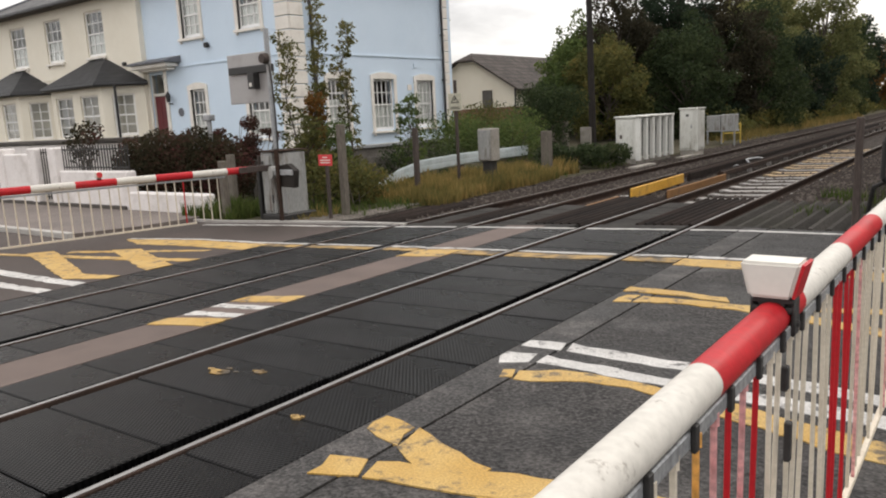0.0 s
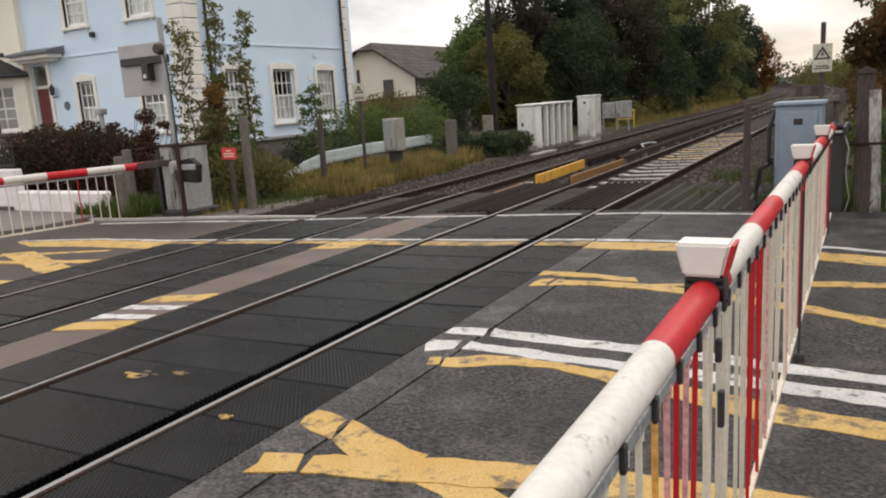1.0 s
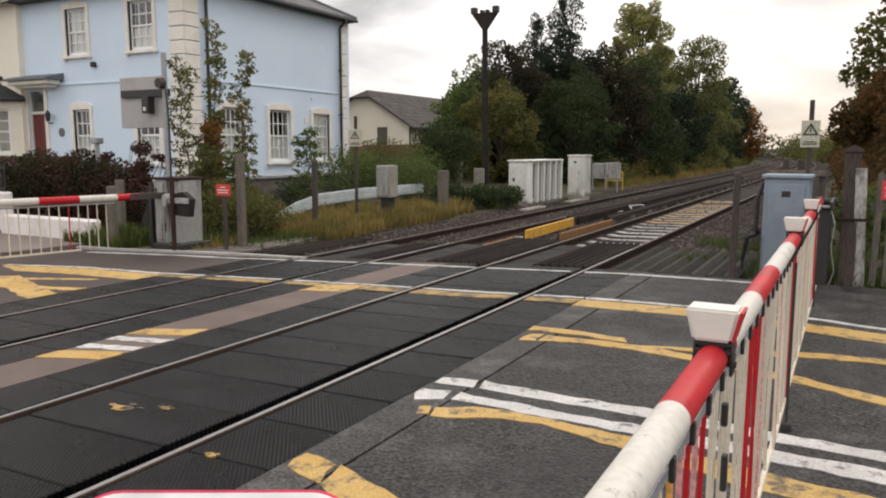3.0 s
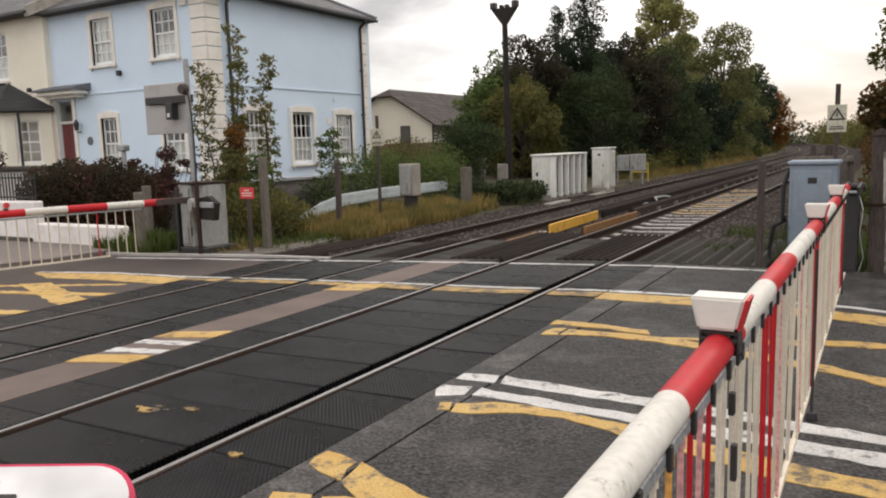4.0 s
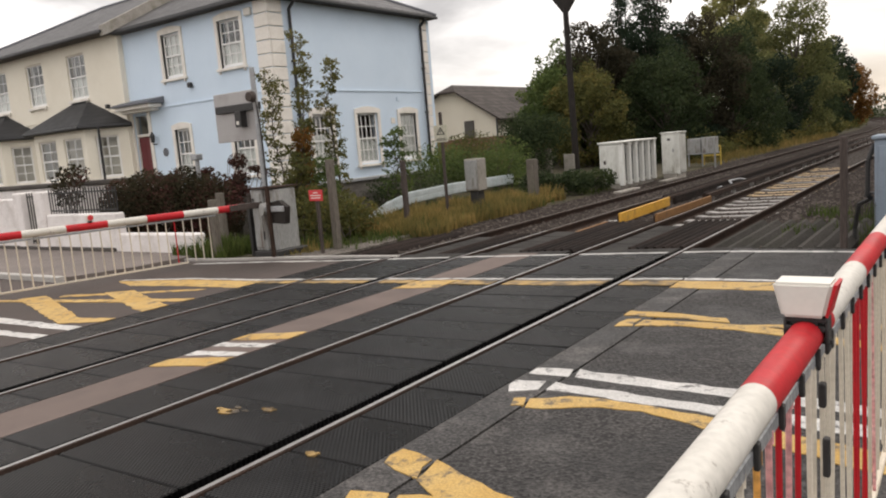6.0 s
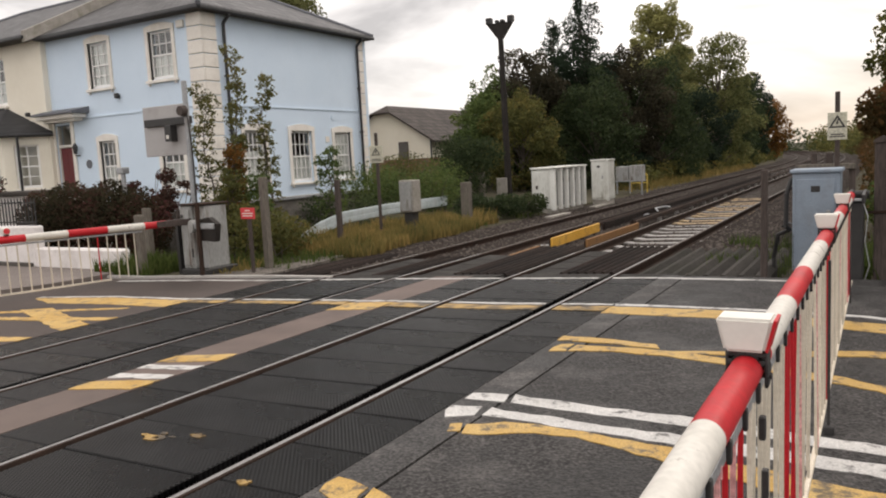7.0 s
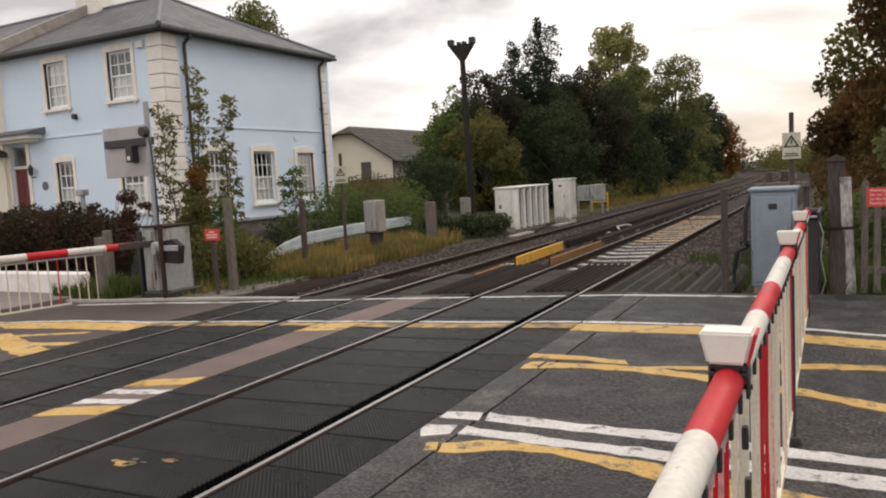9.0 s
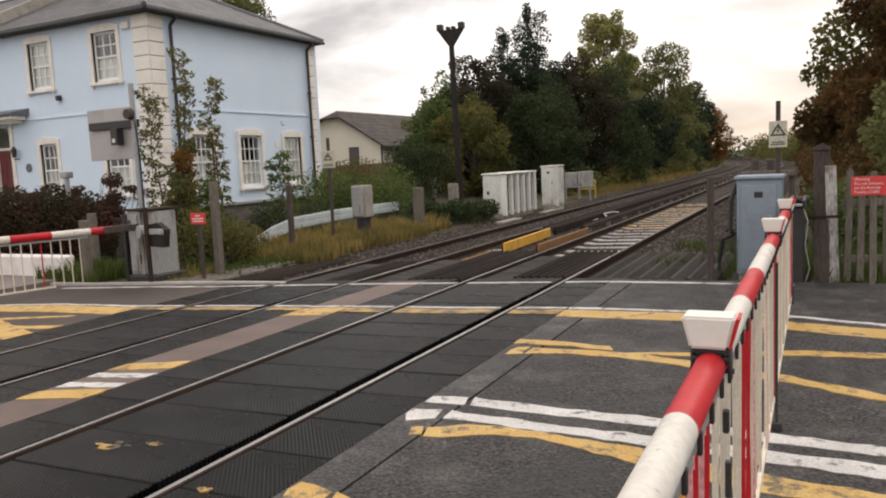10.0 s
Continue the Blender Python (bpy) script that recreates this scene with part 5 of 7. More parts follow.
part("counterweight", prismm([(1.12, 0.62), (1.16, 0.98), (1.62, 1.02), (1.96, 0.90), (1.86, 0.60)], -0.16, -0.045, "y"), M_COLUMN, fm)
part("weight_arm", boxm(0.84, 1.90, -0.19, -0.161, 0.82, 0.92, 0.01), M_GALV, fm)
part("pivot", cylm((0.90, -0.22, 0.87), (0.90, 0.05, 0.87), 0.11, 0.11, 16), M_CAB_GREY, fm, smooth=True)
part("ladder_bar", boxm(-0.20, -0.13, 0.1, 0.17, -0.1, 1.25, 0.006), M_POST_DK, fm)
part("ladder_bar", boxm(-0.42, -0.36, 0.1, 0.17, -0.1, 1.15, 0.006), M_POST_DK, fm)
part("dark_post", boxm(-0.34, -0.21, 0.02, 0.16, -0.1, 0.98, 0.01), M_BLACK, fm)
rp = thing("reflector_pole", pose(-6.52, 10.10, -0.1), "thin rusty brown pole in front of the cabinet", "pole")
part("pole", boxm(-0.035, 0.035, -0.03, 0.03, -0.15, 1.32, 0.006), M_RUST, rp)
rn = thing("warning_notice", pose(-5.90, 10.70, 0), "small red trespass notice with white writing", "sign")
part("plate", boxm(-0.17, 0.17, -0.008, 0.008, 0.87, 1.07, 0.003), M_RED_SIGN, rn)
for z, w in ((1.02, 0.12), (0.97, 0.26), (0.925, 0.24)):
    part("text_bar", boxm(-w / 2, w / 2, -0.011, -0.0085, z - 0.009, z + 0.009), M_WHITE, rn, "unreadable white writing")
part("post", boxm(-0.03, 0.03, 0.009, 0.06, -0.2, 1.05, 0.006), M_POST_DK, rn)

# road sign seen from behind, on its pole
sg = thing("road_signal_board", pose(-8.85, 12.0, -0.06), "grey back of a road signal board with black bracket", "sign")
part("pole", cylm((0.14, 0.0, -0.2), (0.14, 0.0, 3.72), 0.055, 0.055, 14), M_GALV, sg, smooth=True)
part("board", boxm(-1.36, 0.10, 0.10, 0.125, 2.20, 3.28, 0.01), M_SIGN_GREY, sg, "plain grey metal sign back")
part("bracket", boxm(-1.25, 0.20, 0.02, 0.098, 2.84, 3.00, 0.01), M_BLACK, sg)
part("lamp_box", boxm(-0.50, -0.30, -0.08, 0.098, 2.50, 2.838, 0.01), M_BLACK, sg)
part("bell", cylm((0.14, -0.18, 3.1), (0.14, -0.06, 3.1), 0.10, 0.12, 14), M_POST_DK, sg)
part("lamp_eye", boxm(-0.44, -0.36, -0.094, -0.081, 2.55, 2.63, 0.004), M_WHITE, sg)
bm = bmesh.new()
tube(bm, [(0.20, -0.05, 3.05), (0.28, -0.1, 2.9), (0.27, -0.06, 2.5), (0.22, 0, 2.0), (0.21, 0, 1.0)], 0.018, 6)
part("cable", bm, M_BLACK, sg)
lp = thing("verge_lamp_post", pose(-10.4, 11.6, -0.12), "grey steel post with a small cap on top", "post")
part("pole", cylm((0, 0, -0.2), (0, 0, 1.95), 0.05, 0.05, 12), M_GALV, lp, smooth=True)
part("head", boxm(-0.10, 0.10, -0.10, 0.10, 1.92, 2.06, 0.02), M_GALV, lp)
post("fence_post", -9.0, 11.0, -0.12, 1.2, 0.14, M_POST, "weathered timber post behind the barrier")
post("fence_post", -7.95, 9.98, -0.1, 1.12, 0.13, M_POST, "old timber post by the barrier end")

# ---- verge: fence posts, junction box, guard rail, concrete post ----
post("fence_post", -6.0, 11.25, -0.12, 1.72, 0.13, M_POST, "weathered timber fence post in the verge grass")
post("fence_post", -6.74, 14.40, -0.12, 1.54, 0.11, M_POST_DK, "dark timber fence post in the verge grass")
post("fence_post", -6.20, 19.5, -0.12, 1.22, 0.24, M_POST, "broad weathered timber post beside the shrub", category="post")
jb = thing("junction_box", pose(-6.59, 17.16, -0.10), "weathered grey junction box on a dark stand", "junction box")
part("stand", boxm(-0.13, 0.13, -0.1, 0.2, -0.2, 0.56, 0.02), M_BLACK, jb)
part("box", boxm(-0.215, 0.215, -0.16, 0.22, 0.56, 1.38, 0.02), M_CONC, jb)
part("lid", boxm(-0.185, 0.185, -0.185, -0.161, 0.60, 1.34, 0.008), M_CAB_GREY, jb)
gr = thing("guard_rail", None, "pale corrugated guard rail sloping to the ground", "guard rail")
gpts = [(-8.12, 14.4, -0.05), (-8.15, 15.4, 0.26), (-8.2, 16.4, 0.42), (-8.35, 18.5, 0.46), (-8.7, 20.5, 0.43), (-9.0, 23.2, 0.40)]
prof = [(0.035, -0.16), (0.05, -0.13), (0.052, -0.03), (0.046, 0.0), (0.052, 0.03), (0.05, 0.13), (0.035, 0.16)]
bm = bmesh.new()
rows = [[bm.verts.new((gx_ + a, gy_, gz_ + b - 0.03)) for a, b in prof] + [bm.verts.new((gx_ + a - 0.012, gy_, gz_ + b - 0.03)) for a, b in reversed(prof)] for gx_, gy_, gz_ in gpts]
for a, b in zip(rows, rows[1:]):
    for i in range(len(a)):
        bm.faces.new((a[i], a[(i + 1) % len(a)], b[(i + 1) % len(a)], b[i]))
bm.faces.new(rows[0])
bm.faces.new(rows[-1])
M_RAILW = mat("pale_galvanised_rail", (0.36, 0.42, 0.43), (0.46, 0.51, 0.52), 0.75, 3, 40, 0.2, stain=(0.25, 0.26, 0.24), stain_scale=2)
part("beam", bm, M_RAILW, gr)
for gx_, gy_, gz_ in gpts[1:]:
    part("post", boxm(gx_ - 0.10, gx_ - 0.013, gy_ - 0.05, gy_ + 0.05, -0.3, gz_ + 0.05, 0.005), M_POST_DK, gr)

# ---- white relay cabinets along the line ----
# brighter copy of the cabinet white: light on the rib side is in the colour
M_RIB = mat("lit_white_rib_paint", (0.70, 0.70, 0.66), (0.77, 0.77, 0.73), 0.6, 2.5, 50, 0.1, stain=(0.34, 0.30, 0.22), stain_scale=3, stain_amount=0.5, edge=(0.56, 0.70), stretch=(1, 1, 0.3), amp=0.05)
# dirty door paint darkened further by the shade between the ribs
M_CAB_SHADE = mat("shaded_dirty_door_paint", (0.085, 0.085, 0.08), (0.14, 0.14, 0.13), 0.7, 3, 40, 0.2, stain=(0.09, 0.08, 0.06), stain_scale=3, stain_amount=0.7)
wc = thing("relay_cabinet", pose(-6.05, 23.74, -0.08, 0, 0, 0), "long chalky white relay cabinet with five ribbed doors", "cabinet", "trackside cabinets")
part("plinth", boxm(0.02, 0.69, 0.02, 2.98, -0.2, 0.08, 0.01), M_CONC, wc)
part("body", boxm(0, 0.66, 0, 3.0, 0.08, 1.36, 0.015), M_CAB_WHITE, wc)
part("roof", boxm(-0.04, 0.82, -0.05, 3.06, 1.361, 1.42, 0.015), M_CAB_WHITE, wc)
dd = part("end_door", boxm(0.10, 0.58, -0.03, -0.001, 0.16, 1.28, 0.01), M_CAB_WHITE, wc)
part("handle", boxm(0.16, 0.23, -0.05, -0.031, 0.72, 0.84, 0.006), M_POST_DK, dd)
for i in range(6):
    y = 0.0 + i * 0.568
    part("rib", boxm(0.661, 0.80, y, y + 0.16, 0.02, 1.36, 0.012), M_RIB, wc, "white upright rib")
for i in range(5):
    y = 0.175 + i * 0.568
    d5 = part("door", boxm(0.661, 0.685, y, y + 0.38, 0.14, 1.28, 0.008), M_CAB_SHADE, wc)
    part("handle", boxm(0.686, 0.71, y + 0.28, y + 0.32, 0.9, 1.05, 0.005), M_BLACK, d5)
c2 = cabinet(-5.42, 27.8, 0.56, 1.0, 1.58, M_CAB_WHITE, "tall pale grey relay cabinet beside the white one", 0, 1, group="trackside cabinets")
part("corner_rib", boxm(0.561, 0.64, 0.0, 0.09, 0.06, 1.53, 0.01), M_CAB_WHITE, c2)
part("side_door", boxm(0.561, 0.58, 0.2, 0.9, 0.17, 1.42, 0.008), M_CAB_WHITE, c2)
c3 = thing("transformer_cabinet", pose(-6.35, 33.6, -0.15), "twin grey boxes on a steel stand", "cabinet", "trackside cabinets")
for x in (0.02, 0.60, 1.12):
    part("leg", boxm(x, x + 0.06, 0.05, 0.11, -0.2, 0.55, 0.006), M_GALV, c3)
part("shelf", boxm(0, 1.2, 0, 0.6, 0.55, 0.60, 0.006), M_GALV, c3)
part("box", boxm(0.02, 0.58, 0.0, 0.55, 0.601, 1.22, 0.015), M_CAB_GREY, c3)
part("box", boxm(0.62, 1.18, 0.0, 0.55, 0.601, 1.25, 0.015), M_CAB_GREY, c3)
part("side_box", boxm(-0.75, -0.25, 0.1, 0.6, -0.2, 1.18, 0.015), M_CAB_GREY, c3)
yh = thing("yellow_handrail", pose(-6.0, 34.8, -0.15), "low yellow tubular handrail beside the boxes", "handrail")
M_YTUBE = mat("yellow_tube_paint", (0.60, 0.42, 0.06), (0.66, 0.48, 0.10), 0.5, 5, 50, 0.1)
for a, b in (((0, 0, -0.2), (0, 0, 0.80)), ((0.62, 0.4, -0.2), (0.62, 0.4, 0.80)), ((0, 0, 0.80), (0.62, 0.4, 0.80)), ((0, 0, 0.42), (0.62, 0.4, 0.42))):
    part("tube", cylm(a, b, 0.03, 0.03, 8), M_YTUBE, yh, smooth=True)
for k, (y, w) in enumerate(((22.4, 1.6), (26.4, 2.2))):
    tagged(part("cable_trough", boxm(-4.95 - 0.13, -4.95 + 0.13, y, y + w, -0.26, -0.14, 0.01), M_CONC), "half-buried concrete cable trough lid beside the ballast", "cable trough", "cable troughs")

# ---- floodlight column ----
fc = thing("floodlight_column", pose(-9.5, 29.3, -0.1), "dark tall floodlight column with four lamps", "lamp post")
part("column", cylm((0, 0, -0.2), (-0.10, 0, 6.75), 0.155, 0.115, 8), M_COLUMN, fc)
hd = part("headframe", prismm([(-0.20, 6.60), (0.0, 6.60), (0.44, 7.18), (0.44, 7.24), (-0.64, 7.24), (-0.64, 7.18)], -0.08, 0.08, "y"), M_COLUMN, fc)
for x in (-0.58, -0.22, 0.02, 0.38):
    s = 0.12 if abs(x + 0.1) > 0.3 else 0.07
    part("floodlight", boxm(x - s, x + s, -0.12, 0.12, 7.245 if s < 0.1 else 7.22, 7.36 if s < 0.1 else 7.48, 0.02), M_BLACK, hd)
part("switch_box", boxm(-0.42, 0.02, -0.30, -0.155, 0.25, 1.0, 0.02), M_CONC, fc)
for x in (-0.9, -1.7, -2.3):
    post("fence_post", -9.5 + x, 28.3 - x * 0.4, 0.0, 0.95 + 0.1 * x % 0.3, 0.2, M_POST, "old timber fence post by the bushes")


# ---- houses ----
def facade(u0, u1, z0, z1, holes, depth):
    """A wall in the (u, z) plane with real openings; outside at v = 0, inside at v = depth. holes: (ua, ub, za, zb)."""
    bm = bmesh.new()
    us = sorted({u0, u1, *[h[0] for h in holes], *[h[1] for h in holes]})
    zs = sorted({z0, z1, *[h[2] for h in holes], *[h[3] for h in holes]})
    cache = {}

    def v(u, d, z):
        k = (round(u, 4), d, round(z, 4))
        if k not in cache:
            cache[k] = bm.verts.new((u, d, z))
        return cache[k]

    def solid(i, j):
        if not (0 <= i < len(us) - 1 and 0 <= j < len(zs) - 1):
            return False
        cu, cz = (us[i] + us[i + 1]) / 2, (zs[j] + zs[j + 1]) / 2
        return not any(h[0] < cu < h[1] and h[2] < cz < h[3] for h in holes)
    for i in range(len(us) - 1):
        for j in range(len(zs) - 1):
            if not solid(i, j):
                continue
            a, b, c, d = us[i], us[i + 1], zs[j], zs[j + 1]
            bm.faces.new((v(a, 0, c), v(b, 0, c), v(b, 0, d), v(a, 0, d)))
            bm.faces.new((v(a, depth, c), v(a, depth, d), v(b, depth, d), v(b, depth, c)))
            for (di, dj, p, q) in ((-1, 0, (a, c), (a, d)), (1, 0, (b, c), (b, d)), (0, -1, (a, c), (b, c)), (0, 1, (a, d), (b, d))):
                if not solid(i + di, j + dj):
                    bm.faces.new((v(p[0], 0, p[1]), v(q[0], 0, q[1]), v(q[0], depth, q[1]), v(p[0], depth, p[1])))
    return bm


def sash_window(parent, m, w, h, rows=(2, 2), cols=3, surround=0.15, arch=True, curtain=True, label="white sash window with small panes", sill=True, seed=0):
    """Sash window in an opening w x h; local x along the wall, y into the wall, origin at the opening's lower left."""
    bm = bmesh.new()
    s = surround
    if s:
        box(bm, -s, 0.0, -0.05, 0.10, -0.02, h, 0.008)
        box(bm, w, w + s, -0.05, 0.10, -0.02, h, 0.008)
        top = [(-s, h), (w + s, h)]
        n = 8
        out = [(w + s - (w + 2 * s) * i / n, h + s + (0.10 * math.sin(math.pi * i / n) if arch else 0)) for i in range(n + 1)]
        prism(bm, top + out, -0.055, 0.10, "y")
    else:
        box(bm, -0.001, w + 0.001, 0.06, 0.16, h - 0.06, h - 0.001, 0.004)
    win = part("window", bm, M_STUCCO, parent, label, m=m)
    fr = bmesh.new()
    t = 0.075
    for a, b, c, d, y in ((0.001, t, 0, h, 0.08), (w - t, w - 0.001, 0, h, 0.08), (t, w - t, h - t, h - 0.001, 0.08), (t, w - t, 0.001, t * 1.4, 0.08), (t, w - t, h * 0.5 - 0.03, h * 0.5 + 0.03, 0.075)):
        box(fr, a, b, y, y + 0.06, c, d)
    g = 0.017
    for half, (lo, hi) in enumerate(((t * 1.4, h * 0.5 - 0.03), (h * 0.5 + 0.03, h - t))):
        nr = rows[half]
        for i in range(1, cols):
            u = t + (w - 2 * t) * i / cols
            box(fr, u - g, u + g, 0.09, 0.125, lo, hi)
        for j in range(1, nr):
            z = lo + (hi - lo) * j / nr
            box(fr, t, w - t, 0.091, 0.124, z - g, z + g)
    part("sash_frame", fr, M_SASH, win, "white glazing bars")
    for lo, hi in ((t * 1.4, h * 0.5 - 0.03), (h * 0.5 + 0.03, h - t)):
        pane = part("pane", boxm(t, w - t, 0.104, 0.110, lo, hi), M_GLASS, win)
        pane.visible_shadow = False
    if sill:
        bs = boxm(-s - 0.05, w + s + 0.05, -0.11, 0.06, -0.12, -0.022, 0.012)
        for u in (-s + 0.05, w + s - 0.10):
            box(bs, u, u + 0.05, -0.09, -0.001, -0.20, -0.121, 0.004)
        part("sill", bs, M_STUCCO, win)
    if curtain:
        rnd = random.Random(seed)
        bm = bmesh.new()
        n = 26
        spans = ((0.02, w - 0.02),)
        top = h * rnd.choice((0.5, 0.5, 0.62, 0.97))
        for a, b in spans:
            lo, hi = [], []
            for i in range(n + 1):
                u = a + (b - a) * i / n
                y = 0.165 + 0.02 * math.sin(i * 1.7 + rnd.random())
                lo.append(bm.verts.new((u, y, 0.0)))
                hi.append(bm.verts.new((u, y, top)))
            for i in range(n):
                bm.faces.new((lo[i], lo[i + 1], hi[i + 1], hi[i]))
        part("curtain", bm, M_CURTAIN, win, "pale net curtain")
    return win


FY, SX = 18.6, -15.2
blue = thing("blue_house", pose(0.06, 0.0, 0.07), "pale blue rendered house with white quoins and sash windows", "house", "houses")
front_holes, side_holes = [], []
s = 0.15
for a, b, lo, hi in ((-21.13, -19.72, 4.88, 6.70), (-17.88, -16.43, 4.88, 6.70), (-20.98, -19.80, 1.15, 3.22), (-17.68, -16.32, 1.15, 3.22)):
    front_holes.append((a + s, b - s, lo, hi - s - 0.08))
for a, b, lo, hi in ((20.0, 21.3, 1.15, 3.28), (22.38, 23.86, 1.15, 3.28), (24.95, 26.30, 1.18, 3.24)):
    side_holes.append((a + s, b - s, lo, hi - s - 0.08))
door_hole = (-23.38, -22.42, 0.72, 3.70)
part("wall", facade(-23.55, SX, -0.1, 6.86, front_holes + [door_hole], 0.3), M_BLUE_WALL, blue, m=pose(0, FY, 0))
part("wall", facade(-27.3, -FY - 0.301, -0.1, 6.86, [(-b, -a, c, d) for a, b, c, d in side_holes], 0.3), M_BLUE_WALL, blue, m=Matrix(((0, -1, 0, SX), (-1, 0, 0, 0), (0, 0, 1, 0), (0, 0, 0, 1))))
part("wall", boxm(-23.55, SX - 0.001, 27.301, 27.6, -0.1, 6.86), M_BLUE_WALL, blue)
# unseen dark sheets added behind the windows so that the rooms look dim
part("dark_room_backing", boxm(-23.5, SX - 0.32, FY + 2.6, FY + 2.7, 0, 6.8), M_ROOM, blue)
part("dark_room_backing", boxm(SX - 2.7, SX - 2.6, FY + 2.701, 27.2, 0, 6.8), M_ROOM, blue)
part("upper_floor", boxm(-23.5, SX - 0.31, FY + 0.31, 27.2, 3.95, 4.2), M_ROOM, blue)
for i, (a, b, c, d) in enumerate(front_holes):
    sash_window(blue, pose(a, FY, c), b - a, d - c, (2, 2), 3, seed=i)
for i, (a, b, c, d) in enumerate(side_holes):
    sash_window(blue, Matrix(((0, -1, 0, SX), (1, 0, 0, a), (0, 0, 1, c), (0, 0, 0, 1))), b - a, d - c, (2, 2), 4, seed=i + 7)
# string course, plinth
part("string_course", boxm(-23.5, SX + 0.035, FY - 0.035, FY - 0.001, 3.86, 3.93, 0.006), M_BLUE_WALL, blue)
part("string_course", boxm(SX + 0.001, SX + 0.035, FY + 0.0, 27.25, 3.86, 3.93, 0.006), M_BLUE_WALL, blue)
part("plinth", boxm(SX + 0.001, SX + 0.05, FY + 0.3, 27.3, -0.1, 0.62, 0.012), M_STUCCO, blue)
# quoin blocks at the two corners towards the line
for k in range(15):
    z = 0.22 + k * 0.442
    w = 0.62
    part("quoin_block", boxm(SX - w, SX + 0.06, FY - 0.06, FY - 0.001, z, z + 0.415, 0.018), M_STUCCO, blue)
    part("quoin_block", boxm(SX + 0.001, SX + 0.06, FY - 0.001 + 0.001, FY + 0.62, z, z + 0.415, 0.018), M_STUCCO, blue)
    part("quoin_block", boxm(SX + 0.001, SX + 0.06, 26.98, 27.36, z, z + 0.415, 0.018), M_STUCCO, blue)
# door with transom, porch canopy, lantern, plaque, fittings
dw = part("door", boxm(door_hole[0] + 0.05, door_hole[1] - 0.05, FY + 0.10, FY + 0.15, 0.74, 2.86, 0.01), M_DOOR_RED, blue, "dark red panelled front door")
for z0, z1 in ((0.95, 1.55), (1.68, 2.65)):
    for u in (-23.26, -22.86):
        part("door_panel", boxm(u, u + 0.32, FY + 0.085, FY + 0.099, z0, z1, 0.006), M_DOOR_RED, dw)
part("door_frame", box(box(box(bmesh.new(), -23.379, -23.331, FY + 0.05, FY + 0.2, 0.72, 3.69), -22.469, -22.421, FY + 0.05, FY + 0.2, 0.72, 3.69), -23.33, -22.47, FY + 0.05, FY + 0.2, 2.88, 2.98), M_WHITE, blue)
part("transom_pane", boxm(-23.33, -22.47, FY + 0.12, FY + 0.126, 2.99, 3.68), M_GLASS, blue)
part("door_surround", box(box(bmesh.new(), -23.54, -23.381, FY - 0.06, FY - 0.001, 0.4, 3.95, 0.01), -22.419, -22.24, FY - 0.06, FY - 0.001, 0.4, 3.95, 0.01), M_STUCCO, blue)
part("door_step", boxm(-23.6, -22.2, FY - 0.7, FY - 0.065, -0.1, 0.68, 0.02), M_CONC, blue)
M_LEAD = mat("lead_canopy", (0.10, 0.105, 0.12), (0.14, 0.145, 0.16), 0.6, 3, 40, 0.2)
cn = part("porch_canopy", prismm([(FY - 0.72, 4.05), (FY - 0.72, 4.12), (FY - 0.001, 4.30), (FY - 0.001, 4.05)], -23.75, -21.25, "x"), M_LEAD, blue, "grey lead-topped porch canopy")
part("canopy_moulding", box(boxm(-23.65, -21.38, FY - 0.6, FY - 0.04, 3.90, 4.049, 0.02), -23.5, -21.6, FY - 0.4, FY - 0.04, 3.80, 3.899, 0.015), M_STUCCO, cn)
ln = part("wall_lantern", box(cylm((-22.05, FY - 0.18, 2.60), (-22.05, FY - 0.18, 2.85), 0.07, 0.11, 6), -22.07, -22.03, FY - 0.18, FY - 0.005, 2.52, 2.56), M_BLACK, blue, "black coach lantern")
part("lantern_cap", cylm((-22.05, FY - 0.18, 2.851), (-22.05, FY - 0.18, 3.0), 0.12, 0.02, 6), M_BLACK, ln)
part("plaque", cylm((-21.55, FY - 0.025, 2.2), (-21.55, FY - 0.001, 2.2), 0.16, 0.16, 20), M_LEAD, blue, "round dark blue wall plaque")
part("alarm_box", boxm(-16.25, -15.92, FY - 0.10, FY - 0.001, 6.42, 6.66, 0.02), M_WHITE, blue, "white alarm box")
part("security_lamp", boxm(-19.62, -19.44, FY - 0.16, FY - 0.001, 4.42, 4.60, 0.03), M_BLACK, blue)
part("vent", boxm(SX + 0.001, SX + 0.03, 24.55, 24.78, 2.62, 2.84, 0.006), M_STUCCO, blue)
part("vent", boxm(SX + 0.001, SX + 0.03, 25.0, 25.2, 3.5, 3.66, 0.006), M_BLUE_WALL, blue)
for y in (19.5, 26.88):
    dp = bmesh.new()
    tube(dp, [(SX + 0.40, y, 6.80), (SX + 0.10, y, 6.55), (SX + 0.10, y, 0.0)], 0.055, 10)
    part("downpipe", dp, M_GUTTER, blue, "black downpipe", True)
    for z in (1.2, 3.0, 4.8):
        part("pipe_clip", boxm(SX + 0.03, SX + 0.16, y - 0.075, y + 0.075, z, z + 0.06, 0.006), M_GUTTER, blue)


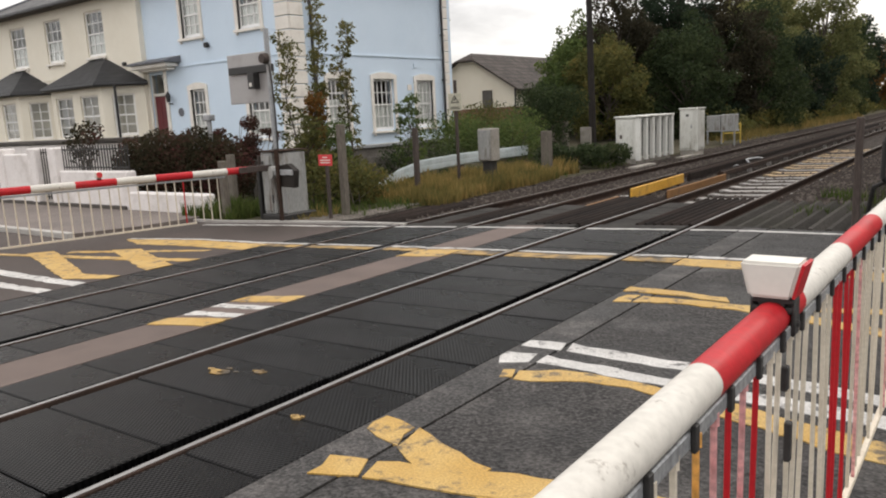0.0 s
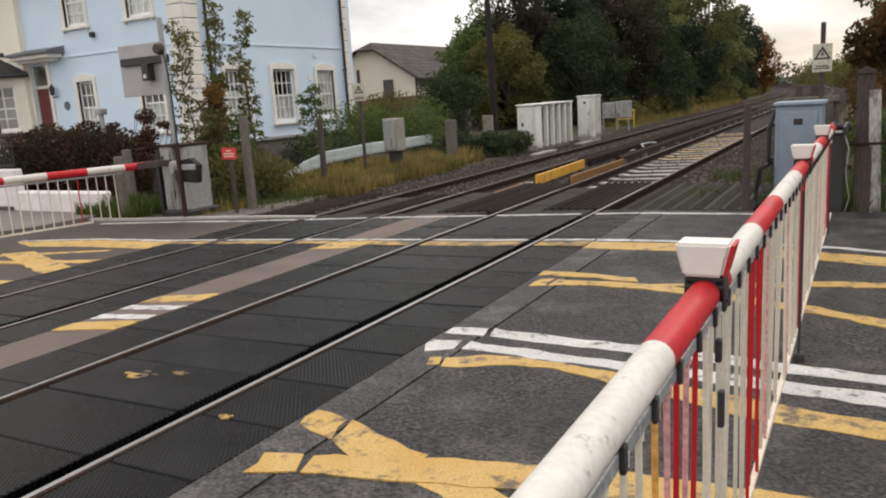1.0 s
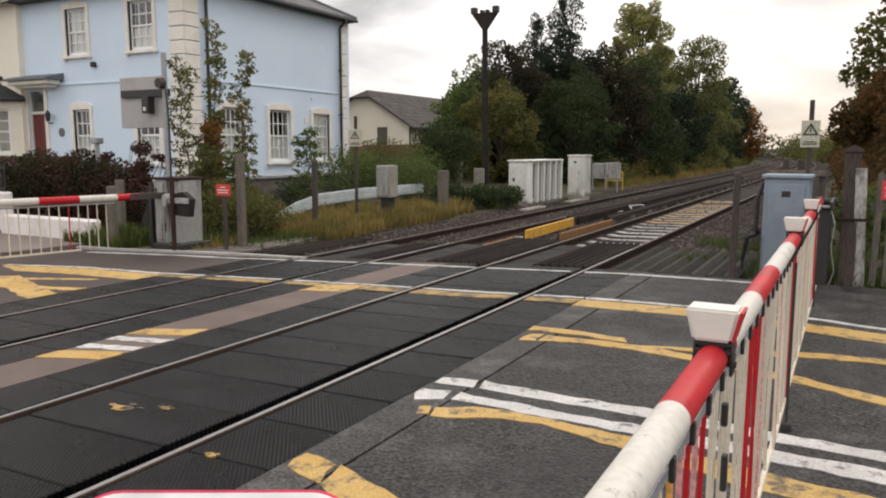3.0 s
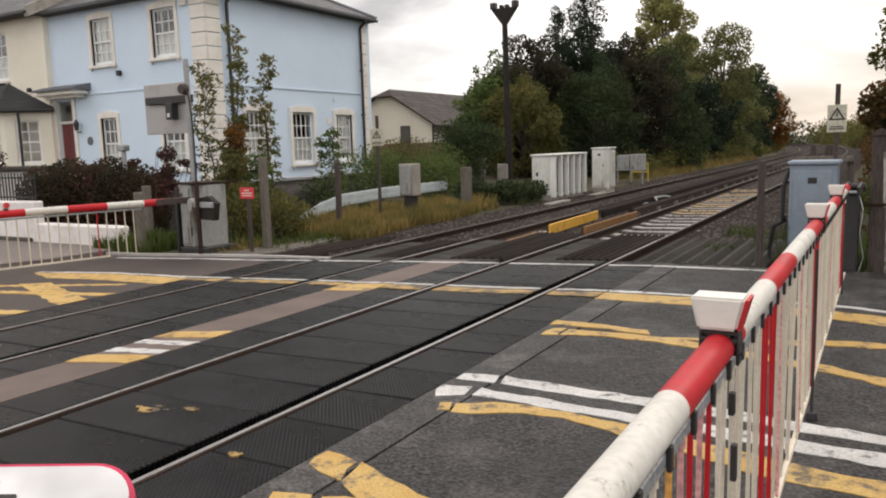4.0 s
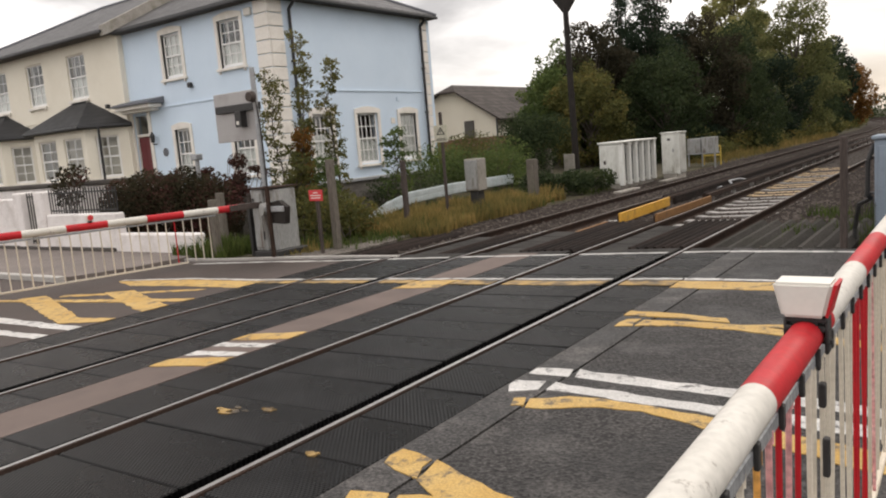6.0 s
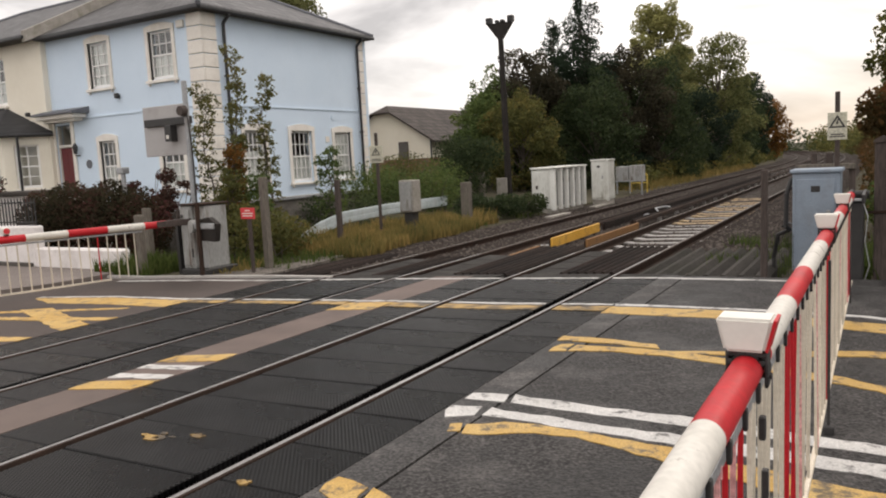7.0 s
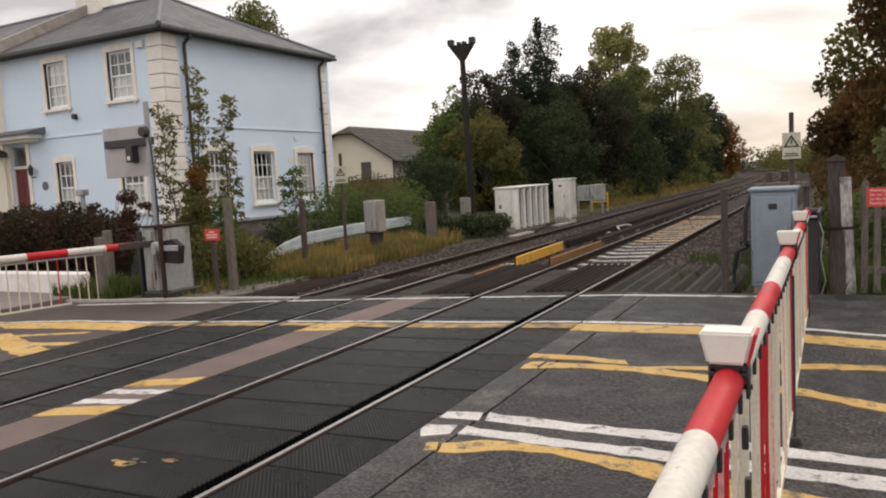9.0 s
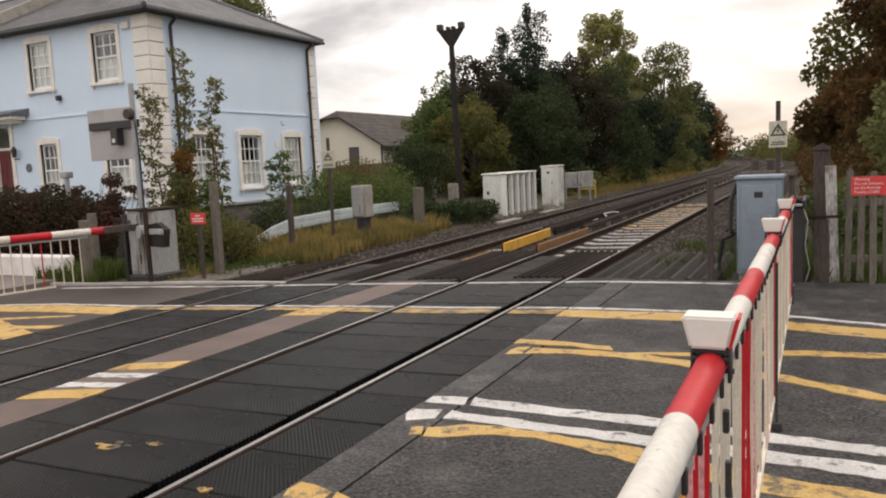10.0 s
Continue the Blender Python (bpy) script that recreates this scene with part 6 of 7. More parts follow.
def hip_roof(parent, x0, x1, y0, y1, ze, zr, hip_l, hip_r, ov=0.5):
    """Hipped roof over a rectangle; each slope is a slab of its own."""
    X0, X1, Y0, Y1, yc = x0 - (ov if hip_l else 0), x1 + (ov if hip_r else 0), y0 - ov, y1 + ov, (y0 + y1) / 2
    half = yc - Y0
    rl, rr = X0 + (half if hip_l else 0), X1 - (half if hip_r else 0)
    th = 0.10
    a, b, c, d = (X0, Y0, ze), (X1, Y0, ze), (X1, Y1, ze), (X0, Y1, ze)
    e, f = (rl, yc, zr), (rr, yc, zr)
    slopes = [((a, b, f, e), M_SLATE), ((c, d, e, f), M_SLATE)]
    if hip_r:
        slopes.append(((b, c, f), M_SLATE_SIDE))
    if hip_l:
        slopes.append(((d, a, e), M_SLATE_SIDE))
    for pts, mm in slopes:
        bm = bmesh.new()
        lo = [bm.verts.new(p) for p in pts]
        hi = [bm.verts.new((p[0], p[1], p[2] + th)) for p in pts]
        bm.faces.new(lo)
        bm.faces.new(hi)
        for i in range(len(pts)):
            bm.faces.new((lo[i], lo[(i + 1) % len(pts)], hi[(i + 1) % len(pts)], hi[i]))
        part("roof_slope", bm, mm, parent, "grey slate slope")
    M_RIDGE = M_LEAD
    hips = [(e, f)] + ([(b, f), (c, f)] if hip_r else []) + ([(a, e), (d, e)] if hip_l else [])
    for p, q in hips:
        part("ridge_tiles", cylm((p[0], p[1], p[2] + th), (q[0], q[1], q[2] + th), 0.09, 0.09, 8), M_RIDGE, parent)
    part("soffit", boxm(x0 + 0.02, X1 - 0.05, Y0 + 0.05, Y1 - 0.05, ze - 0.06, ze - 0.02), M_COPING, parent)
    part("gutter", boxm(X0, X1 + 0.02, Y0 - 0.09, Y0 + 0.02, ze - 0.06, ze + 0.05, 0.02), M_GUTTER, parent)
    if hip_r:
        part("gutter", boxm(X1 - 0.02, X1 + 0.09, Y0, Y1, ze - 0.06, ze + 0.05, 0.02), M_GUTTER, parent)


hip_roof(blue, -23.55, SX, FY, 27.4, 6.90, 9.30, False, True, 0.34)
ch = part("chimney", boxm(-24.1, -22.9, 22.6, 23.5, 8.6, 10.6, 0.02), M_STUCCO, blue, "cream rendered chimney stack")
part("chimney_cap", boxm(-24.2, -22.8, 22.5, 23.6, 10.6, 10.75, 0.02), M_STUCCO, ch)
for x in (-23.8, -23.2):
    part("chimney_pot", cylm((x, 23.05, 10.75), (x, 23.05, 11.25), 0.14, 0.11, 12), M_BRICK, ch)

CY = 18.38
cream = thing("cream_house", pose(0.15, 0.0, 0.07), "cream rendered house with two slate-roofed bay windows", "house", "houses")
ch_holes = [(-34.1, -32.62, 4.70, 6.52), (-30.80, -29.38, 4.70, 6.52), (-27.40, -26.02, 4.70, 6.52)]
part("wall", facade(-36.2, -23.56, -0.1, 6.92, ch_holes, 0.3), M_CREAM_WALL, cream, m=pose(0, CY, 0))
part("wall", boxm(-36.2, -35.9, CY + 0.301, 27.6, -0.1, 6.92), M_CREAM_WALL, cream)
part("wall", boxm(-35.899, -23.56, 27.3, 27.6, -0.1, 6.92), M_CREAM_WALL, cream)
part("wall", boxm(-23.86, -23.56, CY + 0.301, 27.299, -0.1, 6.92), M_CREAM_WALL, cream)
# dark sheet added behind these windows as well
part("dark_room_backing", boxm(-35.8, -23.9, CY + 2.6, CY + 2.7, 0, 6.8), M_ROOM, cream)
part("string_course", boxm(-36.2, -23.57, CY - 0.03, CY - 0.001, 3.95, 4.02, 0.006), M_CREAM_WALL, cream)
for i, (a, b, c, d) in enumerate(ch_holes):
    sash_window(cream, pose(a, CY, c), b - a, d - c, (2, 2), 3, surround=0.0, seed=i + 20)
hip_roof(cream, -36.2, -23.7, CY, 27.6, 6.98, 9.5, True, False)
part("verge_coping", prismm([(CY - 0.52, 6.80), (22.95, 9.20), (22.95, 9.76), (CY - 0.52, 7.20)], -23.80, -23.52, "x"), M_CONC, cream, "grey raised verge coping")


def bay(parent, xa, xb, yw, dep, z0, zt, apex, seed):
    """Canted bay window with its own hipped slate roof."""
    spl = dep * 0.95
    plan = [(xa, yw - 0.001), (xa + spl, yw - dep), (xb - spl, yw - dep), (xb, yw - 0.001)]
    bay_p = None
    for i in range(3):
        p, q = Vector((*plan[i], 0)), Vector((*plan[i + 1], 0))
        ln_ = (q - p).length
        an = math.degrees(math.atan2(q.y - p.y, q.x - p.x))
        if i == 1:
            n = 2
            ww = 1.35
            holes = [(ln_ * (k + 0.5) / n - ww / 2, ln_ * (k + 0.5) / n + ww / 2, 1.42, 3.06) for k in range(n)]
        else:
            ww = min(0.85, ln_ - 0.4)
            holes = [(ln_ / 2 - ww / 2, ln_ / 2 + ww / 2, 1.42, 3.06)]
        mm = pose(p.x, p.y, 0, 0, 0, an)
        w_ = part("bay_wall", facade(0.0, ln_, z0, zt, holes, 0.2), M_CREAM_WALL, parent, m=mm)
        for k, (a, b, c, d) in enumerate(holes):
            sash_window(parent, mm @ pose(a, 0, c), b - a, d - c, (2, 2), 2, surround=0.0, curtain=(i == 0), seed=seed + k + i)
    # roof
    ov = 0.32
    eave = [(xa - ov, yw), (xa + spl - 0.15, yw - dep - ov), (xb - spl + 0.15, yw - dep - ov), (xb + ov, yw)]
    r0, r1 = ((xa + xb) / 2 - 0.55, yw), ((xa + xb) / 2 + 0.55, yw)
    for pts in (((*eave[0], zt), (*eave[1], zt), (*r0, apex)), ((*eave[1], zt), (*eave[2], zt), (*r1, apex), (*r0, apex)), ((*eave[2], zt), (*eave[3], zt), (*r1, apex))):
        bm = bmesh.new()
        lo = [bm.verts.new(p) for p in pts]
        hi = [bm.verts.new((p[0], p[1] - 0.001, p[2] + 0.08)) for p in pts]
        bm.faces.new(lo)
        bm.faces.new(hi)
        for i in range(len(pts)):
            bm.faces.new((lo[i], lo[(i + 1) % len(pts)], hi[(i + 1) % len(pts)], hi[i]))
        part("bay_roof", bm, M_BAY_SLATE, parent, "dark slate bay roof")
    bm = bmesh.new()
    for a, b in zip(eave, eave[1:]):
        cyl(bm, (*a, zt - 0.01), (*b, zt - 0.01), 0.07, 0.07, 8)
    part("bay_gutter", bm, M_GUTTER, parent)
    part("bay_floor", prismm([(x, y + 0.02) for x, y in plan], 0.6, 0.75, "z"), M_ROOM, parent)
    part("bay_soffit", prismm([(x, y) for x, y in eave[:]], zt - 0.08, zt - 0.04, "z"), M_COPING, parent)


bay(cream, -29.75, -23.65, CY, 1.15, -0.1, 3.42, 4.50, 40)
bay(cream, -36.9, -30.5, CY, 1.15, -0.1, 3.42, 4.50, 50)
part("downpipe", cylm((-24.1, CY - 0.95, 0.3), (-24.1, CY - 0.95, 3.4), 0.05, 0.05, 8), M_GUTTER, cream, smooth=True)
part("security_lamp", boxm(-24.75, -24.58, CY - 0.15, CY - 0.001, 4.14, 4.30, 0.03), M_BLACK, cream)

# neighbour at the far left
nh = thing("neighbour_house", None, "pale blue low house with a dark tiled roof", "house", "houses")
part("wall", boxm(-54, -41, 24, 31, -0.1, 3.1), M_BLUE_WALL, nh)
part("roof", prismm([(23.6, 3.05), (27.5, 6.2), (31.4, 3.05), (31.4, 2.95), (23.6, 2.95)], -54.4, -40.6, "x"), M_SLATE, nh)
part("ridge", cylm((-54.4, 27.5, 6.2), (-40.6, 27.5, 6.2), 0.12, 0.12, 8), M_BRICK, nh, "red ridge tiles")
part("lean_to_roof", prismm([(23.999, 1.9), (23.999, 2.6), (22.3, 1.7), (22.3, 1.6)], -46.5, -40.8, "x"), M_BAY_SLATE, nh)
part("lean_to_wall", boxm(-46.4, -41.0, 22.5, 23.99, -0.1, 1.72), M_BLUE_WALL, nh)

# bungalow beyond
bg = thing("bungalow", None, "cream bungalow with brown tiled roof and brick base", "house", "houses")
xg, ygb, hw, zev, zrd = -24.3, 42.0, 3.5, 3.15, 5.35
bm = bmesh.new()
prism(bm, [(xg - hw, 1.95), (xg + hw, 1.95), (xg + hw, zev), (xg + 0.45, zrd - 0.3), (xg - 0.45, zrd - 0.3), (xg - hw, zev)], ygb, ygb + 0.3, "y")
part("gable_wall", bm, M_CREAM_WALL, bg)
part("brick_base", boxm(xg - hw - 0.01, xg + hw + 0.01, ygb - 0.01, ygb + 0.3, -0.1, 1.949), M_BRICK, bg)
part("side_wall", boxm(xg + hw - 0.3, xg + hw, ygb + 0.301, ygb + 12.5, 1.95, zev), M_CREAM_WALL, bg)
part("side_brick", boxm(xg + hw - 0.3, xg + hw + 0.01, ygb + 0.301, ygb + 12.5, -0.1, 1.949), M_BRICK, bg)
for sgn in (1, -1):
    bm = bmesh.new()
    pts = [(xg + sgn * (hw + 0.45), ygb - 0.35, zev - 0.25), (xg + sgn * (hw + 0.45), ygb + 13, zev - 0.25), (xg, ygb + 13, zrd), (xg, ygb + 0.5, zrd), (xg + sgn * 0.75, ygb - 0.35, zrd - 0.5)]
    lo = [bm.verts.new(p) for p in pts]
    hi = [bm.verts.new((p[0], p[1], p[2] + 0.12)) for p in pts]
    bm.faces.new(lo)
    bm.faces.new(hi)
    for i in range(5):
        bm.faces.new((lo[i], lo[(i + 1) % 5], hi[(i + 1) % 5], hi[i]))
    part("roof_slope", bm, M_TILE, bg)
bm = bmesh.new()
a, b, c = ((xg - 0.75, ygb - 0.35, zrd - 0.38), (xg + 0.75, ygb - 0.35, zrd - 0.38), (xg, ygb + 0.5, zrd + 0.12))
prismv = [bm.verts.new(p) for p in (a, b, c)]
prismw = [bm.verts.new((p[0], p[1] + 0.02, p[2] - 0.1)) for p in (a, b, c)]
bm.faces.new(prismv)
bm.faces.new(prismw)
for i in range(3):
    bm.faces.new((prismv[i], prismv[(i + 1) % 3], prismw[(i + 1) % 3], prismw[i]))
part("half_hip", bm, M_TILE, bg)
for wx, hy in ((xg + 1.1, 0),):
    wn_ = part("window", boxm(wx, wx + 0.75, ygb - 0.04, ygb - 0.011, 1.95, 3.05, 0.01), M_POST_DK, bg, "narrow brown-framed window")
    # opaque pane in the dark room colour, standing for the unlit inside
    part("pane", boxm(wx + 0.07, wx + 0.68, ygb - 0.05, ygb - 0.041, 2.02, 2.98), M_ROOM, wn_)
wn_ = part("window", boxm(xg + hw + 0.001, xg + hw + 0.04, ygb + 1.6, ygb + 2.4, 1.95, 3.0, 0.01), M_POST_DK, bg, "narrow brown-framed window")
part("porch_roof", prismm([(ygb + 4, zev + 0.15), (ygb + 5.6, zev + 0.95), (ygb + 7.2, zev + 0.15)], xg + hw + 0.1, xg + hw + 1.6, "x"), M_TILE, bg)
part("downpipe", cylm((xg + hw + 0.05, ygb - 0.05, 0), (xg + hw + 0.05, ygb - 0.05, zev), 0.05, 0.05, 6), M_GUTTER, bg)
tagged(part("brick_wall", boxm(-27, -15.0, 33.0, 33.25, -0.1, 1.55, 0.01), M_BRICK), "red brick garden wall beyond the blue house", "wall", kind="structure")

# ---- garden wall, railings, gate ----
gw = thing("garden_wall", None, "white painted garden wall with piers and railings", "wall", kind="structure")
for a, b, z in ((-24.0, -19.6, 0.80), (-17.3, -15.9, 1.22), (-14.45, -11.5, 0.80), (-11.499, -8.75, 0.34)):
    part("panel", boxm(a, b, 10.10, 10.35, -0.2, z, 0.03), M_WALL_WHITE, gw)
for x in (-19.4, -17.45, -15.7, -14.65):
    part("pier", boxm(x - 0.19, x + 0.19, 10.05, 10.42, -0.2, 1.36, 0.03), M_WALL_WHITE, gw)
part("plinth", boxm(-24.0, -11.6, 10.04, 10.099, -0.2, 0.03, 0.02), M_COPING, gw)
part("rear_wall", boxm(-30.0, -13.0, 12.9, 13.1, -0.2, 1.36, 0.02), M_WALL_WHITE, gw)
part("rear_coping", boxm(-30.0, -13.0, 12.82, 13.18, 1.361, 1.50, 0.03), M_COPING, gw)


def railing(name, x0, x1, z0, z1, label, step=0.115, lean=0):
    t = thing(name, None, label, "railing", "garden railings")
    n = max(2, int((x1 - x0) / step))
    for z in (z0 + 0.06, z1 - 0.12):
        part("rail", boxm(x0, x1, 10.21, 10.24, z, z + 0.03), M_BLACK, t)
    for i in range(n + 1):
        x = x0 + (x1 - x0) * i / n
        part("bar", prismm([(x - 0.011, z0), (x + 0.011, z0), (x + 0.011, z1 - 0.05), (x, z1), (x - 0.011, z1 - 0.05)], 10.214, 10.236, "y"), M_BLACK, t)
    return t


railing("railing", -14.4, -11.55, 0.80, 1.40, "black spiked iron railing on the white wall")
railing("railing", -19.15, -17.66, 0.80, 1.34, "black iron railing between the white piers")
railing("garden_gate", -15.48, -14.86, 0.06, 1.35, "narrow black iron garden gate")
wl_ = thing("yard_wall", None, "low whitewashed wall with dark coping below the blue house", "wall", kind="structure")
part("wall", boxm(-13.2, -12.95, 13.8, 24.5, -0.2, 0.72, 0.02), M_FENCE_OLD, wl_)
part("coping", boxm(-13.25, -12.88, 13.8, 24.5, 0.721, 0.82, 0.01), M_GALV, wl_)
wl2 = thing("stone_wall", None, "dark old stone wall behind the verge", "wall", kind="structure")
part("wall", prismm([(12.6, -0.2), (12.6, 0.85), (19.0, 0.50), (19.0, -0.2)], -10.6, -10.3, "x"), M_FENCE_OLD, wl2)

# ---- vegetation ----
# dark and red-tinged shrubs behind the far barrier
shrub("shrub", -12.2, 11.4, 0, [((-0.9, 0, 0.75), (0.8, 0.5, 0.75)), ((0.2, 0, 0.8), (0.9, 0.55, 0.85)), ((1.4, 0.1, 0.8), (0.8, 0.5, 0.85)), ((2.3, 0.2, 0.7), (0.7, 0.5, 0.75))], 26000, 0.075, L_SHRUB, 11, "dense dark shrub with reddish leaves behind the wall")
sr = random.Random(77)
sprays = []
for i in range(30):
    u = sr.uniform(-1.5, 2.2)
    sprays.append(((u, sr.uniform(-0.25, 0.25), sr.uniform(0.8, 1.55 + 0.35 * math.sin(1.1 * u + 0.5))), (sr.uniform(0.14, 0.30), 0.18, sr.uniform(0.08, 0.18))))
shrub("shrub", -11.3, 12.2, 0, sprays, 6200, 0.066, L_SHRUB_RED, 12, "sparse shrub with red-tinged autumn leaves", stems=40)
shrub("shrub", -8.7, 12.6, 0, [((0, 0, 0.55), (0.6, 0.45, 0.6)), ((1.1, 0.5, 0.4), (0.6, 0.5, 0.42))], 3600, 0.07, L_OLIVE, 13, "olive shrub beside the barrier cabinet")
shrub("shrub", -17.2, 12.2, 0, [((0, 0, 1.3), (0.6, 0.4, 0.55)), ((0.5, 0, 1.7), (0.5, 0.4, 0.3))], 500, 0.12, L_SHRUB, 14, "small sparse garden bush behind the white wall", stems=18)


def sapling(x, y, h, seed, leaves, label, r=0.42):
    """Thin young tree: one stem, short side twigs, leaves close to the stem."""
    t = thing("sapling", pose(x, y, -0.1), label, "sapling", "saplings")
    rnd = random.Random(seed)
    bm = bmesh.new()
    pts = [Vector((rnd.uniform(-0.03, 0.03) * i, rnd.uniform(-0.03, 0.03) * i, h * i / 8)) for i in range(9)]
    for i in range(8):
        cyl(bm, pts[i], pts[i + 1], 0.03 * (1 - i / 9), 0.03 * (1 - (i + 1) / 9), 6, False)
    cl = []
    n = 84
    for i in range(n):
        f = 0.10 + 0.9 * i / n
        b = pts[min(7, int(f * 8))].lerp(pts[min(8, int(f * 8) + 1)], f * 8 % 1)
        an = i * 2.4
        ln_ = r * (1.15 - f) * rnd.uniform(0.5, 1.2) + 0.10
        e = b + Vector((math.cos(an) * ln_, math.sin(an) * ln_, rnd.uniform(0.05, 0.25)))
        cyl(bm, b, e, 0.008, 0.004, 4, False)
        k = rnd.uniform(0.08, 0.17)
        cl.append((tuple(e), (k, k, k * 0.7)))
    part("stem", bm, M_BARK, t)
    leaf_cloud("leaves", cl, 1700, 0.082, leaves, t, seed, 0.3, 0.1)
    return t


sapling(-10.0, 13.75, 3.75, 21, L_OLIVE, "thin sapling with yellowing leaves by the verge", 0.28)
sapling(-10.0, 14.6, 4.75, 22, L_OLIVE, "tall thin sapling with sparse leaves", 0.15)
sapling(-9.55, 15.3, 4.1, 23, L_OLIVE, "slender sapling with yellow-green leaves", 0.19)
sapling(-9.7, 14.15, 2.3, 24, L_ORANGE, "short sapling with yellow-orange leaves", 0.20)
sapling(-9.8, 14.45, 2.6, 28, L_YELLOW, "short sapling with yellow-green leaves", 0.18)
sapling(-8.3, 12.6, 1.6, 25, L_OLIVE, "short leafy sapling beside the cabinet", 0.3)
sapling(-8.2, 13.3, 1.5, 26, L_GREEN, "short leafy sapling beside the cabinet", 0.25)
sapling(-9.6, 17.7, 2.2, 27, L_GREEN, "bare-topped sapling below the house windows", 0.45)
shrub("shrub", -7.3, 12.1, 0, [((0, 0, 0.5), (0.5, 0.4, 0.55)), ((0.5, 0.7, 0.35), (0.5, 0.5, 0.4))], 1500, 0.09, L_OLIVE, 15, "straggly olive shrub beside the fence post")
shrub("shrub", -9.9, 17.6, 0, [((0, 0, 0.4), (0.7, 0.8, 0.5)), ((0.2, 1.8, 0.4), (0.6, 0.8, 0.5))], 1500, 0.09, L_DARK, 16, "dark ivy clump behind the guard rail")
shrub("shrub", -9.6, 22.5, 0, [((-1.2, 0, 0.8), (1.0, 0.9, 0.8)), ((0.3, 0.6, 0.75), (0.9, 0.8, 0.75)), ((-2.4, 0.6, 0.9), (1.0, 0.9, 0.9)), ((-0.4, 2.0, 0.9), (1.1, 0.9, 0.9))], 9000, 0.09, L_GREEN, 17, "leafy green bramble thicket behind the junction box")
shrub("shrub", -12.5, 26.5, 0, [((0, 0, 1.0), (1.3, 1.2, 1.1)), ((-1.5, 1, 1.0), (1.2, 1.0, 1.0))], 5000, 0.10, L_OLIVE, 18, "overgrown olive thicket beside the house")
shrub("shrub", -6.0, 21.2, 0, [((-0.9, 0, 0.30), (0.6, 0.5, 0.36)), ((0.0, 0.5, 0.28), (0.6, 0.6, 0.34)), ((0.35, 1.6, 0.26), (0.5, 0.5, 0.32))], 3400, 0.10, L_DARK, 19, "low dark green broad-leaved clump by the cabinets")
shrub("shrub", -9.7, 26.0, 0, [((0, 0, 1.4), (1.0, 0.9, 1.2)), ((-0.8, 0.5, 2.0), (0.8, 0.7, 0.7)), ((0.6, 0.6, 1.9), (0.7, 0.6, 0.6))], 7000, 0.09, L_DARK, 20, "tall dark bush beside the floodlight column")

# the wood along the line
tree(-13.8, 36.5, 0, 5.6, 2.4, L_GREEN, 11700, 0.17, 31, "leafy green tree behind the cabinets", base=0.08, group="lineside trees")
tree(-12.6, 38.5, 0, 7.6, 2.7, L_PURPLE, 13500, 0.17, 32, "purple-brown leaved tree in the lineside wood", base=0.1, group="lineside trees")
tree(-11.2, 34.5, 0, 4.4, 2.2, L_OLIVE, 12600, 0.15, 33, "olive bushy tree behind the white cabinets", base=0.05, group="lineside trees")
tree(-8.9, 38.5, 0, 5.4, 2.5, L_DARK, 15300, 0.15, 34, "dark bushy tree behind the trackside boxes", base=0.03, group="lineside trees")
tree(-11.0, 43.0, 0, 10.3, 3.3, L_CONIFER, 25200, 0.20, 35, "tall dark conifer rising from the wood", True, 0.12, group="lineside trees")
tree(-12.9, 43.5, 0, 9.3, 3.0, L_CONIFER, 21600, 0.20, 36, "tall dark conifer rising from the wood", True, 0.12, group="lineside trees")
tree(-9.3, 45.0, 0, 7.4, 2.6, L_PURPLE, 15300, 0.17, 37, "dark purple-brown tree in the lineside wood", base=0.12, group="lineside trees")
tree(-8.2, 48.0, 0, 6.6, 3.0, L_DARK, 16200, 0.17, 38, "dark green tree at the line's edge", base=0.03, group="lineside trees")
tree(-11.6, 62.0, 0, 13.6, 2.8, L_PALE, 15000, 0.23, 39, "tall yellow-green tree with an airy crown", base=0.4, group="lineside trees")
tree(-10.0, 60.0, 0, 9.6, 2.8, L_YELLOW, 13500, 0.20, 40, "yellow-green tree in the lineside wood", base=0.15, group="lineside trees")
tree(-8.0, 66.0, 0, 11.0, 3.2, L_YELLOW, 15300, 0.21, 41, "tall leafy tree in the lineside wood", base=0.15, group="lineside trees")
tree(-8.3, 58.0, 0, 6.2, 2.6, L_CONIFER, 13500, 0.18, 42, "dark evergreen at the line's edge", base=0.03, group="lineside trees")
tree(-8.6, 76.0, 0, 7.5, 3.0, L_DARK, 12600, 0.21, 43, "dark leafy tree beside the line", base=0.04, group="lineside trees")
tree(-8.9, 87.0, 0, 9.6, 3.0, L_CONIFER, 11700, 0.24, 44, "dark rounded evergreen beside the line", base=0.06, group="lineside trees")
tree(-11.6, 101.0, 0, 7.6, 3.2, L_OLIVE, 10800, 0.24, 45, "olive autumn tree beside the line", base=0.04, group="lineside trees")
tree(-8.6, 96.0, 0, 6.4, 3.0, L_ORANGE, 10800, 0.24, 46, "orange autumn tree beside the line", base=0.10, group="lineside trees")
tree(-16.0, 48.0, 0, 6.5, 3.0, L_DARK, 10800, 0.20, 47, "dark tree deep in the wood", base=0.05, group="lineside trees")
tree(-14.5, 56.0, 0, 8.5, 3.2, L_PURPLE, 10800, 0.20, 48, "purple-brown tree deep in the wood", base=0.08, group="lineside trees")
tree(-26.0, 36.0, 0.3, 12.5, 3.0, L_YELLOW, 9000, 0.21, 49, "yellow-green tree behind the blue house", base=0.45, group="garden trees")
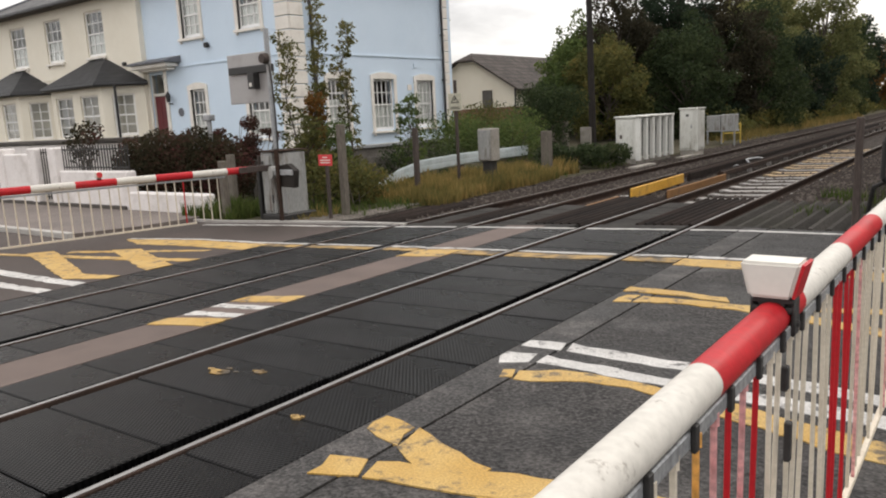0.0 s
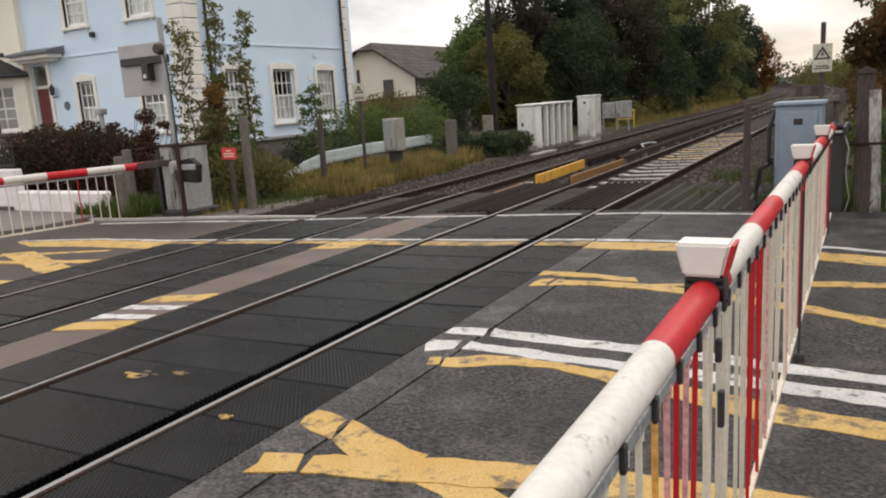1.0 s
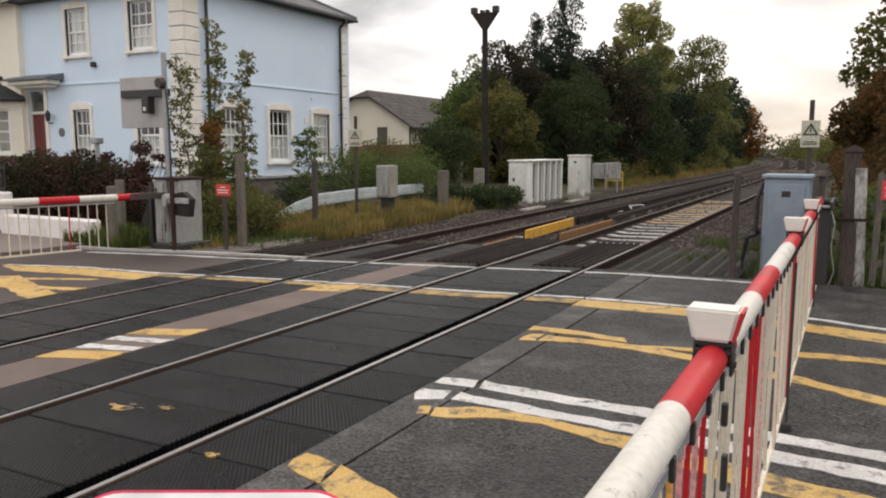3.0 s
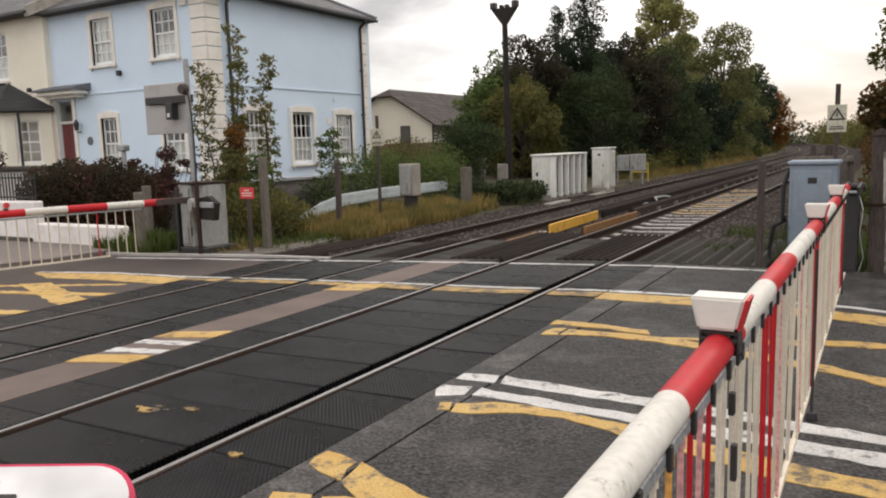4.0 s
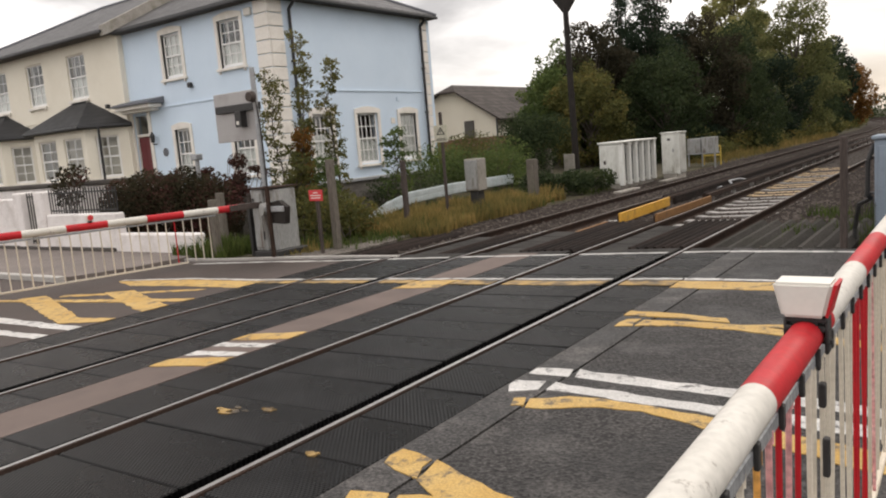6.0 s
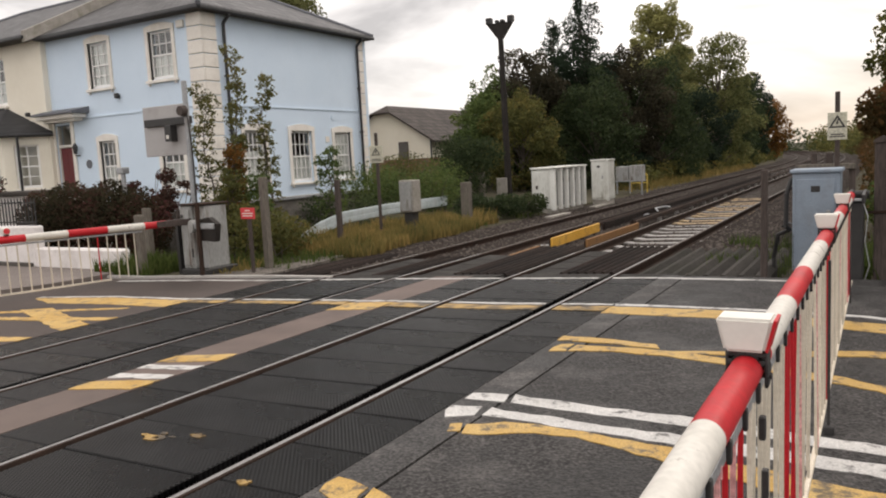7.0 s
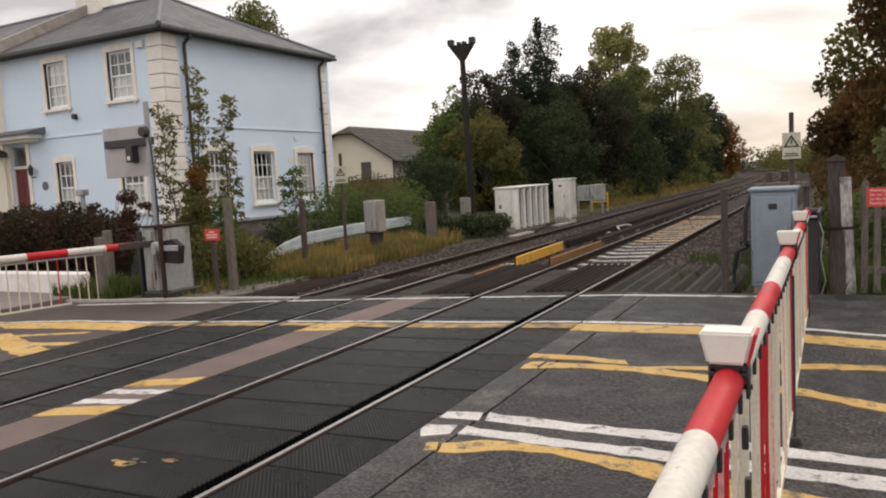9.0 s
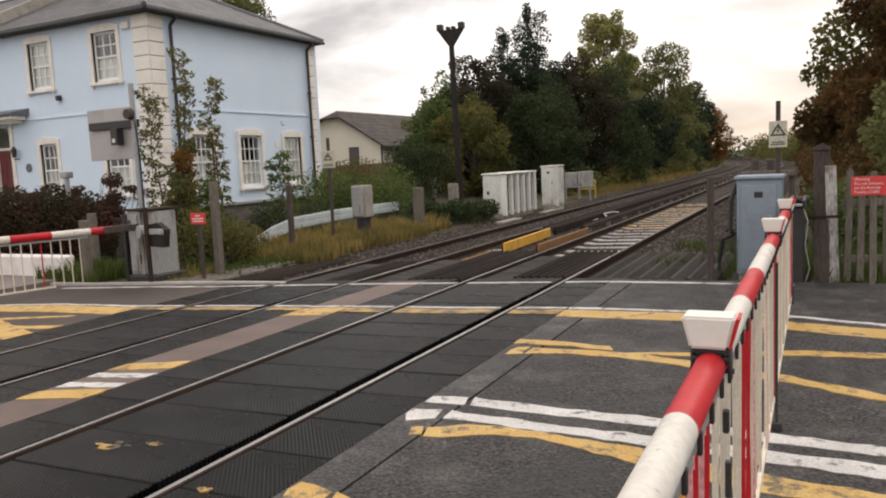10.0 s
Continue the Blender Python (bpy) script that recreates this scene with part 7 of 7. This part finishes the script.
tree(-33.0, 75.0, 0.3, 8.5, 2.5, L_OLIVE, 4500, 0.30, 50, "distant tree beyond the bungalow", base=0.2, group="garden trees")
# beyond the gate on the near side
tree(8.7, 27.0, 0, 15.5, 4.0, L_RUSSET, 150000, 0.19, 61, "tall russet autumn tree beside the line", base=0.04, full=True, group="roadside trees")
tree(7.6, 34.5, 0, 12.5, 3.8, L_OLIVE, 25200, 0.25, 62, "olive autumn tree beside the line", base=0.06, group="roadside trees")
tree(5.9, 16.4, 0, 3.7, 1.25, L_YELLOW, 11700, 0.11, 63, "bushy yellow-green tree behind the picket fence", base=0.05, group="roadside trees")
tree(11.2, 21.5, 0, 11.5, 3.9, L_ORANGE, 27000, 0.15, 64, "orange-brown autumn tree behind the fence", base=0.1, group="roadside trees")
tree(6.0, 46.0, 0, 5.6, 2.6, L_RUSSET, 10800, 0.20, 65, "russet bush-like tree beside the line", base=0.03, group="roadside trees")
tree(6.2, 62.0, 0, 7.0, 2.8, L_RUSSET, 8000, 0.22, 73, "russet tree beside the line", base=0.03, group="roadside trees")
tree(6.6, 76.0, 0, 6.5, 2.8, L_OLIVE, 7000, 0.24, 74, "olive tree beside the line", base=0.03, group="roadside trees")
tree(4.5, 105.0, 0, 5.5, 3.2, L_RUSSET, 6000, 0.30, 76, "distant russet tree beside the line", base=0.03, group="roadside trees")
tree(5.5, 90.0, 0, 9.0, 3.4, L_GREEN, 9000, 0.30, 66, "rounded distant tree beside the line", base=0.06, group="roadside trees")
tree(6.6, 25.0, 0, 5.6, 2.3, L_RUSSET, 12000, 0.16, 68, "russet bushy tree beside the line", base=0.03, group="roadside trees")
shrub("shrub", 4.6, 15.5, 0, [((0, 0, 0.6), (0.6, 0.7, 0.6)), ((0.9, 0.4, 0.7), (0.7, 0.7, 0.7)), ((-0.5, 1.6, 0.5), (0.5, 0.7, 0.5))], 3000, 0.11, L_GREEN, 67, "green undergrowth behind the gate post")
far_cl = [((-70 + i * 4.2 + (i * 37 % 5), 165 + (i * 53 % 30), 0.9 + (i * 29 % 3) * 0.5), (3.6, 4.0, 2.0 + (i * 17 % 3) * 0.6)) for i in range(40)]
tagged(leaf_cloud("far_woods", far_cl, 30000, 0.5, L_DARK, None, 70, 0.1, 0.4), "hazy far woods at the end of the line", "woods", kind="stuff")
close_cl = [((x, y, 0.6 + 0.25 * h), (2.6, 2.4, h)) for x, y, h in ((1.6, 118, 2.2), (2.6, 112, 2.8), (5.0, 106, 3.6), (-0.6, 134, 2.6), (0.6, 127, 2.4), (-4.4, 152, 3.0), (-2.4, 144, 2.6), (0.8, 124, 3.4), (3.6, 118, 4.2), (-6.5, 160, 3.2))]
tagged(leaf_cloud("far_hedge", close_cl, 12000, 0.34, L_OLIVE, None, 77, 0.1, 0.3), "hazy olive hedge where the line curves away", "hedge", kind="stuff")
hedge_cl = [((-7.6 + bend(y) * 0.9 + 0.5 * math.sin(y), y, 0.35), (1.2, 1.6, 0.75 + 0.35 * math.sin(y * 1.7))) for y in range(38, 120, 2)]
tagged(leaf_cloud("undergrowth", hedge_cl, 14000, 0.22, L_OLIVE, None, 71, 0.1, 0.3), "weedy undergrowth below the lineside trees", "undergrowth", kind="stuff")


rhedge_cl = [((max(4.75 - 0.035 * max(0, y - 30), 3.4) + bend(y) * 0.8 + 0.3 * math.sin(y * 1.3), y, 0.45), (1.1, 1.4, 0.9 + 0.4 * math.sin(y * 1.9))) for y in range(17, 130, 2)]
tagged(leaf_cloud("undergrowth", rhedge_cl, 30000, 0.16, L_RUSSET, None, 72, 0.1, 0.3), "brown and green undergrowth beside the line", "undergrowth", kind="stuff")

# grass of the verge
def grass(name, n, x0, x1, y0, y1, z, h, material, seed, label, keep=lambda x, y: True):
    rng_ = np.random.default_rng(seed)
    vs, fs = [], []
    for i in range(n):
        x, y = rng_.uniform(x0, x1), rng_.uniform(y0, y1)
        if not keep(x, y):
            continue
        hh = h * rng_.uniform(0.4, 1.15) * (0.55 + 0.9 * abs(noise.noise(Vector((x * 0.9, y * 0.9, seed)))))
        a = rng_.uniform(0, 6.28)
        w = 0.010 + 0.008 * rng_.random()
        dx, dy = math.cos(a) * w, math.sin(a) * w
        bx_, by_ = rng_.normal(0, 0.22) * hh, rng_.normal(0, 0.22) * hh
        k = len(vs)
        vs += [(x - dx, y - dy, z), (x + dx, y + dy, z), (x + bx_ * 0.4 + dx * 0.7, y + by_ * 0.4 + dy * 0.7, z + hh * 0.6), (x + bx_ * 0.4 - dx * 0.7, y + by_ * 0.4 - dy * 0.7, z + hh * 0.6), (x + bx_, y + by_, z + hh)]
        fs += [(k, k + 1, k + 2, k + 3), (k + 3, k + 2, k + 4)]
    tagged(raw(name, vs, fs, material), label, "grass", kind="stuff")


grass("dry_grass", 13000, -8.2, -5.0, 13.0, 20.5, -0.15, 0.50, L_GRASS, 5, "long dry yellow grass on the verge", lambda x, y: x < -5.15 - 0.06 * (y - 12) + 0.25 * noise.noise(Vector((x, y, 0))))
grass("green_grass", 6000, -9.5, -5.3, 11.2, 24.0, -0.15, 0.34, L_GRASS_G, 6, "green weeds among the dry verge grass", lambda x, y: x < -5.5 and noise.noise(Vector((x * 0.5, y * 0.5, 3))) > -0.1)
grass("kerb_weeds", 260, -7.0, -6.2, 10.4, 11.6, -0.13, 0.22, L_GRASS, 7, "short tuft of dry weeds at the road edge")
grass("line_weeds", 2200, 1.5, 4.0, 12.3, 16.5, -0.2, 0.35, L_GRASS_G, 8, "green weeds growing through the ballast edge", lambda x, y: noise.noise(Vector((x * 1.3, y * 1.3, 5))) > 0.05)
grass("gate_weeds", 2600, 3.7, 6.8, 11.4, 15.0, -0.13, 0.42, L_GRASS_G, 9, "rank grass below the picket fence")
grass("wood_edge_grass", 5000, -8.0, -5.4, 36.0, 70.0, -0.15, 0.55, L_GRASS, 10, "dry grass along the edge of the wood")
grass("barrier_weeds", 1300, -9.2, -7.7, 9.8, 11.0, -0.13, 0.5, L_GRASS_G, 12, "rank weeds round the barrier post")

# bare gravel between the road edge and the guards
grnd = random.Random(31)
gpl = [(-6.5, 10.22), (-6.0, 10.32), (-5.45, 10.42), (-5.44, 11.2), (-5.5, 12.2), (-5.7, 13.4), (-5.95, 12.8), (-6.1, 11.8), (-6.3, 11.1), (-6.5, 10.7)]
gfine = []
for (xa, ya), (xb, yb) in zip(gpl, gpl[1:] + gpl[:1]):
    for q in range(5):
        gfine.append((xa + (xb - xa) * q / 5 + grnd.uniform(-0.04, 0.04), ya + (yb - ya) * q / 5 + grnd.uniform(-0.04, 0.04)))
tagged(part("gravel_patch", prismm(gfine, -0.3, -0.105, "z"), M_GRAVEL), "bare grey-brown gravel at the verge edge", "gravel", kind="structure")
